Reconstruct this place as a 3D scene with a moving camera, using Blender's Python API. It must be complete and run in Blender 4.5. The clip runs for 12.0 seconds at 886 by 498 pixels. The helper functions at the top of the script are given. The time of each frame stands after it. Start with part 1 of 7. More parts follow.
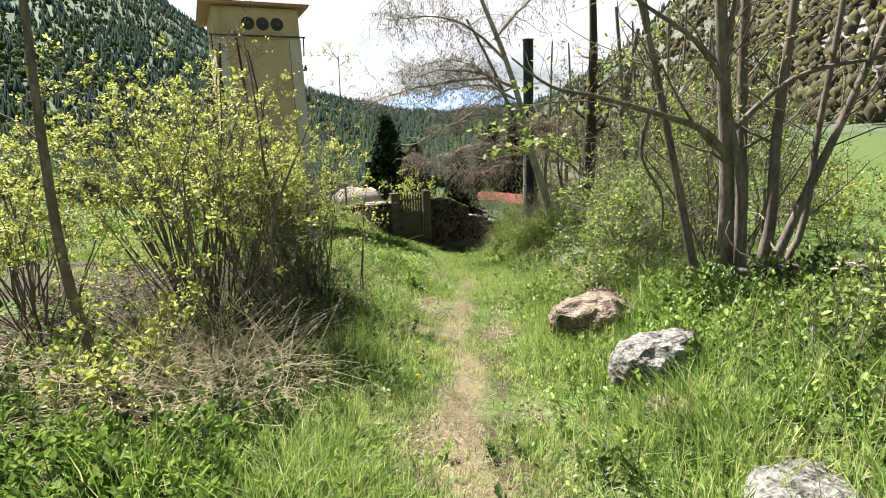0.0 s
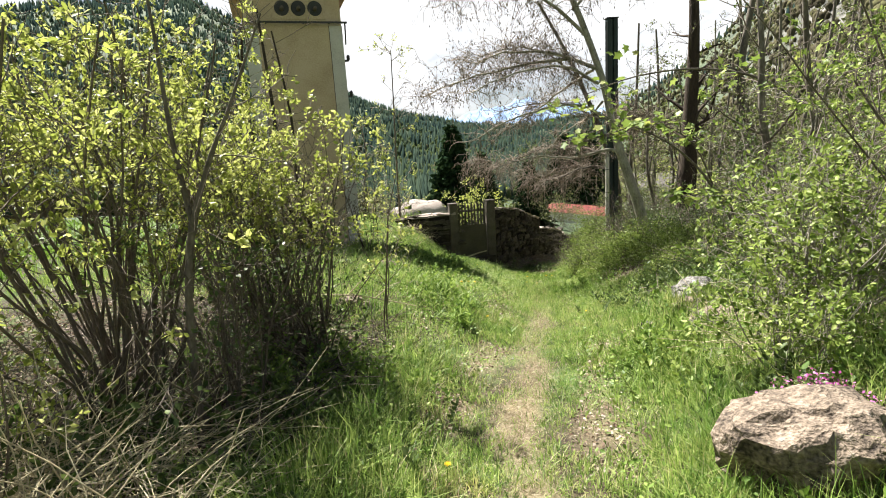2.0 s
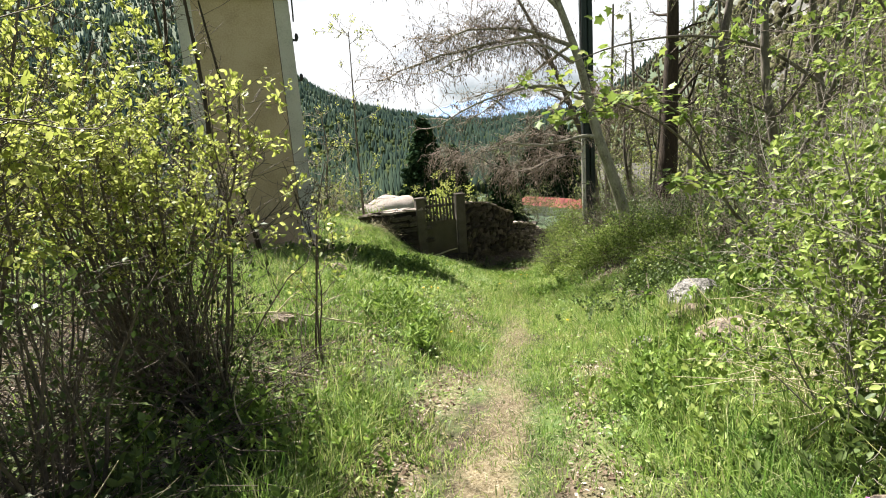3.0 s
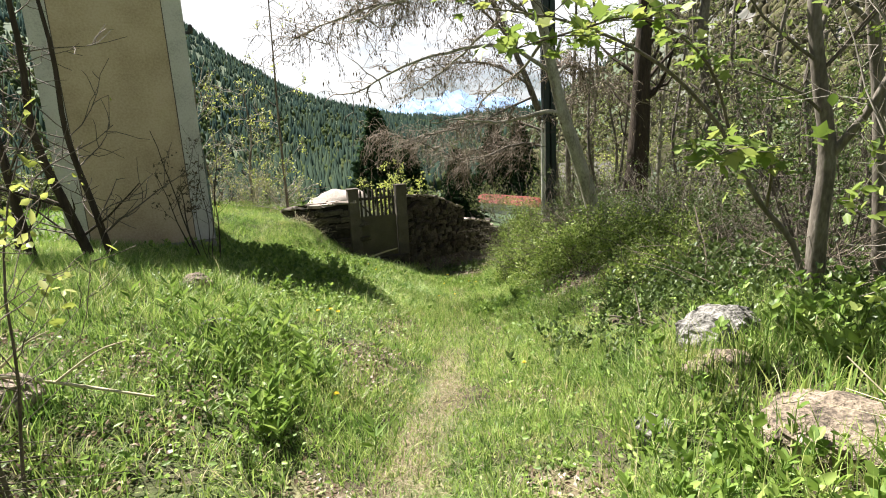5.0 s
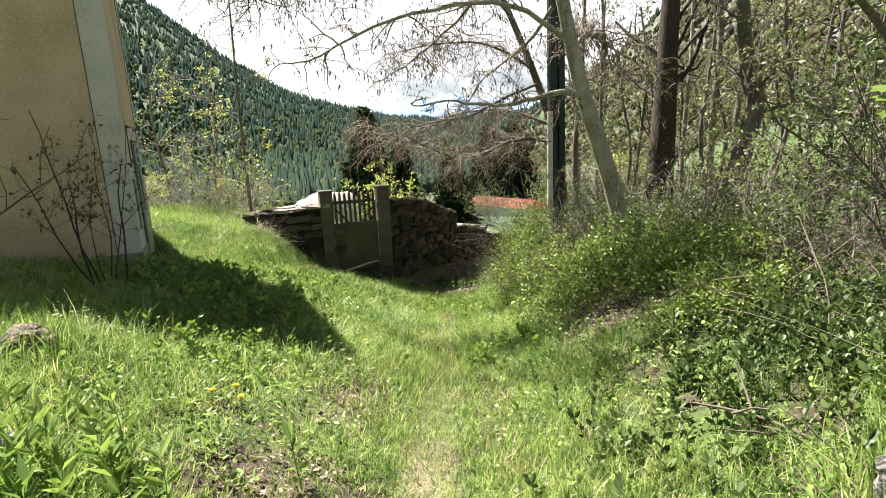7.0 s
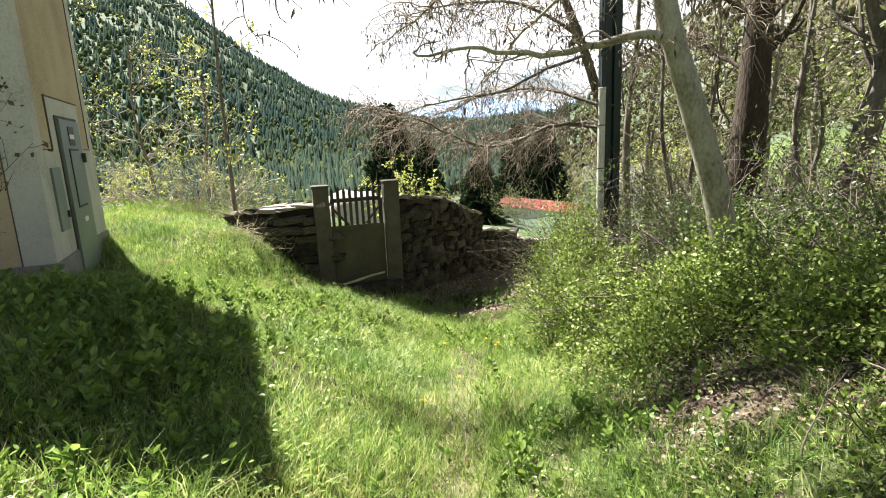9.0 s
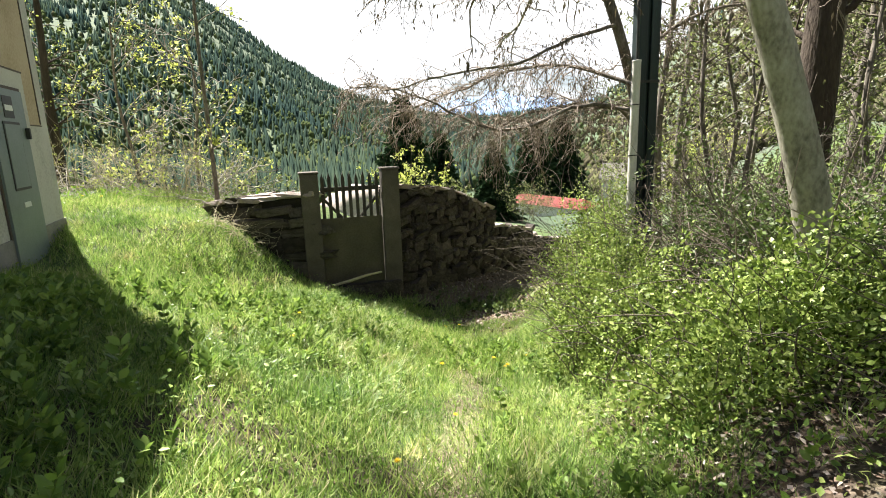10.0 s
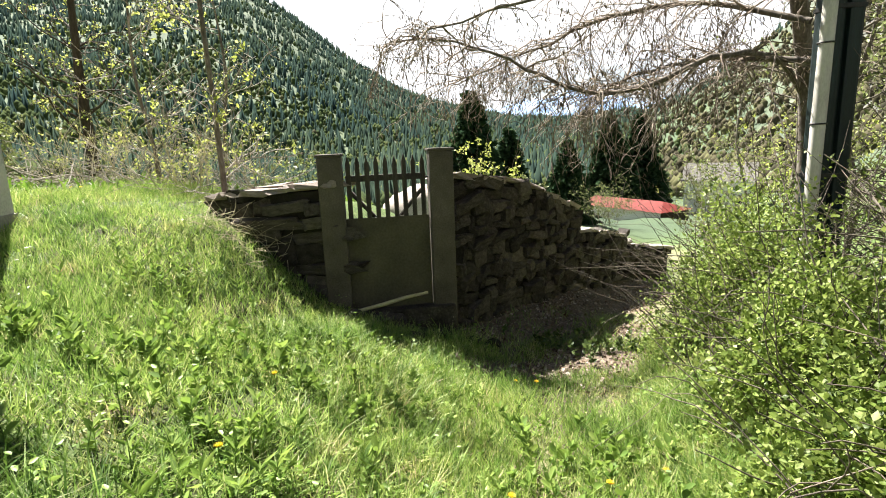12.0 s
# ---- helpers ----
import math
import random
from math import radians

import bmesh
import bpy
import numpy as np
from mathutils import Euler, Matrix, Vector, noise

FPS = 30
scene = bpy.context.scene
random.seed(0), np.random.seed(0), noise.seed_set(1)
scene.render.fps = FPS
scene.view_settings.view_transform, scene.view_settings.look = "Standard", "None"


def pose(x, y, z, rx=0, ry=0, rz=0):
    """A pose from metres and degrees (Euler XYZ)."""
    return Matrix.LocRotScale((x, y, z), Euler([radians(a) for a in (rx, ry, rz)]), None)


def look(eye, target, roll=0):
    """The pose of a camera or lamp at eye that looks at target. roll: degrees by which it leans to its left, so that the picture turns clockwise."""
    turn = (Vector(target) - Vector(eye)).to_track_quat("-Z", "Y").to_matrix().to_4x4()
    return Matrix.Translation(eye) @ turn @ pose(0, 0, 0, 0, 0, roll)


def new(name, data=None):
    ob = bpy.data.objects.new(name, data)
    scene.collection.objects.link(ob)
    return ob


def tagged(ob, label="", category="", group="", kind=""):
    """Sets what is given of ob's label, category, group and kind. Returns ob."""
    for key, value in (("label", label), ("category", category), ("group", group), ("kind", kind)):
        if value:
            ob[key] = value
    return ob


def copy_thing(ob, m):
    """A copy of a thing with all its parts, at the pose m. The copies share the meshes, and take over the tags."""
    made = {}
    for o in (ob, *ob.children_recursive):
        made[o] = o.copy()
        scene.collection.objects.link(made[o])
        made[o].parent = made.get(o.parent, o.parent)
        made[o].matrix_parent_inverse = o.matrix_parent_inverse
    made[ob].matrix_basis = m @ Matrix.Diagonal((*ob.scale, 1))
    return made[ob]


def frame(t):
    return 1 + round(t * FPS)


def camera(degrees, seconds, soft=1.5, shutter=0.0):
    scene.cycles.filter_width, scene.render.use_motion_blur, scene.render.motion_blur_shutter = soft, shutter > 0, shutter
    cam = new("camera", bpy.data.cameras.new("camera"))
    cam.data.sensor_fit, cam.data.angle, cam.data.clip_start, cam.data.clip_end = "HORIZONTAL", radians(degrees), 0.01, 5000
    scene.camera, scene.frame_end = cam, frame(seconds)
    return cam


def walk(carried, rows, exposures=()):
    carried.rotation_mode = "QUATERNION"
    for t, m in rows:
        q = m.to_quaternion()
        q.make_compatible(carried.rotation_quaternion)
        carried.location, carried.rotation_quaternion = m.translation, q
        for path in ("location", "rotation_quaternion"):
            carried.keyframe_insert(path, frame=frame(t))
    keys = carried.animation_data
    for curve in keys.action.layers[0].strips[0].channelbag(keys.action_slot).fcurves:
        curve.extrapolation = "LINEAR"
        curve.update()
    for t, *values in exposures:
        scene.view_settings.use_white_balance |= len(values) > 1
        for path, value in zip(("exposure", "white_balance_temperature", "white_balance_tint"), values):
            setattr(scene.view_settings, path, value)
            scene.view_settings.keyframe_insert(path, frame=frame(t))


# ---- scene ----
cam = camera(79.8, 12.0, soft=1.0)
PATH = [
    (0, (0.046, -0.106, 1.609), (0.021, 1.846, 1.176), -2.3),
    (0.5, (0.115, 0.56, 1.525), (0.082, 2.514, 1.1), -2.3),
    (1, (0.19, 1.186, 1.456), (0.112, 3.141, 1.041), -2.3),
    (1.5, (0.089, 1.888, 1.333), (-0.084, 3.839, 0.932), -2.7),
    (2, (0.111, 2.498, 1.191), (-0.171, 4.443, 0.82), -3.7),
    (2.5, (0.145, 3.094, 1.111), (-0.094, 5.043, 0.731), -4.2),
    (3, (0.191, 3.718, 1.032), (0.0, 5.669, 0.637), -4.4),
    (3.5, (0.247, 4.303, 0.905), (0.133, 6.26, 0.508), -3.8),
    (3.7, (0.227, 4.494, 0.885), (0.146, 6.452, 0.487), -3.6),
    (5.3, (0.538, 6.318, 0.604), (0.508, 8.274, 0.187), -3.1),
    (5.5, (0.55, 6.524, 0.62), (0.52, 8.48, 0.206), -3.2),
    (6, (0.623, 7.088, 0.488), (0.595, 9.045, 0.077), -2.8),
    (6.5, (0.613, 7.542, 0.445), (0.59, 9.5, 0.04), -2.8),
    (7, (0.592, 7.989, 0.428), (0.581, 9.947, 0.019), -2.8),
    (7.2, (0.616, 8.173, 0.384), (0.606, 10.13, -0.028), -2.7),
    (8.8, (0.669, 9.924, 0.13), (0.584, 11.884, -0.261), -2.5),
    (9, (0.687, 10.204, 0.126), (0.575, 12.16, -0.274), -2.6),
    (9.5, (0.682, 10.821, 0.021), (0.536, 12.773, -0.39), -2.3),
    (10, (0.768, 11.372, -0.1), (0.601, 13.322, -0.511), -2.0),
    (10.5, (0.771, 12.0, -0.193), (0.541, 13.94, -0.62), -2.1),
    (11, (0.677, 12.645, -0.276), (0.346, 14.571, -0.701), -2.4),
    (11.5, (0.633, 13.225, -0.406), (0.204, 15.137, -0.805), -2.4),
    (12, (0.533, 13.727, -0.464), (0.116, 15.643, -0.858), -2.4),
]
walk(cam, [(t, look(eye, target, roll)) for t, eye, target, roll in PATH],
     exposures=((0.0, 1.85), (3.0, 1.87), (6.0, 1.96), (9.0, 2.29), (12.0, 2.30)))

# ---- world, sun, exposure ----
SUN_HIGH, SUN_WEST = radians(55.0), radians(46.0)
SUN = Vector((-math.sin(SUN_WEST) * math.cos(SUN_HIGH), math.cos(SUN_WEST) * math.cos(SUN_HIGH), math.sin(SUN_HIGH)))
world = bpy.data.worlds.new("world")
scene.world = world
world.use_nodes = True
wn, wl = world.node_tree.nodes, world.node_tree.links
wn.clear()
w_out = wn.new("ShaderNodeOutputWorld")
w_bg = wn.new("ShaderNodeBackground")
w_sky = wn.new("ShaderNodeTexSky")
w_sky.sky_type = "NISHITA"
w_sky.sun_disc = False
w_sky.sun_elevation = SUN_HIGH
w_sky.sun_rotation = -SUN_WEST
w_tc = wn.new("ShaderNodeTexCoord")
w_map = wn.new("ShaderNodeMapping")
w_map.inputs["Scale"].default_value = (1.0, 1.0, 2.6)
w_noise = wn.new("ShaderNodeTexNoise")
w_noise.inputs["Scale"].default_value = 2.2
w_noise.inputs["Detail"].default_value = 7.0
w_noise.inputs["Roughness"].default_value = 0.6
w_ramp = wn.new("ShaderNodeValToRGB")
w_ramp.color_ramp.elements[0].position = 0.34
w_ramp.color_ramp.elements[1].position = 0.51
w_mix = wn.new("ShaderNodeMix")
w_mix.data_type = "RGBA"
w_mix.inputs[7].default_value = (14.8, 15.0, 15.4, 1)
wl.new(w_tc.outputs["Generated"], w_map.inputs["Vector"])
wl.new(w_map.outputs[0], w_noise.inputs["Vector"])
wl.new(w_noise.outputs["Fac"], w_ramp.inputs[0])
# bright cloud stands low over the mountains; the zenith is clear
w_sep, w_low, w_fac = wn.new("ShaderNodeSeparateXYZ"), wn.new("ShaderNodeMapRange"), wn.new("ShaderNodeMath")
w_low.inputs["From Min"].default_value, w_low.inputs["From Max"].default_value = 0.55, 0.22
w_fac.operation = "MULTIPLY"
wl.new(w_tc.outputs["Generated"], w_sep.inputs[0])
wl.new(w_sep.outputs["Z"], w_low.inputs["Value"])
wl.new(w_low.outputs[0], w_fac.inputs[0])
wl.new(w_ramp.outputs[0], w_fac.inputs[1])
wl.new(w_fac.outputs[0], w_mix.inputs[0])
wl.new(w_sky.outputs[0], w_mix.inputs[6])
wl.new(w_mix.outputs[2], w_bg.inputs[0])
w_bg.inputs[1].default_value = 0.022
wl.new(w_bg.outputs[0], w_out.inputs[0])

sun_data = bpy.data.lights.new("sun", "SUN")
sun_data.energy = 5.0
sun_data.angle = radians(0.53)
sun_data.color = (1.0, 0.955, 0.89)
sun_lamp = new("sun", sun_data)
sun_lamp.matrix_world = look(SUN * 60, (0, 0, 0))

# ---- materials ----


def principled(name, rough=0.8):
    m = bpy.data.materials.new(name)
    m.use_nodes = True
    n = m.node_tree.nodes
    b = n["Principled BSDF"]
    b.inputs["Roughness"].default_value = rough
    b.inputs["Specular IOR Level"].default_value = 0.25
    return m, n, m.node_tree.links, b


def ramp_node(n, stops):
    r = n.new("ShaderNodeValToRGB")
    e = r.color_ramp.elements
    while len(e) < len(stops):
        e.new(0.5)
    for k, (p, c) in enumerate(stops):
        e[k].position = p
        e[k].color = (*c, 1)
    return r


def surface(name, stops, scale=6.0, fine=60.0, rough=0.85, bump=0.4, dist=0.02, stretch=(1, 1, 1), spec=0.25, metal=0.0, per_object=0.0):
    """Colour from two scales of noise, with relief."""
    m, n, l, b = principled(name, rough)
    b.inputs["Specular IOR Level"].default_value = spec
    b.inputs["Metallic"].default_value = metal
    tc, mp = n.new("ShaderNodeTexCoord"), n.new("ShaderNodeMapping")
    mp.inputs["Scale"].default_value = stretch
    l.new(tc.outputs["Object"], mp.inputs["Vector"])
    a, f = n.new("ShaderNodeTexNoise"), n.new("ShaderNodeTexNoise")
    a.inputs["Scale"].default_value, f.inputs["Scale"].default_value = scale, fine
    a.inputs["Detail"].default_value, f.inputs["Detail"].default_value = 6, 5
    mix = n.new("ShaderNodeMath")
    mix.operation = "MULTIPLY_ADD"
    mix.inputs[1].default_value = 0.45
    sub = n.new("ShaderNodeMath")
    sub.operation = "MULTIPLY"
    sub.inputs[1].default_value = 0.55
    l.new(a.outputs["Fac"], sub.inputs[0])
    l.new(f.outputs["Fac"], mix.inputs[0])
    l.new(sub.outputs[0], mix.inputs[2])
    for q in (a, f):
        l.new(mp.outputs[0], q.inputs["Vector"])
    r = ramp_node(n, stops)
    last = mix.outputs[0]
    if per_object:
        oi, ma = n.new("ShaderNodeObjectInfo"), n.new("ShaderNodeMath")
        ma.operation = "MULTIPLY_ADD"
        ma.inputs[1].default_value = per_object
        off = n.new("ShaderNodeMath")
        off.operation = "SUBTRACT"
        off.inputs[1].default_value = per_object * 0.5
        l.new(oi.outputs["Random"], ma.inputs[0])
        l.new(last, ma.inputs[2])
        l.new(ma.outputs[0], off.inputs[0])
        last = off.outputs[0]
    l.new(last, r.inputs[0])
    l.new(r.outputs[0], b.inputs["Base Color"])
    bp = n.new("ShaderNodeBump")
    bp.inputs["Strength"].default_value, bp.inputs["Distance"].default_value = bump, dist
    l.new(mix.outputs[0], bp.inputs["Height"])
    l.new(bp.outputs[0], b.inputs["Normal"])
    return m


def leafy(name, stops, translucent=0.45, rough=0.45, tint=(1.0, 1.0, 0.88), patches=None):
    """Thin leaf: colour varies from leaf to leaf, and light shines through it."""
    m, n, l, b = principled(name, rough)
    b.inputs["Specular IOR Level"].default_value = 0.0 if rough > 0.6 else 0.25
    g = n.new("ShaderNodeNewGeometry")
    r = ramp_node(n, stops)
    l.new(g.outputs["Random Per Island"], r.inputs[0])
    colour = r.outputs[0]
    if patches:
        tc = n.new("ShaderNodeTexCoord")
        for size, low, high, tone in patches:
            q, rp, mm = n.new("ShaderNodeTexNoise"), n.new("ShaderNodeMapRange"), n.new("ShaderNodeMix")
            q.inputs["Scale"].default_value, q.inputs["Detail"].default_value = size, 3
            rp.inputs["From Min"].default_value, rp.inputs["From Max"].default_value = low, high
            mm.data_type, mm.blend_type = "RGBA", "MULTIPLY"
            mm.inputs[7].default_value = (*tone, 1)
            l.new(tc.outputs["Object"], q.inputs["Vector"])
            l.new(q.outputs["Fac"], rp.inputs["Value"])
            l.new(rp.outputs[0], mm.inputs[0])
            l.new(colour, mm.inputs[6])
            colour = mm.outputs[2]
    l.new(colour, b.inputs["Base Color"])
    t, mx = n.new("ShaderNodeBsdfTranslucent"), n.new("ShaderNodeMixShader")
    tm = n.new("ShaderNodeMix")
    tm.data_type, tm.blend_type = "RGBA", "MULTIPLY"
    tm.inputs[0].default_value = 1.0
    tm.inputs[7].default_value = (*tint, 1)
    l.new(colour, tm.inputs[6])
    l.new(tm.outputs[2], t.inputs[0])
    mx.inputs[0].default_value = translucent
    l.new(b.outputs[0], mx.inputs[1])
    l.new(t.outputs[0], mx.inputs[2])
    l.new(mx.outputs[0], n["Material Output"].inputs[0])
    return m


M_GRASS = leafy("grass_blade", [(0.0, (0.0892, 0.156, 0.0358)), (0.35, (0.243, 0.36, 0.0797)), (0.75, (0.405, 0.5, 0.152)), (0.92, (0.503, 0.524, 0.224)), (1.0, (0.599, 0.516, 0.335))], 0.4,
                patches=((0.9, 0.48, 0.66, (0.6, 0.72, 0.62)), (2.6, 0.55, 0.7, (1.2, 0.97, 1.25)), (7.5, 0.5, 0.62, (0.5, 0.62, 0.52))))
M_MEADOW = leafy("meadow_blade", [(0.0, (0.0816, 0.163, 0.0222)), (1.0, (0.163, 0.245, 0.0444))], 0.5)
M_STRAW = leafy("straw", [(0.0, (0.116, 0.0952, 0.0518)), (0.6, (0.313, 0.258, 0.17)), (1.0, (0.462, 0.408, 0.311))], 0.3, 0.7)
M_LITTER = leafy("leaf_litter", [(0.0, (0.068, 0.0442, 0.0296)), (0.6, (0.245, 0.184, 0.137)), (1.0, (0.49, 0.422, 0.37))], 0.2, 0.7)
M_WEED = leafy("weed_leaf", [(0.0, (0.0914, 0.16, 0.0333)), (0.6, (0.198, 0.297, 0.0592)), (1.0, (0.305, 0.396, 0.104))], 0.36)
M_YELLOWLEAF = leafy("young_leaf", [(0.0, (0.207, 0.249, 0.0542)), (0.5, (0.356, 0.398, 0.0993)), (1.0, (0.481, 0.489, 0.199))], 0.5, 0.45, (1.0, 1.0, 0.85))
M_BRAMBLE = leafy("bramble_leaf", [(0.0, (0.0673, 0.112, 0.0222)), (0.5, (0.202, 0.277, 0.0555)), (1.0, (0.374, 0.441, 0.141))], 0.36)
M_MAPLE = leafy("maple_leaf", [(0.0, (0.15, 0.224, 0.0444)), (0.6, (0.224, 0.299, 0.074)), (1.0, (0.326, 0.354, 0.104))], 0.45)
# dark counterpart of weed and bramble leaf; thicket shade goes into its colour
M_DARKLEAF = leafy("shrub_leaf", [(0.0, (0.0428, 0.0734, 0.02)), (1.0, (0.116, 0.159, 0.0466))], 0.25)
M_WOODLEAF = leafy("wood_leaf", [(0.0, (0.0918, 0.0918, 0.045)), (0.5, (0.138, 0.165, 0.0599)), (1.0, (0.239, 0.285, 0.0999))], 0.35)
M_NEEDLE = leafy("spruce_needle", [(0.0, (0.0158, 0.0324, 0.0173)), (1.0, (0.0432, 0.072, 0.0324))], 0.1, 0.7)
M_CATKIN = leafy("catkin", [(0.0, (0.072, 0.0576, 0.0432)), (1.0, (0.173, 0.144, 0.101))], 0.15, 0.8)
# bluish stops and blue patches put aerial haze into the conifers' colour
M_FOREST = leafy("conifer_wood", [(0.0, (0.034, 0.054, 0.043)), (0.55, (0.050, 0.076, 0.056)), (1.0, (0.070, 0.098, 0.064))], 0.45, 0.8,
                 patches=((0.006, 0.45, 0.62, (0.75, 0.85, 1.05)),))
M_BROADWOOD = leafy("broadleaved_wood", [(0.0, (0.058, 0.082, 0.040)), (0.5, (0.085, 0.112, 0.048)), (0.9, (0.115, 0.14, 0.058)), (1.0, (0.12, 0.115, 0.07))], 0.45, 0.8,
                    patches=((0.02, 0.5, 0.66, (0.75, 0.82, 0.85)),))
M_BAREWOOD = leafy("budding_wood", [(0.0, (0.0612, 0.0576, 0.0396)), (0.5, (0.108, 0.0972, 0.0612)), (1.0, (0.144, 0.144, 0.072))], 0.3, 0.8,
                   patches=((0.03, 0.5, 0.66, (0.65, 0.7, 0.7)),))
M_DANDELION = leafy("dandelion_petal", [(0.0, (0.80, 0.52, 0.02)), (1.0, (0.85, 0.65, 0.05))], 0.2)
M_PINK = leafy("pink_petal", [(0.0, (0.45, 0.08, 0.33)), (1.0, (0.70, 0.25, 0.55))], 0.3)
M_BARKGREY = surface("bark_grey", [(0.3, (0.049, 0.0412, 0.0333)), (0.52, (0.137, 0.118, 0.096)), (0.75, (0.284, 0.255, 0.216))], 7, 40, 0.9, 0.7, 0.02, (1, 1, 0.35))
M_BARKPALE = surface("bark_pale", [(0.3, (0.0924, 0.0818, 0.0595)), (0.5, (0.277, 0.257, 0.199)), (0.75, (0.448, 0.428, 0.357))], 7, 40, 0.85, 0.5, 0.015, (1, 1, 0.6))
M_BARKDARK = surface("bark_dark", [(0.3, (0.0228, 0.0164, 0.0127)), (0.55, (0.0546, 0.041, 0.0296)), (0.8, (0.1, 0.0774, 0.0592))], 6, 34, 0.95, 1.0, 0.04, (1, 1, 0.25))
M_TWIG = surface("twig", [(0.3, (0.063, 0.049, 0.0385)), (0.7, (0.175, 0.147, 0.119))], 4, 50, 0.9, 0.2)
M_DEADTWIG = surface("dead_twig", [(0.3, (0.29, 0.241, 0.151)), (0.7, (0.559, 0.501, 0.341))], 4, 50, 0.9, 0.2)
M_BROWNTWIG = surface("brown_twig", [(0.3, (0.119, 0.091, 0.07)), (0.7, (0.294, 0.245, 0.196))], 3, 50, 0.9, 0.2)
M_PALETWIG = surface("pale_twig", [(0.3, (0.14, 0.122, 0.098)), (0.7, (0.322, 0.294, 0.252))], 4, 50, 0.9, 0.2)
M_BOULDER = surface("boulder_stone", [(0.37, (0.028, 0.0259, 0.0231)), (0.46, (0.119, 0.112, 0.101)), (0.56, (0.259, 0.245, 0.227)), (0.70, (0.392, 0.378, 0.35))], 9, 46, 0.92, 1.0, 0.06)
M_BOULDERWARM = surface("warm_boulder_stone", [(0.36, (0.0315, 0.0252, 0.021)), (0.46, (0.133, 0.105, 0.0805)), (0.56, (0.252, 0.199, 0.15)), (0.72, (0.35, 0.311, 0.266))], 8, 46, 0.92, 1.0, 0.06)
# wall_stone, concrete and gate_panel are darkened to carry their shaded side
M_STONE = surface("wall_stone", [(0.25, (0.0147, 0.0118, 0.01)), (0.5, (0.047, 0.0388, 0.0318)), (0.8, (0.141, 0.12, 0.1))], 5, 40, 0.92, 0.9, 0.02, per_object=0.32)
# much paler than wall_stone: the sunlit wall top is put into this colour
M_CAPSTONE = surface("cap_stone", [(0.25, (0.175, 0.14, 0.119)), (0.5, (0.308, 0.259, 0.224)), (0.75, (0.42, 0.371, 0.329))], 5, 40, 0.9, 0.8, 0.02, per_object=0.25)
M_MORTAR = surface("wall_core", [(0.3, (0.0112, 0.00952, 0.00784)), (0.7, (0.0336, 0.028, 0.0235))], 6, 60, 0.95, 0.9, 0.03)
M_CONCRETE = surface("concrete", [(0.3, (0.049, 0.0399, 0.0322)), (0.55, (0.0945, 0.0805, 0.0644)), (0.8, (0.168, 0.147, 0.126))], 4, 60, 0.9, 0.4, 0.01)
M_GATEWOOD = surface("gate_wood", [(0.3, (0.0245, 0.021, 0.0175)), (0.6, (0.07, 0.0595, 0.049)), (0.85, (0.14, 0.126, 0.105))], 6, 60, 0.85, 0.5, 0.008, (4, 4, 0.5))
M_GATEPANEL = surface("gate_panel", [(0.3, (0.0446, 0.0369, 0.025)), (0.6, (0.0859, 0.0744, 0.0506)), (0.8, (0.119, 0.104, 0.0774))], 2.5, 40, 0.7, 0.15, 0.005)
M_OCHRE = surface("ochre_render", [(0.30, (0.29, 0.215, 0.14)), (0.46, (0.43, 0.335, 0.225)), (0.58, (0.50, 0.40, 0.28)), (0.75, (0.47, 0.40, 0.31))], 1.3, 30, 0.92, 0.25, 0.01)
M_BAND = surface("pale_render", [(0.30, (0.308, 0.294, 0.266)), (0.5, (0.49, 0.469, 0.427)), (0.75, (0.574, 0.56, 0.525))], 1.8, 40, 0.92, 0.25, 0.01)
M_PLINTH = surface("grey_plinth", [(0.3, (0.168, 0.154, 0.14)), (0.7, (0.294, 0.28, 0.252))], 3, 45, 0.92, 0.4, 0.01)
M_LINE = surface("dark_line", [(0.3, (0.07, 0.056, 0.049)), (0.7, (0.14, 0.112, 0.091))], 3, 40)
M_DOOR = surface("grey_green_paint", [(0.3, (0.112, 0.14, 0.133)), (0.55, (0.168, 0.203, 0.193)), (0.8, (0.217, 0.245, 0.231))], 2, 50, 0.5, 0.1, 0.004, spec=0.4)
M_DARKMETAL = surface("dark_metal", [(0.3, (0.014, 0.014, 0.014)), (0.7, (0.042, 0.0406, 0.0385))], 5, 50, 0.6, 0.2, 0.004, spec=0.4)
M_POLE = surface("green_black_pole", [(0.3, (0.005, 0.010, 0.010)), (0.55, (0.008, 0.020, 0.019)), (0.8, (0.014, 0.05, 0.05))], 3, 40, 0.5, 0.3, 0.005, (3, 3, 0.3), spec=0.4)
M_CONDUIT = surface("pale_conduit", [(0.3, (0.412, 0.392, 0.343)), (0.6, (0.608, 0.588, 0.529)), (0.8, (0.686, 0.666, 0.608))], 4, 50, 0.6, 0.15, 0.004, (2, 2, 0.6))
M_ROOFRED = surface("red_sheet_roof", [(0.3, (0.21, 0.042, 0.035)), (0.7, (0.35, 0.077, 0.063))], 1.2, 20, 0.6, 0.2)
M_ROOFTOWER = surface("tower_roof", [(0.3, (0.315, 0.168, 0.14)), (0.7, (0.434, 0.28, 0.245))], 2, 30, 0.7, 0.2)
M_WHITEWALL = surface("white_wall", [(0.3, (0.567, 0.548, 0.52)), (0.7, (0.756, 0.747, 0.718))], 0.8, 20, 0.9, 0.2)
M_PLATE = surface("plate", [(0.3, (0.62, 0.62, 0.58)), (0.7, (0.78, 0.78, 0.74))], 3, 40, 0.6, 0.1)
M_GLASS, _gn, _gl, _gb = principled("dark_glass", 0.08)
_gb.inputs["Base Color"].default_value = (0.02, 0.022, 0.022, 1)
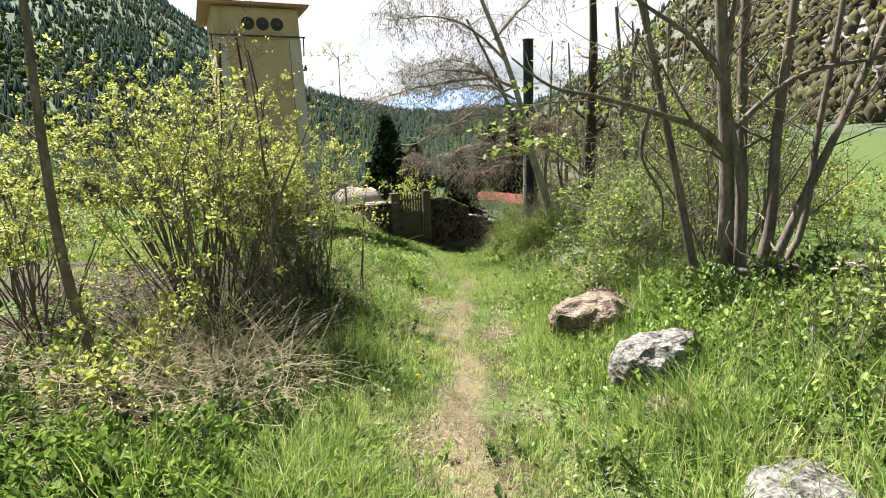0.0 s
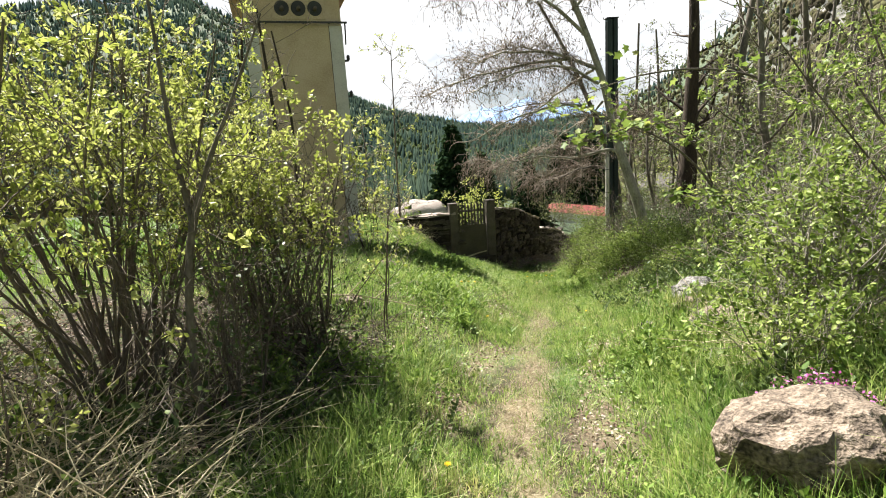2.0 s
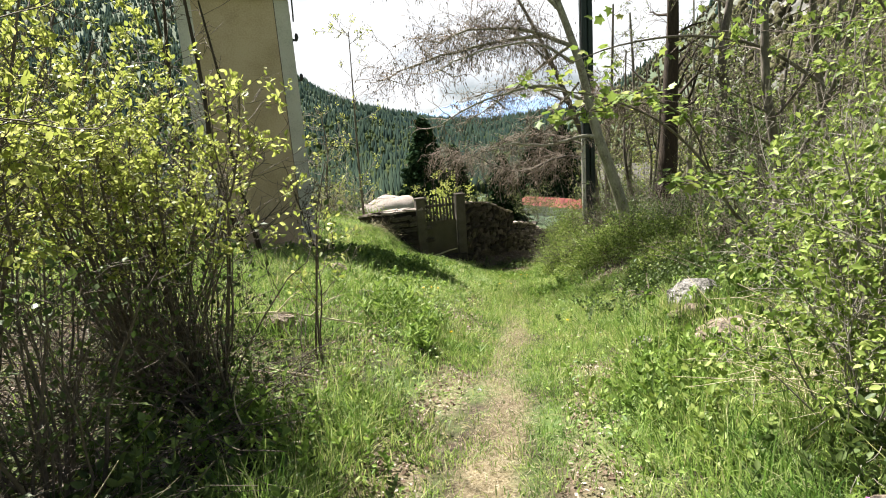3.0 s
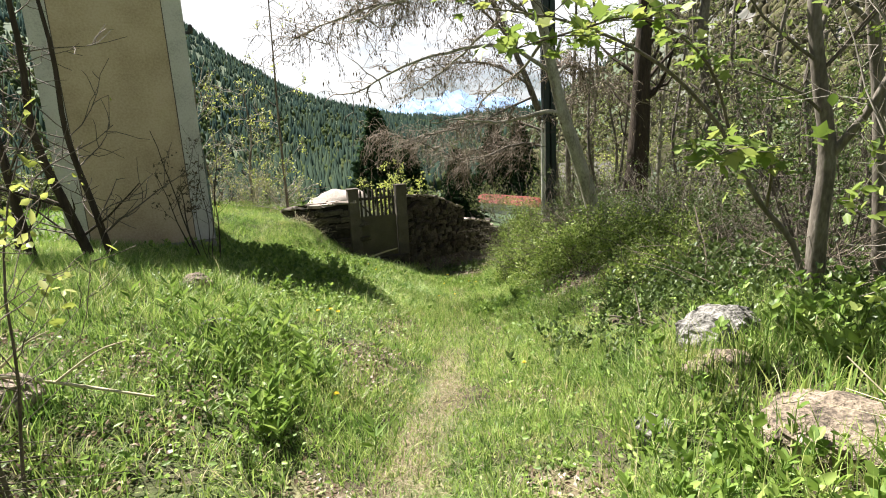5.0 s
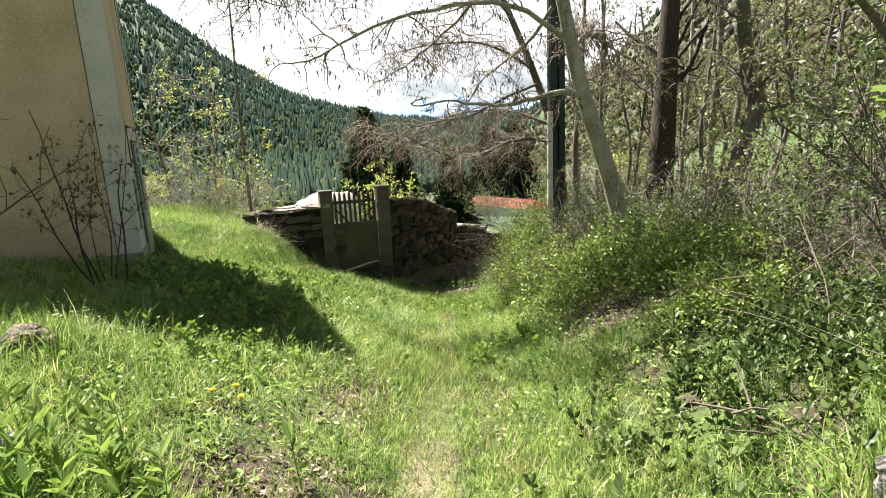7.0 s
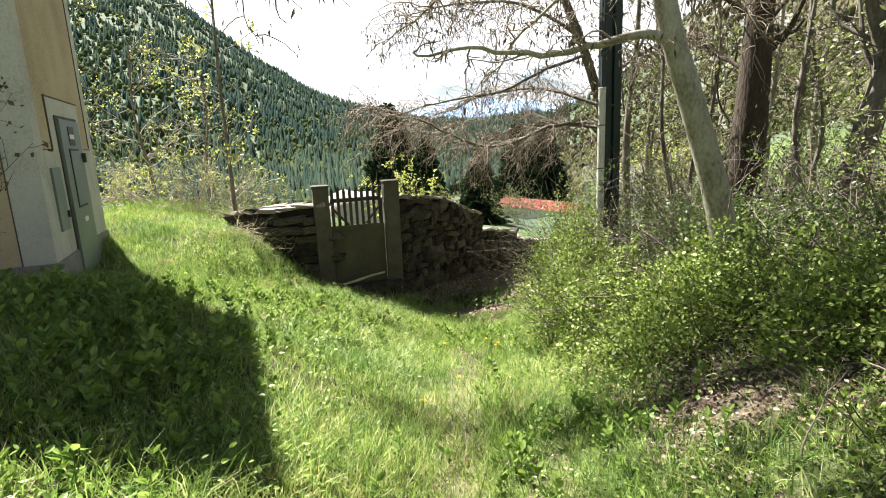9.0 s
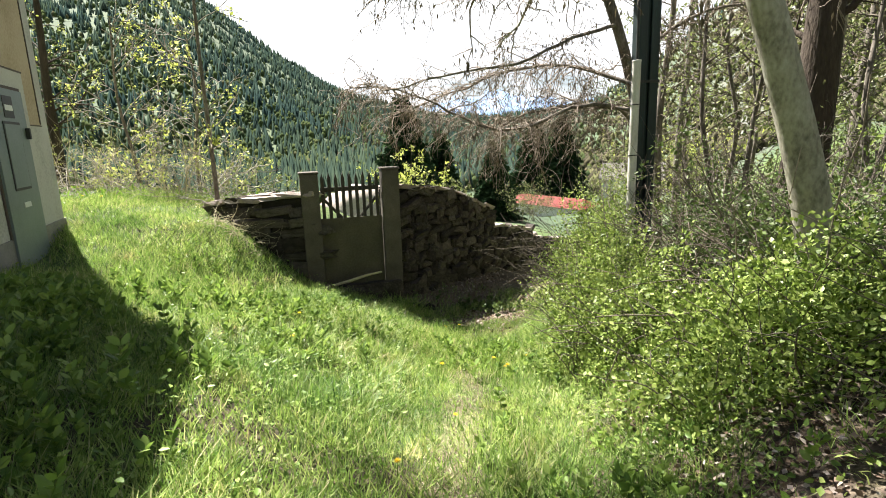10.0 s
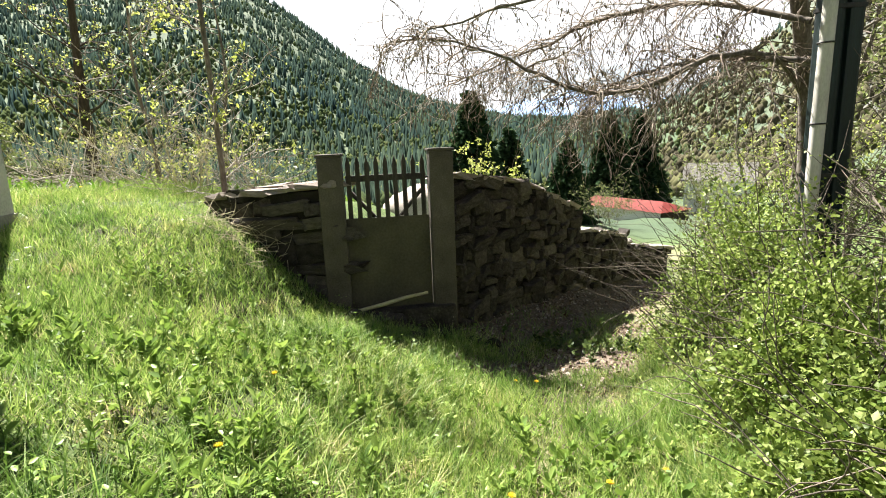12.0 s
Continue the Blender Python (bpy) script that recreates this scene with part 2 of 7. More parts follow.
_gb.inputs["Specular IOR Level"].default_value = 0.5


def ground_material():
    m, n, l, b = principled("ground_cover", 0.95)
    tc = n.new("ShaderNodeTexCoord")

    def noise_node(scale, detail=6):
        q = n.new("ShaderNodeTexNoise")
        q.inputs["Scale"].default_value, q.inputs["Detail"].default_value = scale, detail
        l.new(tc.outputs["Object"], q.inputs["Vector"])
        return q

    def mixed(fac, a, c):
        q = n.new("ShaderNodeMix")
        q.data_type = "RGBA"
        l.new(fac, q.inputs[0])
        l.new(a, q.inputs[6])
        l.new(c, q.inputs[7])
        return q.outputs[2]

    soil = ramp_node(n, [(0.3, (0.02, 0.015, 0.01)), (0.6, (0.06, 0.045, 0.03)), (0.8, (0.16, 0.13, 0.09))])
    l.new(noise_node(30).outputs["Fac"], soil.inputs[0])
    green = ramp_node(n, [(0.3, (0.035, 0.06, 0.016)), (0.55, (0.075, 0.115, 0.028)), (0.75, (0.14, 0.17, 0.055))])
    l.new(noise_node(14).outputs["Fac"], green.inputs[0])
    dry = ramp_node(n, [(0.3, (0.16, 0.12, 0.07)), (0.55, (0.32, 0.26, 0.16)), (0.75, (0.48, 0.42, 0.31))])
    l.new(noise_node(55).outputs["Fac"], dry.inputs[0])
    wood = ramp_node(n, [(0.3, (0.04, 0.062, 0.036)), (0.55, (0.062, 0.09, 0.044)), (0.75, (0.10, 0.12, 0.055))])
    l.new(noise_node(0.06, 9).outputs["Fac"], wood.inputs[0])
    rock = ramp_node(n, [(0.35, (0.06, 0.06, 0.05)), (0.55, (0.13, 0.125, 0.115)), (0.7, (0.22, 0.21, 0.195))])
    l.new(noise_node(0.05, 10).outputs["Fac"], rock.inputs[0])

    def attr(name):
        q = n.new("ShaderNodeAttribute")
        q.attribute_name = name
        return q.outputs["Fac"]

    patch = ramp_node(n, [(0.42, (0, 0, 0)), (0.62, (1, 1, 1))])
    l.new(noise_node(1.7).outputs["Fac"], patch.inputs[0])
    c = mixed(patch.outputs[0], soil.outputs[0], green.outputs[0])
    c = mixed(attr("meadow"), c, green.outputs[0])
    c = mixed(attr("path"), c, dry.outputs[0])
    earth = ramp_node(n, [(0.3, (0.05, 0.037, 0.028)), (0.55, (0.14, 0.105, 0.08)), (0.75, (0.29, 0.23, 0.18))])
    l.new(noise_node(26).outputs["Fac"], earth.inputs[0])
    c = mixed(attr("earth"), c, earth.outputs[0])
    c = mixed(attr("woods"), c, wood.outputs[0])
    c = mixed(attr("rock"), c, rock.outputs[0])
    l.new(c, b.inputs["Base Color"])
    bp = n.new("ShaderNodeBump")
    bp.inputs["Strength"].default_value, bp.inputs["Distance"].default_value = 0.6, 0.03
    l.new(noise_node(40).outputs["Fac"], bp.inputs["Height"])
    l.new(bp.outputs[0], b.inputs["Normal"])
    return m


M_GROUND = ground_material()

# ---- shape of the land ----
PROFILE_Y = (-60, -5, 0, 3, 6.5, 8.7, 10.2, 12, 14, 16, 18, 19.5, 22, 25, 30, 60, 95, 140, 4000)
PROFILE_Z = (4.5, 0.65, 0.03, -0.45, -0.93, -1.18, -1.42, -1.72, -2.02, -2.36, -2.72, -2.95, -3.2, -3.7, -4.8, -9.0, -12, -13, -13)
LANE_Y = (-60, 0, 7, 11, 14, 17, 19.5, 22, 26, 30, 60)
LANE_X = (0.1, 0.1, 0.1, 0.45, 0.6, 0.5, 0.25, 1.75, 3.8, 5.0, 8.0)
SKY_AZ = (-180, -120, -90, -60, -50, -40, -31, -26, -21, -15, -10, -5, 0, 8, 12, 18, 22, 30, 40, 60, 90, 120, 180)
SKY_EL = (11, 14, 17, 13.5, 12.3, 14, 14.8, 12.4, 8.4, 5.0, 3.4, 2.4, 1.8, 2.2, 3.3, 7, 10.5, 15, 20, 19, 13, 10, 11)
_yy = np.linspace(-60, 200, 5201)
_zz = np.convolve(np.pad(np.interp(_yy, PROFILE_Y, PROFILE_Z), 20, mode="edge"), np.ones(41) / 41, "valid")
_xx = np.convolve(np.pad(np.interp(_yy, LANE_Y, LANE_X), 30, mode="edge"), np.ones(61) / 61, "valid")


def sstep(a, b, x):
    t = np.clip((x - a) / (b - a), 0, 1)
    return t * t * (3 - 2 * t)


def lane_x(y):
    return np.interp(y, _yy, _xx)


def wobble(x, y):
    return (np.sin(x * 2.1 + 1.3 * np.sin(y * 1.1)) * np.sin(y * 1.7 + 0.8 * np.sin(x * 1.9)) * 0.5
            + np.sin(x * 5.3 + y * 2.2) * np.sin(y * 4.7 - x * 1.4) * 0.25 + np.sin(x * 11 + y * 7) * np.sin(y * 13 - x * 5) * 0.12)


def land(x, y):
    """Height of the ground."""
    x, y = np.asarray(x, float), np.asarray(y, float)
    zc = np.interp(y, _yy, _zz)
    d = x - lane_x(y)
    amp = np.interp(y, (0, 5, 8, 10, 14, 17, 22, 30), (0.35, 0.45, 0.9, 1.3, 1.5, 1.7, 2.0, 1.2))
    slope = np.interp(y, (0, 5, 8, 10, 13, 15), (0.14, 0.18, 0.33, 0.46, 0.46, 0.42))
    t = np.maximum(0, -d - np.interp(y, (8, 10, 13, 15.5), (0.5, 0.15, 0.12, 0.5)))
    z = zc + amp * (1 - np.exp(-t * slope / amp))
    ra = np.interp(y, (0, 5, 10.6, 14, 18, 20, 30), (0.5, 0.6, 0.45, 0.8, 1.05, 0.85, 0.6))
    z = z + ra * sstep(0.5, 2.7, d) - 0.95 * sstep(4.8, 9.5, d)
    z = z + wobble(x, y) * 0.05 * sstep(0.25, 1.2, np.abs(d))
    z = z + 0.62 * sstep(-1.9, -3.3, x) * sstep(16.8, 19.2, y) * (1 - sstep(24, 28, y))
    dx, dy = x, y - 8.0
    r = np.hypot(dx, dy) + 1e-6
    az = np.degrees(np.arctan2(dx, dy))
    right = sstep(16, 32, az) * sstep(9, 18, r)
    z = z * (1 - right) + (-2.1 + 0.028 * (np.minimum(r, 90) - 20)) * right
    left = sstep(-24, -48, az) * sstep(11, 16, r)
    z = z * (1 - left) + (-1.25 - 0.05 * np.maximum(0, np.minimum(r, 90) - 24)) * left
    el = np.interp(az, SKY_AZ, SKY_EL)
    top = np.interp(az, (-180, -40, -10, 0, 10, 25, 60, 180), (900, 1900, 2200, 2400, 1500, 800, 650, 900))
    foot = np.interp(az, (-180, -60, -20, 0, 15, 30, 60, 180), (150, 230, 260, 500, 260, 110, 100, 150))
    s = np.clip((r - foot) / (top - foot), 0, 1) ** 1.1
    rough = (np.sin(x * 0.021 + 2 * np.sin(y * 0.013)) * np.sin(y * 0.017 + x * 0.006) * 16 + np.sin(x * 0.06 + y * 0.03) * np.sin(y * 0.055) * 6) * s * (1.4 - s)
    peak = 0.5 + top * np.tan(np.radians(el))
    z = z * (1 - s) + peak * s + rough
    return z - np.maximum(0, r - top) * 0.15


def land1(x, y):
    return float(land(x, y))


# ---- mesh helpers ----


def mesh_of(name, verts, faces, material=None, smooth=False):
    """A mesh from arrays; all faces have the same number of corners."""
    v, f = np.asarray(verts, np.float32), np.asarray(faces, np.int32)
    me = bpy.data.meshes.new(name)
    k = f.shape[1]
    me.vertices.add(len(v))
    me.vertices.foreach_set("co", v.ravel())
    me.loops.add(f.size)
    me.loops.foreach_set("vertex_index", f.ravel())
    me.polygons.add(len(f))
    me.polygons.foreach_set("loop_start", np.arange(0, f.size, k, dtype=np.int32))
    if smooth:
        me.polygons.foreach_set("use_smooth", np.ones(len(f), bool))
    me.update(calc_edges=True)
    if material:
        me.materials.append(material)
    return me


def from_bm(name, bm, material, smooth=False):
    me = bpy.data.meshes.new(name)
    bm.normal_update()
    bm.to_mesh(me)
    bm.free()
    if smooth:
        me.polygons.foreach_set("use_smooth", np.ones(len(me.polygons), bool))
    me.materials.append(material)
    return me


def part(name, data, material, parent, label="", smooth=False):
    """One mesh under a thing or a part."""
    me = from_bm(name, data, material, smooth) if isinstance(data, bmesh.types.BMesh) else data
    ob = new(name, me)
    ob.parent = parent
    return tagged(ob, label)


def thing(name, label, category, m=None, group="", kind=""):
    ob = new(name)
    ob.empty_display_size = 0.1
    if m is not None:
        ob.matrix_world = m
    return tagged(ob, label, category, group, kind)


def box(bm, x0, y0, z0, x1, y1, z1, bevel=0.0, m=None):
    made = bmesh.ops.create_cube(bm, size=1.0, matrix=Matrix.Translation(((x0 + x1) / 2, (y0 + y1) / 2, (z0 + z1) / 2)) @ Matrix.Diagonal((x1 - x0, y1 - y0, z1 - z0, 1)))
    vs = made["verts"]
    if bevel:
        es = list({e for v in vs for e in v.link_edges})
        out = bmesh.ops.bevel(bm, geom=es, offset=bevel, segments=2, affect="EDGES", profile=0.6)
        vs = list({v for f in out["faces"] for v in f.verts} | {v for v in vs if v.is_valid})
    if m is not None:
        bmesh.ops.transform(bm, matrix=m, verts=vs)
    return bm


def boxbm(*a, **k):
    return box(bmesh.new(), *a, **k)


class Tubes:
    """Collects tapering tubes into one mesh of four-cornered faces."""

    def __init__(self):
        self.v, self.f, self.n = [], [], 0

    def add(self, pts, radii, sides=6):
        p = np.asarray(pts, float)
        q = len(p)
        r = np.asarray(radii, float) if np.ndim(radii) else np.linspace(radii, radii * 0.5, q)
        d = np.gradient(p, axis=0)
        d /= np.linalg.norm(d, axis=1)[:, None] + 1e-9
        ref = np.array((0.31, 0.52, 0.79)) if abs(d[0] @ np.array((0.31, 0.52, 0.79))) < 0.9 else np.array((1.0, 0, 0))
        a = np.cross(d, ref)
        a /= np.linalg.norm(a, axis=1)[:, None] + 1e-9
        b = np.cross(d, a)
        th = np.linspace(0, 2 * np.pi, sides, endpoint=False)
        ring = p[:, None] + r[:, None, None] * (a[:, None] * np.cos(th)[:, None] + b[:, None] * np.sin(th)[:, None])
        self.v.append(ring.reshape(-1, 3))
        i = np.arange(q - 1)[:, None] * sides + self.n
        j = np.arange(sides)
        k = (j + 1) % sides
        self.f.append(np.stack([i + j, i + k, i + sides + k, i + sides + j], -1).reshape(-1, 4))
        self.n += q * sides
        return self

    def mesh(self, name, material, smooth=True):
        return mesh_of(name, np.concatenate(self.v), np.concatenate(self.f), material, smooth)


RNG = np.random.default_rng(7)


def unit(v):
    v = np.asarray(v, float)
    return v / (np.linalg.norm(v, axis=-1, keepdims=True) + 1e-9)


LEAF_SHAPES = {
    # outline in (along, across, lift), fan from the first point
    "oval": [(0, 0, 0), (0.35, 0.26, 0.05), (0.75, 0.2, 0.04), (1, 0, -0.06), (0.75, -0.2, 0.04), (0.35, -0.26, 0.05)],
    "lance": [(0, 0, 0), (0.4, 0.13, 0.04), (1, 0, -0.12), (0.4, -0.13, 0.04)],
    "straw": [(0, 0, 0), (0.5, 0.03, 0.02), (1, 0, 0), (0.5, -0.03, 0.02)],
    "small": [(0, 0, 0), (0.5, 0.34, 0.06), (1, 0, -0.04), (0.5, -0.34, 0.06)],
    "maple": [(0, 0, 0), (0.0, 0.42, 0.02), (0.34, 0.30, 0.05), (0.55, 0.56, -0.04), (0.66, 0.24, 0.05), (1.05, 0, -0.1),
              (0.66, -0.24, 0.05), (0.55, -0.56, -0.04), (0.34, -0.30, 0.05), (0.0, -0.42, 0.02)],
}


def leaf_mesh(name, pos, along, size, material, shape="small", flat=0.5, rng=RNG):
    """Many leaves in one mesh: places, directions and sizes in arrays. flat: how far the leaves face up."""
    pos, along = np.asarray(pos, float), unit(along)
    n = len(pos)
    up = unit(rng.normal(size=(n, 3)) * (1 - flat) + np.array((0, 0, 1.0)) * flat)
    side = unit(np.cross(up, along))
    nrm = np.cross(along, side)
    o = np.array(LEAF_SHAPES[shape])
    k = len(o)
    s = np.broadcast_to(np.asarray(size, float), (n,))[:, None, None]
    v = pos[:, None] + s * (o[None, :, 0:1] * along[:, None] + o[None, :, 1:2] * side[:, None] + o[None, :, 2:3] * nrm[:, None])
    base = np.arange(n)[:, None] * k
    tri = np.array([(0, j, j + 1) for j in range(1, k - 1)])
    f = (base[:, None] + tri[None]).reshape(-1, 3)
    return mesh_of(name, v.reshape(-1, 3), f, material)


def wander(start, heading, length, steps, bend=0.18, pull=0.0, rng=RNG):
    """A crooked line. pull: how much it turns up (or down, if negative) on the way."""
    p, d = np.array(start, float), unit(heading)
    out = [p.copy()]
    for _ in range(steps):
        d = unit(d + rng.normal(size=3) * bend + np.array((0, 0, pull)))
        p = p + d * length / steps
        out.append(p.copy())
    return np.array(out)

# ---- ground ----
NR, NA = 200, 340
_rad = np.concatenate([[0.02], np.geomspace(0.12, 3300, NR - 1)])
_ang = np.linspace(0, 2 * np.pi, NA, endpoint=False)
_gx = (_rad[:, None] * np.sin(_ang)).ravel()
_gy = (_rad[:, None] * np.cos(_ang)).ravel() + 8.0
_gz = land(_gx, _gy)
_i = (np.arange(NR - 1) * NA)[:, None]
_j = np.arange(NA)
_k = (_j + 1) % NA
ground_mesh = mesh_of("ground", np.stack([_gx, _gy, _gz], -1), np.stack([_i + _j, _i + NA + _j, _i + NA + _k, _i + _k], -1).reshape(-1, 4), M_GROUND, True)
_d = _gx - lane_x(_gy)
_r = np.hypot(_gx, _gy - 8)
_az = np.degrees(np.arctan2(_gx, _gy - 8))


def bare_earth(x, y):
    """How bare of grass the trodden earth is: at the wall's foot and by the bramble."""
    a = 1 - sstep(0.35, 0.8, np.hypot((x - 1.05) * 0.8, (y - 19.6) * 1.15))
    b = 1 - sstep(0.35, 0.9, np.hypot(x - 1.75, (y - 20.9) * 0.8))
    c = 0.7 * (1 - sstep(0.2, 0.6, np.hypot((x - 2.2) * 0.75, (y - 13.25) * 1.3)))
    d = 1 - sstep(0.3, 0.75, np.hypot((x - 0.25) * 0.7, (y - 18.95 - 0.3 * x) * 1.5))
    e = 0.7 * (1 - sstep(0.15, 0.5, np.hypot(x - 0.85, (y - 18.2) * 0.7)))
    # along the rubble wall
    u, v = (x + 0.6) * 0.477 + (y - 19.95) * 0.879, (x + 0.6) * 0.879 - (y - 19.95) * 0.477
    f = 0.95 * (1 - sstep(0.55, 1.25, v + 0.2 * np.sin(u * 3))) * sstep(-0.7, 0.0, u) * (1 - sstep(6, 9, u)) * (v > -0.3)
    return np.maximum(np.maximum(np.maximum(a, d), np.maximum(b, e)), np.maximum(c, f))


def ruts(x, y):
    """Worn, leaf-strewn strips on both sides of the footpath."""
    d = x - lane_x(y)
    wear = np.clip(0.5 + 1.1 * np.sin(y * 1.9 + 1.5 * np.sin(y * 0.7)) * np.sin(y * 0.83 + 0.4) + 0.5 * np.sin(x * 7 + y * 4.3) * np.sin(y * 6.1 - x * 3), 0, 1)
    side = np.maximum(1 - sstep(0.08, 0.3, np.abs(d + 0.55 + 0.1 * np.sin(y * 1.3))), 0.8 * (1 - sstep(0.08, 0.32, np.abs(d - 0.68 - 0.12 * np.sin(y * 0.9)))))
    return wear * side * np.interp(y, (1.2, 2.2, 9, 13), (0, 1, 1, 0.35))


_masks = {
    "path": np.clip((1 - sstep(0.06, 0.26, np.abs(_d + 0.06 * np.sin(_gy * 2.3)))) * (0.75 + 0.25 * np.sin(_gy * 3.1)) * np.clip(0.75 + 0.6 * np.sin(_gx * 9 + 2 * np.sin(_gy * 3)) * np.sin(_gy * 5.1), 0, 1) * np.interp(_gy, (0, 7, 10, 13), (0.95, 0.85, 0.6, 0.45)) + 0.3 * (1 - sstep(0.5, 1.2, np.abs(_d))) * sstep(17.8, 20, _gy) + 0.4 * ruts(_gx, _gy), 0, 1) * (_r < 40),
    "meadow": np.clip(sstep(9, 16, _r), 0, 1),
    "earth": bare_earth(_gx, _gy),
    "woods": sstep(30, 60, _r) * (1 - sstep(15, 26, _az) * (1 - sstep(66, 80, _r))),
    "rock": sstep(90, 150, _r) * sstep(14, 30, _az) * (1 - sstep(70, 100, _az)),
}
for _name, _val in _masks.items():
    ground_mesh.attributes.new(_name, "FLOAT", "POINT").data.foreach_set("value", _val.astype(np.float32))
tagged(new("ground", ground_mesh), "grassy valley ground with a trodden footpath of dry grass", "ground", kind="structure")


def far_mountain():
    az = np.radians(np.linspace(-40, 40, 160))
    deg = np.degrees(az)
    crest = 0.055 + 0.022 * np.exp(-((deg - 1) / 5) ** 2) + 0.004 * np.sin(deg * 1.3) + 0.003 * np.sin(deg * 3.7 + 1) + 0.002 * np.sin(deg * 7.1)
    rows = []
    for k, (rr, fz) in enumerate(((3400, -0.02), (3650, 0.4), (3900, 0.75), (4100, 1.0), (4250, 0.8))):
        jit = 14 * np.sin(deg * (2.1 + k) + k)
        rows.append(np.stack([rr * np.sin(az), 8 + rr * np.cos(az), 4100 * crest * fz + jit * (0 < fz < 1)], -1))
    v = np.concatenate(rows)
    n = len(az)
    i = (np.arange(4) * n)[:, None]
    j = np.arange(n - 1)
    f = np.stack([i + j, i + j + 1, i + n + j + 1, i + n + j], -1).reshape(-1, 4)
    m, nn, l, b = principled("hazed_mountain", 1.0)
    tc, q = nn.new("ShaderNodeTexCoord"), nn.new("ShaderNodeTexNoise")
    q.inputs["Scale"].default_value, q.inputs["Detail"].default_value = 0.008, 9
    l.new(tc.outputs["Object"], q.inputs["Vector"])
    # blue ramp and faint emission stand in for aerial haze over the mountain
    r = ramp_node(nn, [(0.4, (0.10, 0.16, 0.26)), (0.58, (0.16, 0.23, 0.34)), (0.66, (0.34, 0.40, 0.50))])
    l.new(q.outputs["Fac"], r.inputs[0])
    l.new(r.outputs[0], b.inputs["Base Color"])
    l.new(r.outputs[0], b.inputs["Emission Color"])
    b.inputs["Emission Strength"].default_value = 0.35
    tagged(new("backdrop", mesh_of("backdrop", v, f, m, True)), "distant mountain with snow at the valley's end, its haze painted blue and glowing", "mountain", kind="structure")


far_mountain()


def tree_hulls(name, label, x, y, h, shape, material, rng, sides=6):
    """Far trees in one mesh, each a ragged hull; shape: rings of (height, width) as shares of the tree's height, then its tip."""
    n, k = len(x), len(shape)
    z = land(x, y)
    th = rng.uniform(0, 6.3, n)[:, None] + np.linspace(0, 2 * np.pi, sides, endpoint=False)
    rings = []
    for hz, wd in shape:
        w = wd * h[:, None] * rng.uniform(0.55, 1.35, (n, sides))
        rings.append(np.stack([x[:, None] + w * np.cos(th), y[:, None] + w * np.sin(th), z[:, None] + h[:, None] * (hz + rng.uniform(-0.07, 0.07, (n, sides)))], -1))
    tip = np.stack([x + rng.normal(0, 0.03, n) * h, y, z + h], -1)[:, None]
    v = np.concatenate(rings + [tip], 1)
    m = k * sides + 1
    base = np.arange(n)[:, None] * m
    j = np.arange(sides)
    q = (j + 1) % sides
    f = [np.stack([base + (k - 1) * sides + j, base + (k - 1) * sides + q, np.broadcast_to(base + m - 1, (n, sides))], -1)]
    for i in range(k - 1):
        f.append(np.stack([base + i * sides + j, base + i * sides + q, base + (i + 1) * sides + q], -1))
        f.append(np.stack([base + i * sides + j, base + (i + 1) * sides + q, base + (i + 1) * sides + j], -1))
    me = mesh_of(name, v.reshape(-1, 3), np.concatenate([g.reshape(-1, 3) for g in f]), material, True)
    tagged(new(name, me), label, "woods", kind="stuff")


def forest():
    """Conifers high on the slopes, broadleaved trees lower down and on the sunny side of the valley."""
    rng = np.random.default_rng(21)
    az = np.concatenate([rng.uniform(-78, 8, 36000), rng.uniform(8, 70, 9000)])
    n = len(az)
    near = np.interp(az, (-82, -20, 0, 15, 80), (55, 60, 120, 110, 90))
    far = np.interp(az, (-82, -40, -10, 0, 10, 25, 80), (1900, 1930, 2150, 2300, 1450, 820, 700))
    r = near * (far / near) ** (1 - (1 - rng.random(n)) ** 1.4)
    x, y = r * np.sin(np.radians(az)), 8 + r * np.cos(np.radians(az))
    grove = np.sin(x * 0.013 + 2 * np.sin(y * 0.009)) * np.sin(y * 0.016 + x * 0.004)
    share = np.interp(r, (60, 200, 600, 1200), (0.1, 0.2, 0.42, 0.88)) + 0.25 * grove - 0.45 * sstep(4, 14, az)
    conifer = rng.random(n) < share
    grow = np.interp(r, (55, 200, 600, 2000), (0.45, 0.8, 1.25, 1.9))
    h = np.where(conifer, rng.uniform(5.0, 13.0, n), rng.uniform(3.0, 7.0, n)) * grow
    sunny = az > 9 + rng.normal(0, 3, n)
    for name, label, pick, shape, mat in (("conifer_wood", "dense dark conifer forest covering the mountain slope, tinted blue for haze", conifer, ((0.05, 0.20),), M_FOREST),
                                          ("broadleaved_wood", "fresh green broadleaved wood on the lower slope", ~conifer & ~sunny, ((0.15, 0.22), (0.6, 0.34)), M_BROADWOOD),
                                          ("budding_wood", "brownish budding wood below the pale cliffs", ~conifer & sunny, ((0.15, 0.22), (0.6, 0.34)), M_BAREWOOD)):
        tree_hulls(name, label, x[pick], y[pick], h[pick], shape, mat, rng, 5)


forest()

# ---- transformer tower ----
TOWER = pose(-3.95, 15.75, 0, 0, 0, 25.5)
TW, TD, TZ0, TZ1 = 2.25, 2.85, -2.2, 5.08


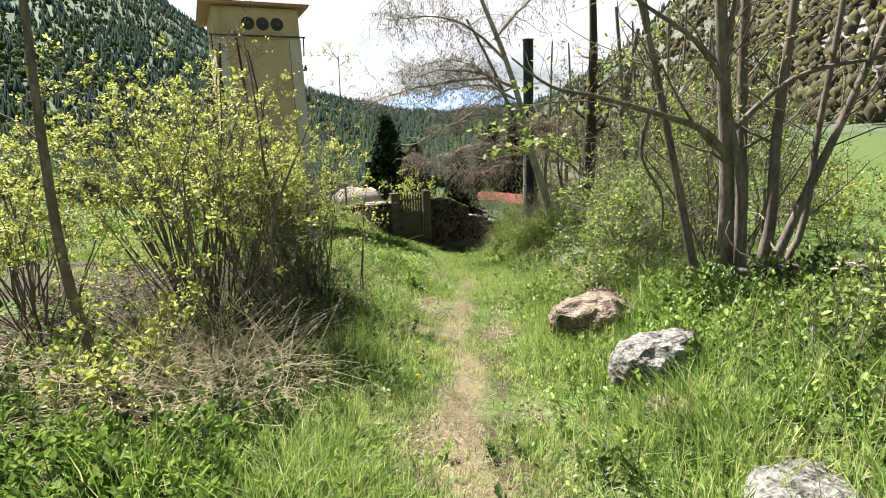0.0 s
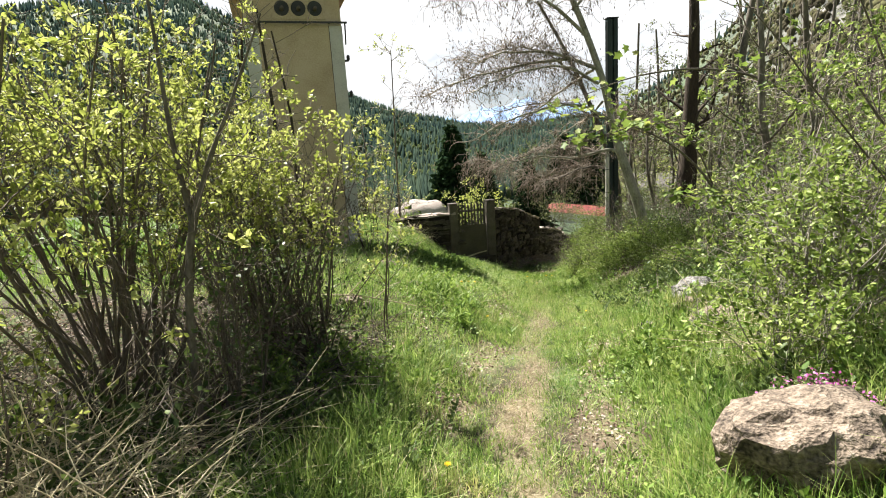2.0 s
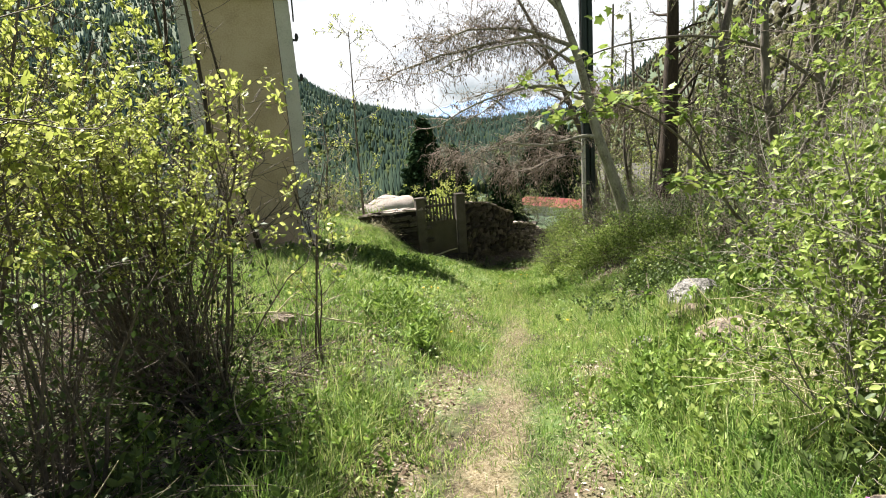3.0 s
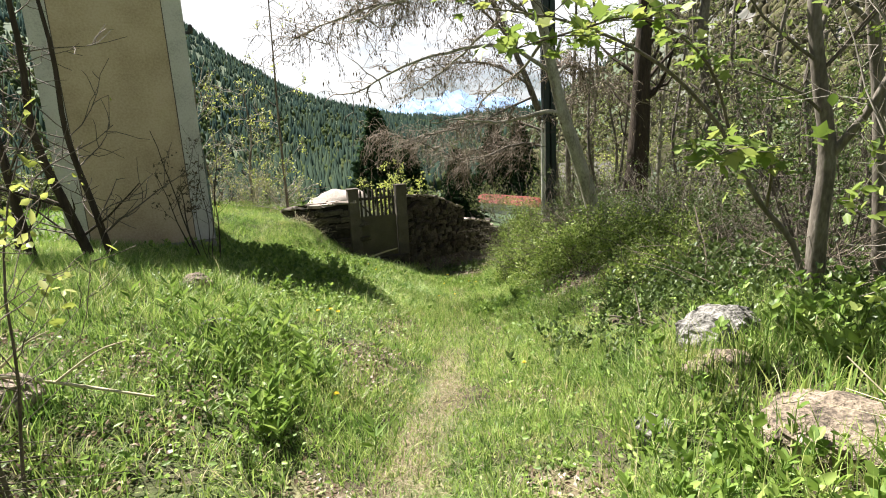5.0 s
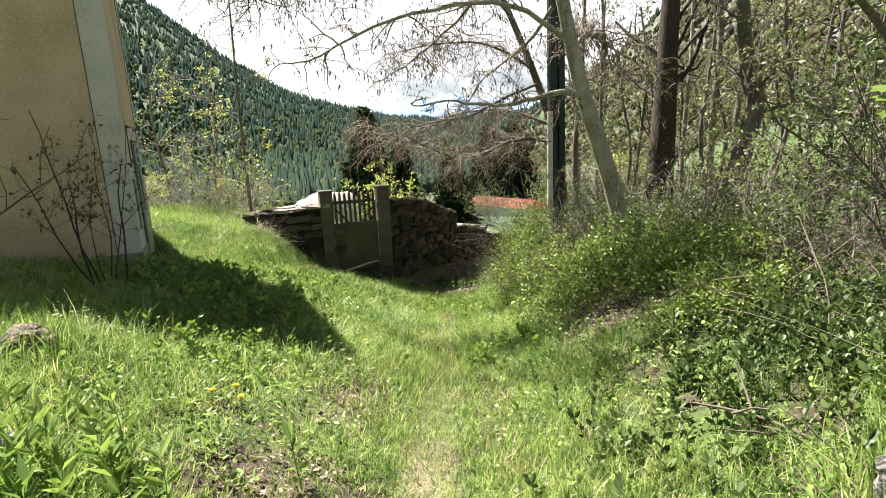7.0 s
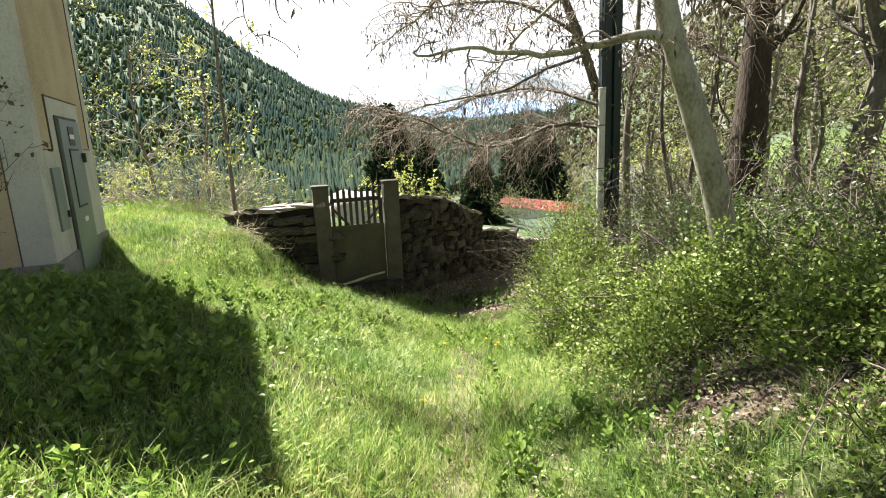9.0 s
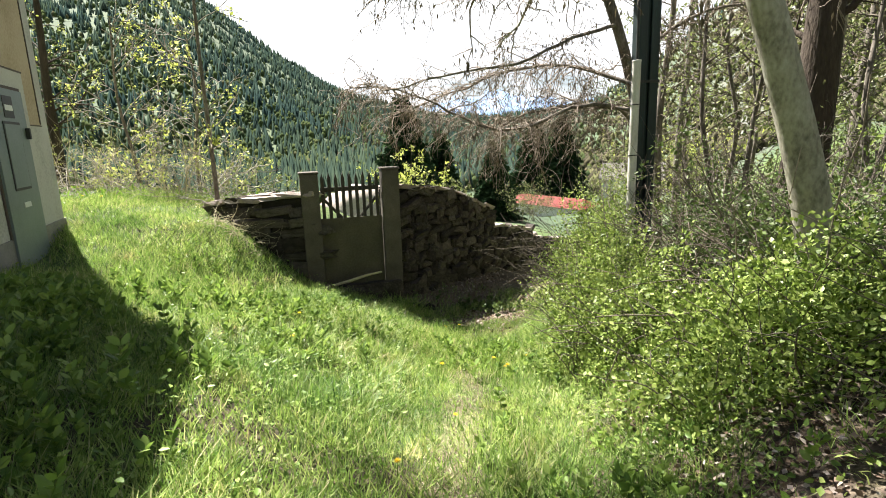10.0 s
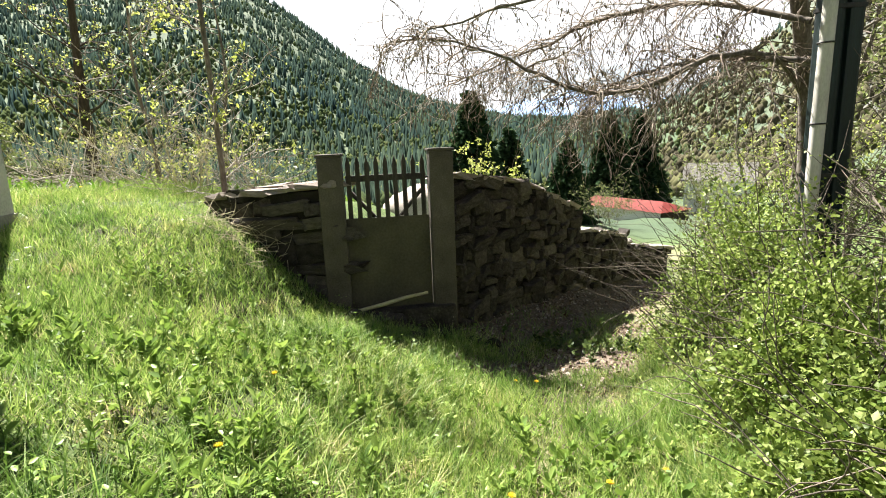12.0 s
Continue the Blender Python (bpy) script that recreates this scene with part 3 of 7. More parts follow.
def tower():
    t = thing("transformer_tower", "tall ochre rendered tower with pale corner bands and red roof", "tower", TOWER)
    part("wall", boxbm(-TW, 0, TZ0, 0, TD, TZ1, bevel=0.02), M_OCHRE, t)
    b = 0.3
    for x0, x1, y0, y1 in ((-b, 0.008, -0.008, 0.0), (-TW - 0.008, -TW + b, -0.008, 0.0), (0.0, 0.008, 0.0, 0.26), (0.0, 0.008, TD - 0.24, TD)):
        part("corner_band", boxbm(x0, y0, -1.02, x1, y1, 4.28), M_BAND, t, "pale grey corner band")
    bm = bmesh.new()
    box(bm, -b - 0.014, -0.010, -1.02, -b, 0, 4.28)
    box(bm, -TW + b, -0.010, -1.02, -TW + b + 0.012, 0, 3.2)
    box(bm, 0, TD - 0.26, 0.25, 0.011, TD - 0.24, 4.28)
    part("border_line", bm, M_LINE, t, "dark painted border lines")
    part("plinth", boxbm(-TW - 0.03, -0.03, TZ0, 0.03, TD + 0.03, -1.02, bevel=0.01), M_PLINTH, t, "grey cement plinth")
    part("ledge", boxbm(-TW - 0.12, -0.14, 4.31, 0.12, -0.09, 4.35, bevel=0.006), M_DARKMETAL, t, "dark iron bar under the openings")
    for x in (-TW - 0.07, 0.07):
        part("bar_arm", Tubes().add([(x, -0.115, 4.33), (x, -0.06, 4.05), (x, 0.02, 3.85)], [0.018] * 3, 6).mesh("bar_arm", M_DARKMETAL), None, t)
    for x in (-1.75, -0.9, -0.3):
        part("bar_arm", boxbm(x - 0.015, -0.12, 4.315, x + 0.015, 0.0, 4.345), M_DARKMETAL, t)
    # eaves and shallow hipped roof
    part("eave", boxbm(-TW - 0.26, -0.26, 5.1, 0.26, TD + 0.26, 5.16, bevel=0.01), M_ROOFTOWER, t)
    bm = bmesh.new()
    e = 0.30
    vs = [bm.verts.new(c) for c in ((-TW - e, -e, 5.16), (e, -e, 5.16), (e, TD + e, 5.16), (-TW - e, TD + e, 5.16), (-TW / 2, TD * 0.4, 5.85), (-TW / 2, TD * 0.6, 5.85))]
    for f in ((0, 1, 4), (1, 2, 5, 4), (2, 3, 5), (3, 0, 4, 5), (3, 2, 1, 0)):
        bm.faces.new([vs[q] for q in f])
    part("roof", bm, M_ROOFTOWER, t, "faded red roof")
    # bushing openings: a frame with three dark discs for the holes' unlit inside
    cx = -0.98
    fr = part("opening_frame", boxbm(cx - 0.62, -0.02, 4.42, cx + 0.62, 0.0, 4.92, bevel=0.008), M_OCHRE, t)
    for k in (-0.38, 0.0, 0.38):
        bm = bmesh.new()
        bmesh.ops.create_cone(bm, cap_ends=True, segments=20, radius1=0.17, radius2=0.17, depth=0.02, matrix=Matrix.Translation((cx + k, -0.028, 4.66)) @ Matrix.Rotation(math.pi / 2, 4, "X"))
        part("hole_shade_disc", bm, M_DARKMETAL, fr, "dark disc painting the shade in a round opening")
        bm = bmesh.new()
        bmesh.ops.create_cone(bm, cap_ends=True, segments=12, radius1=0.05, radius2=0.035, depth=0.2, matrix=Matrix.Translation((cx + k, -0.12, 4.64)) @ Matrix.Rotation(math.pi / 2, 4, "X"))
        part("insulator", bm, M_LINE, fr, "brown insulator")
    for zz in (2.6, 3.45):
        bm = boxbm(0.0, 0.02, zz, 0.10, 0.06, zz + 0.05, bevel=0.008)
        bmesh.ops.create_uvsphere(bm, u_segments=10, v_segments=6, radius=0.055, matrix=Matrix.Translation((0.1, 0.04, zz + 0.09)) @ Matrix.Diagonal((0.8, 0.8, 1.5, 1)))
        part("bracket", bm, M_DARKMETAL, t, "black iron cable bracket")
    # door face
    part("door_surround", boxbm(0.0, 0.66, -1.02, 0.012, 2.18, 0.84), M_BAND, t, "whitewashed surround")
    for y0, y1 in ((0.26, 0.66), (2.18, TD - 0.24)):
        part("whitewash", boxbm(0.0, y0, -1.02, 0.010, y1, 0.22), M_BAND, t, "whitewashed lower wall")
    bm = bmesh.new()
    box(bm, 0.0, 0.64, 0.84, 0.016, 2.2, 0.86)
    box(bm, 0.0, 0.64, 0.22, 0.016, 0.66, 0.84)
    box(bm, 0.0, 0.26, 0.22, 0.016, 0.64, 0.235)
    box(bm, 0.0, 2.18, 0.22, 0.016, TD - 0.24, 0.235)
    part("surround_line", bm, M_LINE, t)
    box_ = part("meter_box", boxbm(0.0, 0.36, -0.72, 0.035, 0.72, 0.02, bevel=0.006), M_DOOR, t, "shallow grey-green metal box")
    part("latch", boxbm(0.035, 0.66, -0.58, 0.06, 0.70, -0.5, bevel=0.004), M_DARKMETAL, box_)
    part("door_frame", boxbm(0.012, 0.90, -1.36, 0.03, 1.96, 0.64, bevel=0.004), M_LINE, t)
    d = part("door", boxbm(0.02, 0.94, -1.36, 0.055, 1.92, 0.6, bevel=0.006), M_DOOR, t, "grey-green painted metal door")
    part("door_panel", boxbm(0.055, 1.18, -0.52, 0.064, 1.66, 0.24, bevel=0.003), M_DARKMETAL, d, "recessed window panel edge")
    part("door_glass", boxbm(0.062, 1.2, -0.49, 0.068, 1.64, 0.21), M_DOOR, d)
    part("warning_plate", boxbm(0.055, 1.28, 0.28, 0.062, 1.56, 0.52, bevel=0.003), M_DARKMETAL, d, "black warning plate")
    part("plate_band", boxbm(0.062, 1.31, 0.36, 0.065, 1.53, 0.42), M_PLATE, d, "white band on the plate")
    part("number_plate", boxbm(0.055, 1.36, -0.72, 0.062, 1.56, -0.66, bevel=0.002), M_PLATE, d, "small white plate")
    part("door_handle", boxbm(0.055, 1.82, 0.05, 0.10, 1.87, 0.18, bevel=0.008), M_DARKMETAL, d)


tower()

# ---- gate, posts and dry stone walls ----
GL, GR = Vector((-1.93, 19.3)), Vector((-0.78, 19.72))
GDIR = (GR - GL).normalized()
GANG = math.degrees(math.atan2(GDIR.y, GDIR.x))


def gate_post(p, z0, z1, tilt):
    t = thing("gate_post", "square weathered concrete gate post", "post", pose(p.x, p.y, z0, tilt, tilt * 0.5, GANG), "pair of gate posts")
    h = z1 - z0
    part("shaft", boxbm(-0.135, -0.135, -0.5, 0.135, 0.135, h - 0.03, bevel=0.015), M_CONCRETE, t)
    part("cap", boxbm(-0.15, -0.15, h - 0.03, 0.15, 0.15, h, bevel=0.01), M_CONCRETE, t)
    return t


gate_post(GL, -2.25, -0.54, 0.0)
gate_post(GR, -2.45, -0.52, 0.6)


def gate():
    a, b = GL + GDIR * 0.15, GR - GDIR * 0.15
    w = (b - a).length
    t = thing("garden_gate", "dark wooden picket gate with solid lower panel, closed", "gate", pose(a.x, a.y, 0, 0, 0, GANG))
    part("panel", boxbm(-0.012, -0.03, -2.36, w + 0.012, 0.0, -1.27, bevel=0.008), M_GATEPANEL, t, "solid olive-brown sheet panel")
    part("top_rail", boxbm(0.01, 0.0, -0.86, w - 0.01, 0.04, -0.79, bevel=0.006), M_GATEWOOD, t)
    part("bottom_rail", boxbm(0.01, 0.003, -1.36, w - 0.01, 0.043, -1.28, bevel=0.006), M_GATEWOOD, t)
    n = 9
    for k in range(n):
        x = 0.045 + (w - 0.09) * k / (n - 1)
        h = 0.012 * math.sin(k * 2.3)
        bm = bmesh.new()
        pts = [(-0.026, -1.34), (0.026, -1.34), (0.026, -0.66 + h), (0.0, -0.57 + h), (-0.026, -0.66 + h)]
        fr = [bm.verts.new((x + px, -0.028, pz)) for px, pz in pts]
        bk = [bm.verts.new((x + px, -0.003, pz)) for px, pz in pts]
        bm.faces.new(fr)
        bm.faces.new(bk[::-1])
        for q in range(5):
            bm.faces.new((fr[q], bk[q], bk[(q + 1) % 5], fr[(q + 1) % 5]))
        bmesh.ops.recalc_face_normals(bm, faces=bm.faces)
        part("picket", bm, M_GATEWOOD, t)
    for sgn, x0, x1 in ((1, 0.06, 0.34), (-1, w - 0.06, w - 0.34)):
        T = Tubes()
        T.add([(x0, 0.02, -0.98), (x1, 0.02, -1.3)], [0.028, 0.028], 4)
        part("brace", T.mesh("brace", M_GATEWOOD, False), None, t)
    for z in (-0.84, -1.32):
        T = Tubes().add([(w - 0.02, 0.05, z), (w + 0.04, 0.05, z), (w + 0.04, 0.02, z)], [0.014] * 3, 6)
        part("hinge", T.mesh("hinge", M_DARKMETAL), None, t)


gate()
_rs = random.Random(5)


def stone_mesh(k, flat=1.0):
    """A rough block of unit size."""
    rs = random.Random(100 + k)
    bm = bmesh.new()
    bmesh.ops.create_cube(bm, size=1.0)
    bmesh.ops.bevel(bm, geom=list(bm.edges), offset=0.13, segments=1, affect="EDGES")
    for v in bm.verts:
        v.co += Vector((rs.uniform(-0.14, 0.14), rs.uniform(-0.12, 0.12), rs.uniform(-0.16, 0.16)))
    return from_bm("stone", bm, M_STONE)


STONES = [stone_mesh(k) for k in range(9)]
# same blocks in the pale cap colour, which paints the top as sunlit
CAPS = []
for _q in range(4):
    _m = STONES[_q].copy()
    _m.materials.clear()
    _m.materials.append(M_CAPSTONE)
    CAPS.append(_m)


def stone_wall(name, label, p0, p1, tops, thick, size, limit, seed):
    """A rubble wall along p0 to p1, facing its right hand; tops: (share of the length, height). Its stones lie in rough courses."""
    rs = random.Random(seed)
    p0, p1 = Vector(p0), Vector(p1)
    length = (p1 - p0).length
    d = (p1 - p0).normalized()
    ang = math.degrees(math.atan2(d.y, d.x))
    w = thing(name, label, "stone wall", pose(p0.x, p0.y, 0, 0, 0, ang))
    us, zs = [a * length for a, _ in tops], [z for _, z in tops]

    def top_at(u):
        return float(np.interp(u, us, zs))

    def foot_at(u):
        p = p0 + d * u
        n = Vector((d.y, -d.x))
        q = p + n * 0.1
        return land1(q.x, q.y) - 0.15

    bm = bmesh.new()
    steps = sorted(set([length * k / 24 for k in range(25)] + us))
    rows = []
    for u in steps:
        b, tp = foot_at(u) - 0.3, top_at(u) - 0.07
        rows.append([bm.verts.new(c) for c in ((u, 0.06, b), (u, thick, b), (u, thick, tp), (u, 0.06, tp))])
    for a, b in zip(rows, rows[1:]):
        for q in range(4):
            bm.faces.new((a[q], b[q], b[(q + 1) % 4], a[(q + 1) % 4]))
    bm.faces.new(rows[0][::-1])
    bm.faces.new(rows[-1])
    bmesh.ops.recalc_face_normals(bm, faces=bm.faces)
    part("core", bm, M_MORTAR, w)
    count = 0
    zlow = min(foot_at(u) for u in steps)
    z = max(zs)
    while z > zlow and count < limit:
        hgt = rs.uniform(0.6, 1.3) * size * 0.55
        u = -rs.uniform(0, size * 0.4)
        while u < length and count < limit:
            ln = rs.choice((0.5, 0.7, 0.9, 1.2, 1.5 if size < 0.28 else 2.2)) * rs.uniform(0.85, 1.15) * size
            mid = min(max(u + ln / 2, 0), length)
            hh = hgt * rs.uniform(0.6, 1.35)
            zc = z - hgt / 2 + rs.uniform(-0.02, 0.02)
            if zc + hh / 2 < top_at(mid) + 0.01 and zc + hh / 2 > foot_at(mid):
                dep = rs.uniform(0.16, 0.24)
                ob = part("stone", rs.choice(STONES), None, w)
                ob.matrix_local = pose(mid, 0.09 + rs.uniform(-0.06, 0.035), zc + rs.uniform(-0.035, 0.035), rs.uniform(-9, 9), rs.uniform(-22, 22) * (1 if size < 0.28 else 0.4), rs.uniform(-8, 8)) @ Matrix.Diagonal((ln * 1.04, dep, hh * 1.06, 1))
                count += 1
            u += ln
        z -= hgt
    u = 0.0
    while u < length:
        ln = rs.uniform(0.3, 0.6)
        mid = min(u + ln / 2, length)
        sl = math.degrees(math.atan2(top_at(mid - 0.1) - top_at(mid + 0.1), 0.2)) if abs(top_at(mid - 0.12) - top_at(mid + 0.12)) < 0.15 else 0
        for row in (0, 1):
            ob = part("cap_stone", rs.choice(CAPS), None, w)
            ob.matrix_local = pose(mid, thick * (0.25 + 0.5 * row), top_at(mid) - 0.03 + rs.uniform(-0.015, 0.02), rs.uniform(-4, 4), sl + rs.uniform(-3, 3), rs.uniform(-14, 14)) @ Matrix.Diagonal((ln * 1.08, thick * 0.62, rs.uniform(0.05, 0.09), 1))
        u += ln
    return w


stone_wall("stone_wall", "stepped rubble stone wall beside the gate, shade put into its dark colour", (-0.60, 19.95), (3.2, 26.95),
           ((0, -0.82), (0.2, -1.05), (0.405, -1.62), (0.42, -2.0), (0.66, -2.38), (0.675, -2.62), (1.0, -3.12)), 0.5, 0.25, 300, 3)
stone_wall("stone_wall", "low rubble wall with flat cap stones coloured pale as sunlit", (-3.1, 19.33), (-2.07, 19.22),
           ((0, -0.93), (0.5, -0.9), (1, -0.87)), 0.55, 0.40, 110, 8)
stone_wall("stone_wall", "tumbled end of a wall sunk in the grass", (-3.95, 19.85), (-3.1, 19.45),
           ((0, -1.02), (0.5, -0.97), (1, -0.93)), 0.6, 0.30, 60, 12)


def threshold():
    # added block: hides the sunlit ground that shows below the gate panel
    bm = boxbm(-0.12, -0.2, -0.6, 1.32, 0.14, 0.0, bevel=0.03)
    for v in bm.verts:
        v.co += Vector((0.02 * math.sin(v.co.y * 31), 0.02 * math.sin(v.co.x * 23), 0.012 * math.sin(v.co.x * 17 + v.co.y * 9)))
    ob = new("doorstep", from_bm("doorstep", bm, M_STONE))
    ob.matrix_world = pose(GL.x, GL.y, -2.335, 0, 0, GANG)
    tagged(ob, "added dark stone block closing the bright gap under the gate", "step")
    T = Tubes()
    T.add([(-1.66, 19.16, -2.30), (-1.4, 19.26, -2.25), (-1.15, 19.37, -2.19), (-0.92, 19.48, -2.16)], [0.02, 0.024, 0.022, 0.016], 7)
    tagged(new("pale_stick", T.mesh("pale_stick", M_DEADTWIG)), "pale barkless stick lying at the foot of the gate", "stick")
    for k, (x, y, s) in enumerate(((-0.75, 19.35, 0.24), (-1.3, 19.2, 0.3), (-0.4, 19.5, 0.2), (-0.95, 19.05, 0.16), (-0.2, 19.6, 0.18), (-1.65, 18.95, 0.2))):
        ob = new("loose_stone", STONES[k])
        ob.matrix_world = pose(x, y, land1(x, y) + s * 0.12, k * 9, k * 7, k * 40) @ Matrix.Diagonal((s, s * 0.8, s * 0.45, 1))
        tagged(ob, "loose dark stone fallen at the wall's foot", "stone", "loose stones by the gate")


threshold()

# ---- pole and conduit ----


def utility_pole():
    x, y = 3.05, 19.5
    z = land1(x, y)
    top = 4.6 - z
    t = thing("utility_pole", "broad dark green tarred twin utility pole", "pole", pose(x, y, z, 0, 0, 12))
    for dx in (-0.09, 0.09):
        bm = boxbm(dx - 0.07, -0.11, -0.4, dx + 0.07, 0.11, top, bevel=0.03)
        part("shaft", bm, M_POLE, t)
    part("web", boxbm(-0.04, -0.06, -0.4, 0.04, 0.06, top - 0.03), M_POLE, t)
    part("cap", boxbm(-0.18, -0.13, top, 0.18, 0.13, top + 0.03, bevel=0.008), M_DARKMETAL, t)
    for zz in (1.1, 2.6, 4.0):
        part("band", boxbm(-0.166, -0.116, zz, 0.166, 0.116, zz + 0.04, bevel=0.004), M_DARKMETAL, t)
    # the conduit is strapped to the pole's front
    h = 0.86 - z
    c = part("conduit", Tubes().add([(-0.23, -0.18, -0.25), (-0.228, -0.18, 0.5), (-0.225, -0.178, 1.5), (-0.212, -0.175, h)], [0.062, 0.06, 0.06, 0.058], 14).mesh("conduit", M_CONDUIT), None, t, "pale grey cable conduit")
    part("end_cap", Tubes().add([(-0.212, -0.175, h - 0.02), (-0.212, -0.175, h), (-0.212, -0.175, h + 0.004)], [0.063, 0.063, 0.002], 14).mesh("end_cap", M_CONDUIT), None, c)
    a = np.linspace(0, 2 * np.pi, 17)
    for zz in (0.7, 1.6, 2.3):
        T = Tubes().add(np.stack([-0.222 + 0.065 * np.cos(a), -0.178 + 0.065 * np.sin(a), np.full(17, zz)], -1), [0.008] * 17, 5)
        T.add([(-0.2, -0.13, zz), (-0.16, -0.1, zz), (-0.12, -0.08, zz)], [0.008] * 3, 5)
        part("clamp", T.mesh("clamp", M_DARKMETAL), None, t, "dark iron strap")
    T = Tubes().add([(-0.212, -0.175, h - 0.02), (-0.2, -0.15, h + 0.4), (-0.2, -0.13, h + 1.4), (-0.19, -0.12, top - 0.1)], [0.02] * 4, 6)
    part("cable", T.mesh("cable", M_DARKMETAL), None, t)


utility_pole()

# ---- boulders ----


def boulder(label, x, y, sx, sy, sz, material, seed, lift=0.35, turn=0):
    bm = bmesh.new()
    bmesh.ops.create_icosphere(bm, subdivisions=4, radius=1.0)
    off = Vector((seed * 3.7, seed * 1.9, seed * 5.3))
    for v in bm.verts:
        p = v.co.copy()
        k = 1 + 0.30 * noise.noise(p * 1.1 + off) + 0.14 * noise.noise(p * 2.7 + off) + 0.06 * noise.noise(p * 6 + off)
        cut = Vector((round(p.x * 2.2), round(p.y * 2.2), round(p.z * 2.2))) / 2.2
        v.co = (p * 0.72 + cut * 0.28) * k
        v.co = Vector((v.co.x * sx, v.co.y * sy, max(v.co.z, -0.7) * sz))
    ob = new("boulder", from_bm("boulder", bm, material, False))
    ob.matrix_world = pose(x, y, land1(x, y) + sz * lift, 0, 0, turn)
    return tagged(ob, label, "boulder")


boulder("pale grey limestone boulder with dark clefts in the grass", 1.58, 3.62, 0.33, 0.27, 0.24, M_BOULDER, 1, 0.6, 20)
boulder("warm tan boulder with pink flowers on it", 1.50, 5.05, 0.40, 0.32, 0.28, M_BOULDERWARM, 2, 0.55, -10)
boulder("broad pale boulder sunk beside the path", 1.48, 1.80, 0.32, 0.26, 0.20, M_BOULDER, 3, -0.1, 40)
boulder("small grey stone half hidden in grass", 1.42, 3.02, 0.17, 0.15, 0.12, M_BOULDERWARM, 4, 0.3, 10)
boulder("rough pale boulder among nettles", 2.40, 9.62, 0.31, 0.24, 0.21, M_BOULDER, 5, 0.25, 15)
boulder("flat grey slab at the path's edge", 2.2, 8.1, 0.34, 0.30, 0.13, M_BOULDERWARM, 6, -0.15, 25)
boulder("low mossy stone by the path", 2.25, 9.15, 0.20, 0.26, 0.12, M_BOULDERWARM, 7, -0.45, 60)
boulder("small round stone in the undergrowth", 1.55, 8.6, 0.12, 0.10, 0.09, M_BOULDER, 8, 0.2, 0)
boulder("small brown rock on the bank", -2.15, 11.25, 0.17, 0.14, 0.13, M_BOULDERWARM, 9, 0.4, 30)
boulder("grey stone on the grassy bank", -1.45, 10.05, 0.15, 0.12, 0.1, M_BOULDER, 10, 0.4, 70)
boulder("earthy rock above the path", -1.95, 8.6, 0.22, 0.18, 0.14, M_BOULDERWARM, 11, 0.2, 10)

# ---- far buildings ----


def shed():
    x, y = 9.4, 84.0
    z = land1(x, y) - 0.1
    t = thing("shed", "low white corrugated shed with red sheet roof", "shed", pose(x, y, z, 0, 0, -50))
    part("wall", boxbm(-7, -2.3, -2.5, 7, 2.3, 1.75), M_WHITEWALL, t)
    # dark brown slab paints the shed's end as its shaded side
    part("shaded_end_wall", boxbm(7.003, -2.3, -2.5, 7.08, 2.3, 1.72), M_BARKDARK, t, "brown end wall with its shade put into the colour")
    bm = bmesh.new()
    vs = [bm.verts.new(c) for c in ((-7.4, -2.7, 1.65), (7.4, -2.7, 1.65), (5.4, 0, 2.6), (-5.4, 0, 2.6), (7.4, 2.7, 1.65), (-7.4, 2.7, 1.65))]
    bm.faces.new((vs[1], vs[4], vs[2]))
    bm.faces.new((vs[5], vs[0], vs[3]))
    bm.faces.new((vs[0], vs[1], vs[2], vs[3]))
    bm.faces.new((vs[3], vs[2], vs[4], vs[5]))
    bmesh.ops.solidify(bm, geom=bm.faces[:], thickness=0.12)
    part("roof", bm, M_ROOFRED, t, "red sheet-metal roof")
    for k in range(9):
        part("wall_rib", boxbm(-7, -2.36, 1.6 - k * 0.3, 7, -2.302, 1.74 - k * 0.3), M_WHITEWALL, t)


shed()


def house(x, y, w, d, h, turn, label):
    z = land1(x, y) - 0.5
    t = thing("house", label, "house", pose(x, y, z, 0, 0, turn))
    part("wall", boxbm(-w / 2, -d / 2, -3, w / 2, d / 2, h), M_WHITEWALL, t)
    bm = bmesh.new()
    vs = [bm.verts.new(c) for c in ((-w / 2 - 0.5, -d / 2 - 0.6, h - 0.2), (w / 2 + 0.5, -d / 2 - 0.6, h - 0.2), (w / 2 + 0.5, 0, h + d * 0.33), (-w / 2 - 0.5, 0, h + d * 0.33), (w / 2 + 0.5, d / 2 + 0.6, h - 0.2), (-w / 2 - 0.5, d / 2 + 0.6, h - 0.2))]
    bm.faces.new((vs[0], vs[1], vs[2], vs[3]))
    bm.faces.new((vs[3], vs[2], vs[4], vs[5]))
    bmesh.ops.solidify(bm, geom=bm.faces[:], thickness=0.2)
    part("roof", bm, M_PLINTH, t, "pale grey roof")
    for k in range(3):
        q = part("window", boxbm(-w * 0.32 + k * w * 0.3, -d / 2 - 0.05, h * 0.35, -w * 0.32 + k * w * 0.3 + 0.9, -d / 2 - 0.002, h * 0.35 + 1.3), M_WHITEWALL, t)
        part("pane", boxbm(-w * 0.32 + k * w * 0.3 + 0.1, -d / 2 - 0.06, h * 0.35 + 0.1, -w * 0.32 + k * w * 0.3 + 0.8, -d / 2 - 0.052, h * 0.35 + 1.2), M_GLASS, q)


house(25.0, 102, 9, 7, 5.5, -20, "pale house with grey roof down in the valley")


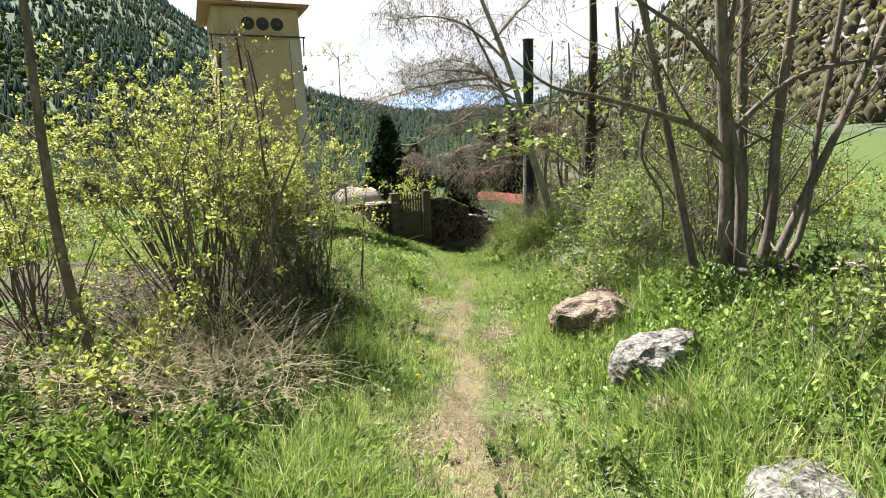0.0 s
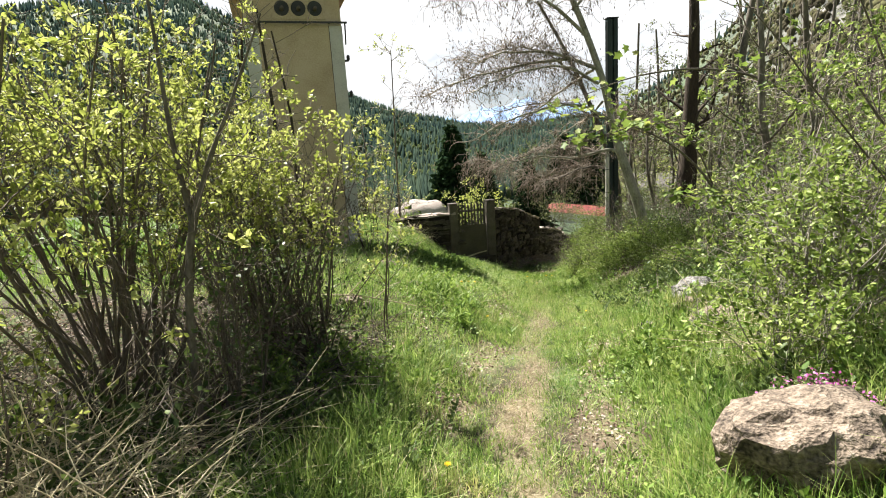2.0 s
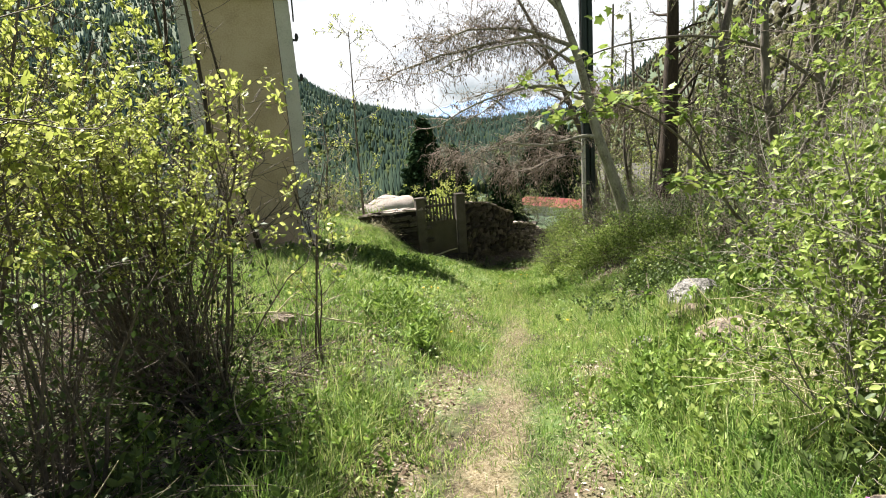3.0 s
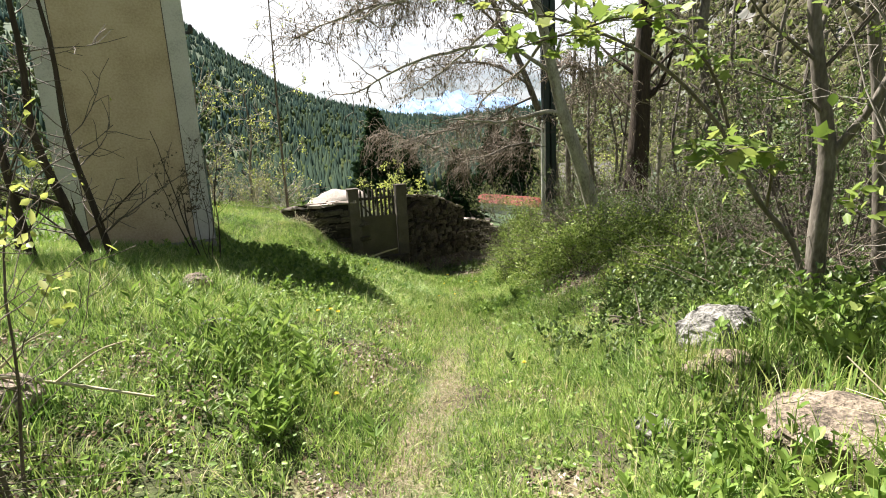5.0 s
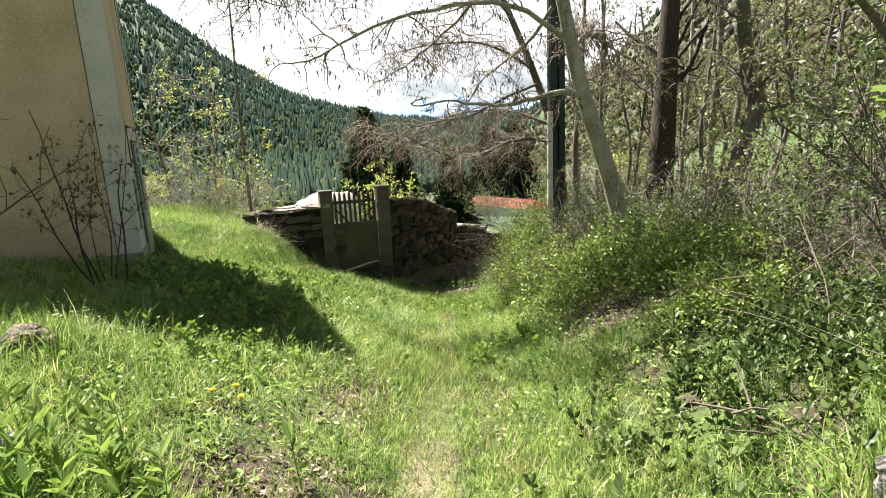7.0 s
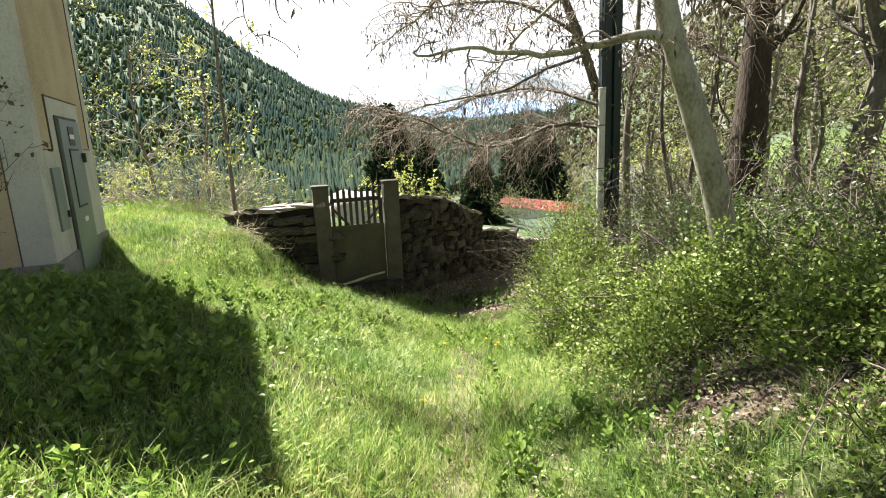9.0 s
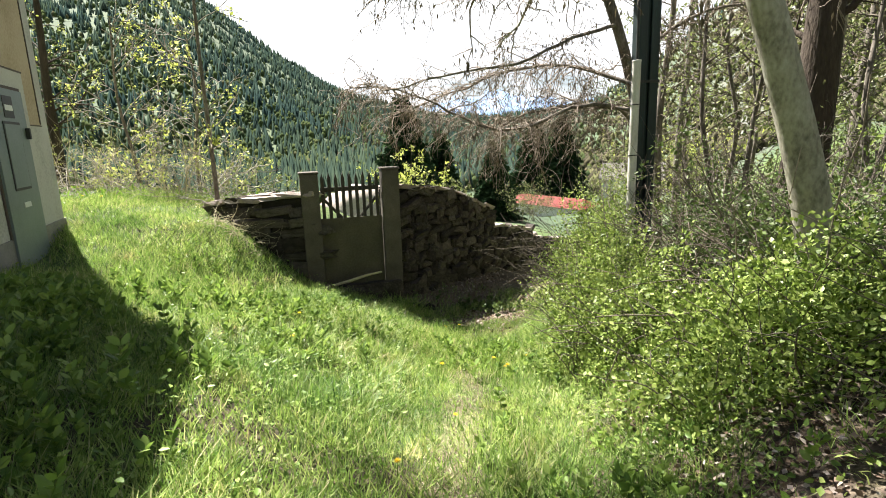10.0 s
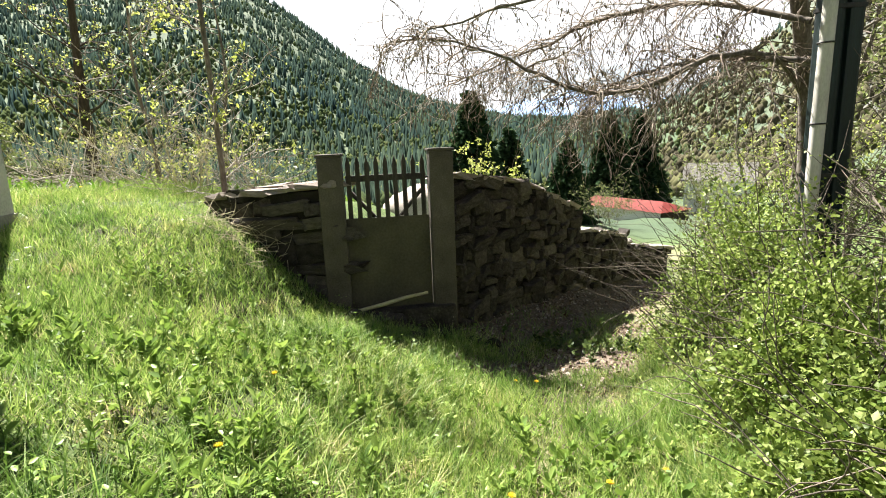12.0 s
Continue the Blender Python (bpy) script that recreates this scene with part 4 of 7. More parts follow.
def pale_mound():
    x, y = -9.6, 55.0
    bm = bmesh.new()
    bmesh.ops.create_icosphere(bm, subdivisions=4, radius=1.0)
    for v in bm.verts:
        p = v.co.copy()
        v.co = p * (1 + 0.16 * noise.noise(p * 1.6) + 0.05 * noise.noise(p * 6))
        v.co = Vector((v.co.x * 3.6, v.co.y * 2.6, v.co.z * 2.6))
    ob = new("rubble_mound", from_bm("rubble_mound", bm, M_CAPSTONE, True))
    ob.matrix_world = pose(x, y, -6.3)
    tagged(ob, "large pale mound of rubble below the wall", "mound")


pale_mound()

# ---- trees ----


class Plant:
    """Woody tubes and leaf sites of one plant."""

    def __init__(self, seed, rmin=0.0024):
        self.rmin = rmin
        self.rng = np.random.default_rng(seed)
        self.stems, self.twig = [], Tubes()
        self.sites, self.heads = [], []

    def stem(self, name, pts, radii, sides):
        self.stems.append((name, Tubes().add(pts, radii, sides)))

    def limb(self, pts, r0, r1, sides=8, kids=0, kid_len=1.0, kid_r=0.3, depth=1, pull=0.03, spread=0.9, start=0.3, grand=4, leafy_from=0.25, name="branch"):
        pts = np.asarray(pts, float)
        n = len(pts)
        if r0 > 0.016 or name == "stem":
            self.stem(name, pts, np.linspace(r0, r1, n), sides)
        else:
            self.twig.add(pts, np.linspace(r0, r1, n), sides)
        if depth == 0:
            for s in np.linspace(leafy_from, 1, 5):
                k = s * (n - 1)
                i = min(int(k), n - 2)
                self.sites.append(pts[i] + (pts[i + 1] - pts[i]) * (k - i))
                self.heads.append(pts[i + 1] - pts[i])
        rng = self.rng
        for s in np.sort(rng.uniform(start, 1.0, kids)):
            k = s * (n - 1)
            i = min(int(k), n - 2)
            p = pts[i] + (pts[i + 1] - pts[i]) * (k - i)
            d = unit(pts[i + 1] - pts[i])
            side = unit(np.cross(d, rng.normal(size=3)))
            ln = kid_len * rng.uniform(0.55, 1.2) * (1.15 - 0.5 * s)
            r = max(self.rmin, (r0 + (r1 - r0) * s) * kid_r * rng.uniform(0.7, 1.1))
            q = wander(p, d * 0.55 + side * spread, ln, 5 if depth > 1 else 4, 0.16, pull, rng)
            self.limb(q, r, max(self.rmin * 0.6, r * 0.35), 6 if r > 0.016 else 3, grand if depth > 1 else 0, ln * 0.45, 0.5, depth - 1, pull, spread, 0.2, max(2, grand - 1))

    def leaves(self, name, material, per, size, shape, flat=0.5, scatter=0.06, down=0.0, bunch=1.0):
        rng = self.rng
        s, h = np.array(self.sites), unit(np.array(self.heads))
        k = rng.poisson(per / bunch, len(s)) * (rng.random(len(s)) < bunch)
        pos = np.repeat(s, k, 0) + rng.normal(0, scatter, (k.sum(), 3))
        al = np.repeat(h, k, 0) * 0.5 + rng.normal(0, 0.7, (k.sum(), 3)) + np.array((0, 0, -down))
        return leaf_mesh(name, pos, al, size * rng.uniform(0.6, 1.25, len(pos)), material, shape, flat, rng)

    def finish(self, name, label, category, bark, twigs, base, crown=None, group=""):
        t = thing(name, label, category, None, group)
        t.location = base
        inv = Matrix.Translation(-Vector(base))
        for nm, tb in self.stems:
            me = tb.mesh(nm, bark)
            me.transform(inv)
            part(nm, me, None, t)
        if self.twig.v:
            me = self.twig.mesh("twig_spray", twigs)
            me.transform(inv)
            tagged(part("twig_spray", me, None, t), kind="stuff")
        if crown is not None:
            crown.transform(inv)
            part("crown" if category == "tree" else "foliage", crown, None, t)
        return t


def line(*pts, n=4):
    """A smooth line through points."""
    p = np.array(pts, float)
    m = len(p)
    u = np.linspace(0, m - 1, (m - 1) * n + 1)
    out = []
    for q in u:
        i = min(int(q), m - 2)
        f = q - i
        a, b, c, d = p[max(i - 1, 0)], p[i], p[i + 1], p[min(i + 2, m - 1)]
        out.append(0.5 * (2 * b + (c - a) * f + (2 * a - 5 * b + 4 * c - d) * f * f + (3 * b - a - 3 * c + d) * f ** 3))
    return np.array(out)


def hazel_clump():
    """The many-stemmed grey tree beside the boulders."""
    P = Plant(31, 0.0032)
    g = land1(2.85, 5.1) - 0.1
    stems = (
        ((2.83, 5.10, g), (2.80, 5.1, 0.6), (2.75, 5.1, 1.3), (2.60, 5.05, 2.4), (2.45, 5.0, 3.6), (2.3, 4.9, 4.8), 0.095),
        ((2.98, 5.25, g), (3.03, 5.25, 0.6), (2.98, 5.3, 1.6), (2.93, 5.3, 2.7), (2.9, 5.3, 4.0), (2.8, 5.3, 5.2), 0.075),
        ((2.70, 5.30, g), (2.55, 5.35, 0.4), (2.35, 5.4, 1.3), (2.1, 5.4, 2.3), (1.85, 5.4, 3.2), (1.6, 5.4, 4.2), 0.06),
        ((3.02, 5.05, g), (3.2, 5.05, 0.5), (3.22, 5.1, 1.5), (3.27, 5.1, 2.7), (3.3, 5.1, 4.0), (3.3, 5.2, 5.0), 0.07),
        ((3.05, 4.95, g), (3.35, 4.9, 0.7), (3.62, 4.85, 1.5), (3.9, 4.8, 2.4), (4.2, 4.8, 3.4), (4.5, 4.7, 4.2), 0.055),
        ((3.25, 5.3, g), (3.6, 5.2, 0.4), (3.68, 5.2, 1.5), (3.78, 5.2, 2.7), (3.8, 5.2, 4.0), (3.9, 5.2, 4.8), 0.045),
        ((2.92, 4.95, g), (2.88, 5.0, 0.9), (2.68, 5.05, 1.9), (2.68, 4.95, 2.9), (2.75, 4.9, 4.0), (2.8, 4.9, 5.0), 0.05),
    )
    for *pts, r in stems:
        P.limb(line(*pts), r * 0.9, r * 0.32, 9, 12, 1.3, 0.33, 2, 0.04, 0.9, 0.35, 5, name="trunk")
    P.limb(line((2.76, 5.1, 1.25), (2.45, 4.95, 1.52), (2.0, 4.85, 1.68), (1.4, 4.8, 1.86), (1.0, 4.8, 1.96), (0.66, 4.85, 2.22)), 0.04, 0.008, 7, 10, 0.7, 0.3, 1, 0.05, 0.9, 0.3)
    P.limb(line((1.9, 4.86, 1.70), (1.9, 5.0, 1.3), (2.15, 5.1, 0.9), (2.2, 5.2, 0.5)), 0.02, 0.008, 6, 4, 0.4, 0.4, 1, 0.0)
    P.limb(line((2.78, 5.1, 1.5), (3.2, 4.9, 1.95), (3.8, 4.8, 2.08), (4.3, 4.8, 2.1)), 0.032, 0.01, 7, 6, 0.7, 0.3, 1, 0.05)
    P.limb(line((2.7, 5.1, 1.9), (2.3, 4.9, 2.3), (1.8, 4.8, 2.6), (1.3, 4.7, 2.9)), 0.03, 0.008, 7, 7, 0.6, 0.3, 1, 0.05)
    P.finish("hazel_tree", "many-stemmed bare grey tree with arching branches", "tree", M_BARKGREY, M_TWIG, (2.85, 5.1, g), P.leaves("crown", M_YELLOWLEAF, 0.35, 0.05, "oval", 0.4, 0.05))


hazel_clump()


def fallen_branch():
    z = land1(3.4, 4.9)
    t = thing("fallen_branch", "grey fallen branch with broken side twigs", "branch")
    t.location = (2.75, 4.85, z)
    inv = Matrix.Translation(-t.location)
    rng = np.random.default_rng(77)
    pts = line((2.75, 4.85, z + 0.26), (3.2, 4.8, z + 0.34), (3.7, 4.75, z + 0.30), (4.3, 4.7, z + 0.31), (5.0, 4.65, z + 0.2)) + rng.normal(0, 0.012, (17, 3))
    me = Tubes().add(pts, np.linspace(0.05, 0.022, 17) * rng.uniform(0.8, 1.2, 17), 9).mesh("trunk", M_BARKGREY)
    me.transform(inv)
    part("trunk", me, None, t)
    for k in range(18):
        i = rng.integers(1, 14)
        q = wander(pts[i], (rng.normal(), -0.5 + rng.normal() * 0.5, rng.uniform(-0.9, 0.6)), rng.uniform(0.25, 0.8), 6, 0.32, -0.04, rng)
        me = Tubes().add(q, np.linspace(0.012, 0.003, 7), 5).mesh("twig", M_DEADTWIG)
        me.transform(inv)
        part("twig", me, None, t)


fallen_branch()


def left_sapling():
    P = Plant(5)
    x, y = -2.9, 4.0
    z = land1(x, y) - 0.1
    P.limb(line((x, y, z), (-2.98, 4, 0.0), (-3.05, 4, 0.77), (-3.02, 4, 1.78), (-2.96, 4, 2.65), (-2.9, 4, 4.0)), 0.05, 0.02, 9, 7, 0.7, 0.25, 1, 0.06, 0.9, 0.4, name="trunk")
    P.finish("sapling", "slim grey leaning sapling trunk beside the path", "tree", M_BARKGREY, M_TWIG, (x, y, z), P.leaves("crown", M_YELLOWLEAF, 0.3, 0.04, "small"))


left_sapling()


def forked_sapling():
    P = Plant(6, 0.003)
    x, y = -1.85, 5.3
    z = land1(x, y) - 0.1
    P.limb(line((x, y, z), (-1.87, 5.3, z + 0.6), (-1.82, 5.3, z + 1.15), (-1.74, 5.3, z + 1.5)), 0.026, 0.02, 9, 4, 0.5, 0.3, 1, 0.05, 0.9, 0.5, name="trunk")
    P.limb(line((-1.74, 5.3, z + 1.5), (-1.8, 5.32, z + 2.0), (-1.83, 5.35, z + 2.6), (-1.9, 5.4, z + 3.3)), 0.018, 0.005, 7, 12, 0.6, 0.35, 2, 0.05, 0.9, 0.1, 3)
    P.limb(line((-1.74, 5.3, z + 1.5), (-1.58, 5.3, z + 1.85), (-1.42, 5.32, z + 2.15), (-1.2, 5.35, z + 2.6)), 0.018, 0.005, 7, 12, 0.6, 0.35, 2, 0.05, 0.9, 0.1, 3)
    P.finish("sapling", "forked grey sapling just budding before the elder thicket", "tree", M_BARKGREY, M_TWIG, (x, y, z), P.leaves("crown", M_YELLOWLEAF, 0.25, 0.03, "oval", 0.5, 0.02, 0.0, 0.1))


forked_sapling()


def bush(seed, x, y, stems, height, spread, per, size, label, leaf=M_YELLOWLEAF, shape="oval", bark=M_TWIG, kids=7, leaf_low=0.35, group="", name="bush", pull=0.07, kl=0.36, bunch=1.0):
    P = Plant(seed)
    rng = P.rng
    for _ in range(stems):
        a, rr = rng.uniform(0, 6.283), rng.uniform(0, 0.28) * spread
        bx, by = x + rr * math.cos(a), y + rr * math.sin(a)
        out = rng.uniform(0.1, 1.0) * spread
        p0 = np.array((bx, by, land1(bx, by) - 0.05))
        h = height * rng.uniform(0.6, 1.05)
        aim = np.array((math.cos(a) * out, math.sin(a) * out, h))
        pts = wander(p0, aim, np.linalg.norm(aim), 8, 0.09, 0.01, rng)
        r = 0.0065 * rng.uniform(0.7, 1.5) * height ** 0.6
        P.limb(pts, r, r * 0.4, 5, kids, height * kl, 0.55, 2, pull, 0.8, leaf_low, 3, name="stem")
    return P.finish(name, label, "bush", bark, bark, (x, y, land1(x, y)), P.leaves("foliage", leaf, per, size, shape, 0.5, 0.022, 0.0, bunch), group)


_lab = "tall elder bush in fresh yellow-green leaf with thin brown stems"
for _n, (_x, _y, _s, _h, _sp, _pe) in enumerate(((-2.65, 5.6, 30, 2.6, 1.0, 2.1), (-3.3, 6.4, 32, 2.8, 1.1, 1.9), (-2.05, 7.0, 28, 2.2, 0.75, 1.9), (-4.4, 5.3, 18, 1.9, 1.1, 1.8), (-3.3, 8.2, 18, 2.3, 0.9, 1.6), (-5.6, 6.6, 16, 2.2, 1.1, 1.6))):
    bush(40 + _n, _x, _y, _s, _h, _sp, _pe * 1.15, 0.042, _lab, leaf_low=0.56, group="elder thicket", bunch=0.2, kids=8)
# dark leaf colour adds the shade low in the thicket
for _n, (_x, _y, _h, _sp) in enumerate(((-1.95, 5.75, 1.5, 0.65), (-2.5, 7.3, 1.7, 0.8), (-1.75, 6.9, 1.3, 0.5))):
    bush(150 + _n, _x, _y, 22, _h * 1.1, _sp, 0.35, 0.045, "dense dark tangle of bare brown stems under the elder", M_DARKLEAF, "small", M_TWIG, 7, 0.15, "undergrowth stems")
bush(52, -2.35, 3.55, 7, 0.75, 0.7, 0.8, 0.055, "low leafing shrub over dead stalks")
bush(55, -2.5, 4.35, 9, 1.0, 0.7, 0.9, 0.042, "young leafing shrub over dead stalks", bunch=0.22)
bush(53, -3.8, 3.4, 9, 1.3, 0.8, 0.7, 0.055, "young shrub in pale green leaf")
bush(54, -1.35, 7.9, 3, 1.8, 0.22, 0.5, 0.05, "thin bent sapling at the path's edge")
# shrubs on the other side of the path
bush(67, 1.95, 6.15, 16, 0.85, 0.55, 0.9, 0.045, "low twiggy shrub past the tan boulder", M_BRAMBLE, bark=M_PALETWIG, bunch=0.25, kids=8)
bush(68, 2.75, 7.3, 20, 1.5, 0.8, 0.9, 0.045, "tangled twiggy shrub with sparse young leaves", M_BRAMBLE, bark=M_PALETWIG, bunch=0.22, kids=9)
bush(60, 2.25, 6.75, 28, 1.4, 0.8, 1.0, 0.05, "tangled twiggy shrub with sparse young leaves", M_BRAMBLE, bark=M_PALETWIG, bunch=0.25, kids=9)
bush(61, 3.0, 8.0, 18, 2.2, 1.0, 1.1, 0.042, "shrub in bright green leaf under the trees", M_BRAMBLE, bark=M_PALETWIG, bunch=0.14, kids=9)
bush(62, 3.7, 6.9, 18, 3.0, 1.1, 1.2, 0.042, "tall shrub with yellow-green leaves beside the grey tree", M_BRAMBLE, bunch=0.14, kids=9)
bush(63, 4.4, 9.2, 18, 3.2, 1.2, 1.5, 0.06, "tall open shrub with young leaves", M_BRAMBLE, bunch=0.15)
bush(64, 2.35, 2.9, 7, 0.8, 0.6, 0.6, 0.05, "small leafy seedling shrub beside the boulder", M_BRAMBLE)
bush(65, 5.2, 12.6, 20, 2.6, 1.3, 1.5, 0.06, "loose green shrub behind the maple", M_DARKLEAF)
for _n, (_x, _y, _h, _sp) in enumerate(((3.5, 16.5, 1.9, 1.2), (4.5, 15.4, 2.2, 1.3), (3.9, 18.4, 2.2, 1.2), (5.5, 16.8, 2.4, 1.4), (4.9, 13.4, 1.8, 1.2), (3.3, 19.6, 2.0, 1.0), (6.6, 14.4, 2.4, 1.5), (5.9, 19.2, 2.6, 1.4), (4.5, 11.9, 1.6, 1.0))):
    bush(170 + _n, _x, _y, 8, _h * 0.72, _sp, 0.8, 0.042, "pale tangle of bare arching branches with small young leaves", M_BRAMBLE if _n % 2 else M_DARKLEAF, "oval", M_PALETWIG if _n % 3 == 1 else M_TWIG, 9, 0.1, "tangle between the trunks", "shrub", -0.01, 0.5, 0.16)
bush(66, 6.5, 15.2, 20, 3.0, 1.4, 1.4, 0.07, "loose green shrub among the trunks", M_WOODLEAF)


def stage_maple():
    P = Plant(71)
    x, y = 3.76, 10.6
    g = land1(x, y) - 0.1
    P.limb(line((x, y, g), (3.72, 10.6, -0.4), (3.74, 10.6, 0.3), (3.62, 10.6, 0.9), (3.52, 10.6, 1.5), (3.5, 10.7, 2.6), (3.4, 10.8, 3.8)), 0.085, 0.03, 10, 9, 1.4, 0.3, 2, 0.03, 0.9, 0.4, name="trunk")
    P.limb(line((3.74, 10.6, 0.25), (3.95, 10.4, 0.75), (4.1, 10.2, 1.5), (4.2, 10.1, 2.4)), 0.04, 0.015, 8, 5, 1.0, 0.35, 2, 0.03)
    P.finish("tree", "slim grey tree forking low above the nettles", "tree", M_BARKGREY, M_TWIG, (x, y, g), P.leaves("crown", M_BRAMBLE, 0.25, 0.06, "oval", 0.4))
    # young maple arching over the path
    P = Plant(72)
    b = (3.6, 10.45, land1(3.6, 10.45) - 0.05)
    P.limb(line(b, (3.45, 10.5, -0.45), (3.15, 10.55, -0.05), (2.75, 10.5, 0.6), (2.2, 10.4, 1.1), (1.5, 10.3, 1.42), (0.75, 10.2, 1.55)), 0.03, 0.006, 8, name="trunk")
    for s in ((2.0, 10.37, 1.2), (1.75, 10.33, 1.32), (1.5, 10.3, 1.42), (1.15, 10.25, 1.5), (0.8, 10.2, 1.55), (0.95, 10.22, 1.53), (2.9, 10.55, 0.42), (3.1, 10.55, 0.0), (1.3, 10.28, 1.46)):
        for k in range(2):
            q = wander(s, (P.rng.normal() - 0.35, P.rng.normal(), 0.35), P.rng.uniform(0.25, 0.5), 4, 0.15, 0.02, P.rng)
            P.limb(q, 0.006, 0.002, 4, 0, depth=0)
    for way in (line((2.9, 10.55, 0.42), (2.5, 10.2, 1.05), (1.9, 9.9, 1.35), (1.35, 9.7, 1.25), (0.92, 9.7, 1.15)),
                line((3.2, 10.5, -0.1), (2.85, 9.9, 0.3), (2.45, 9.4, 0.45), (2.05, 9.05, 0.45))):
        P.limb(way, 0.014, 0.004, 6, name="branch")
        for q0 in way[4:]:
            for k in range(3):
                q = wander(q0, (P.rng.normal(), P.rng.normal(), 0.12), P.rng.uniform(0.12, 0.38), 4, 0.12, 0.0, P.rng)
                P.limb(q, 0.004, 0.002, 4, 0, depth=0)
    me = P.leaves("crown", M_MAPLE, 0.7, 0.105, "maple", 0.8, 0.04, 0.1)
    P.finish("maple_tree", "young maple arching over the path with large fresh leaves", "tree", M_BARKGREY, M_TWIG, b, me)
    # higher maple leaves hanging from above
    P = Plant(73)
    b = (4.9, 11.3, land1(4.9, 11.3) - 0.1)
    P.limb(line(b, (4.7, 11.3, 0.6), (4.4, 11.2, 1.8), (4.2, 11.1, 3.2), (3.9, 11, 4.6)), 0.07, 0.02, 8, 5, 1.2, 0.3, 2, 0.02, name="trunk")
    P.limb(line((4.5, 11.2, 1.4), (3.7, 11.1, 1.9), (2.8, 11.0, 2.1), (1.9, 10.9, 2.05), (1.2, 10.8, 1.85)), 0.025, 0.006, 7, 14, 0.55, 0.4, 1, 0.0, 0.9, 0.25)
    P.finish("maple_tree", "maple with bright green leaves overhanging the path", "tree", M_BARKGREY, M_TWIG, b, P.leaves("crown", M_MAPLE, 0.8, 0.12, "maple", 0.6, 0.08, 0.15))


stage_maple()


def drooping(P, pts, r0, r1, n, length, sub=3, fall=1.0):
    """A limb hung with thin drooping twigs."""
    pts = np.asarray(pts)
    pts = pts + P.rng.normal(0, 0.014, pts.shape) * np.linspace(0.2, 1.6, len(pts))[:, None]
    P.stem("branch", pts, np.linspace(r0, r1, len(pts)), 8)
    rng = P.rng
    for s in rng.uniform(0.12, 1.0, n):
        k = s * (len(pts) - 1)
        i = min(int(k), len(pts) - 2)
        p = pts[i] + (pts[i + 1] - pts[i]) * (k - i)
        d = unit(pts[i + 1] - pts[i])
        q = wander(p, d * 0.6 + rng.normal(size=3) * np.array((0.7, 0.7, 0.35)) + np.array((0, 0, 0.15)), length * rng.uniform(0.5, 1.2), 7, 0.3, -0.11 * fall, rng)
        r = rng.uniform(0.007, 0.014)
        P.twig.add(q, np.linspace(r, 0.003, 8), 3)
        for _ in range(sub):
            j = rng.integers(1, 7)
            w = wander(q[j], (q[j] - q[j - 1]) * 3 + rng.normal(size=3) * 0.6, length * rng.uniform(0.25, 0.6), 5, 0.34, -0.13 * fall, rng)
            P.twig.add(w, np.linspace(0.0055, 0.0025, 6), 3)
            for g in (2, 3, 4, 5):
                P.sites.append(w[g])
                P.heads.append(np.array((0, 0, -1.0)))


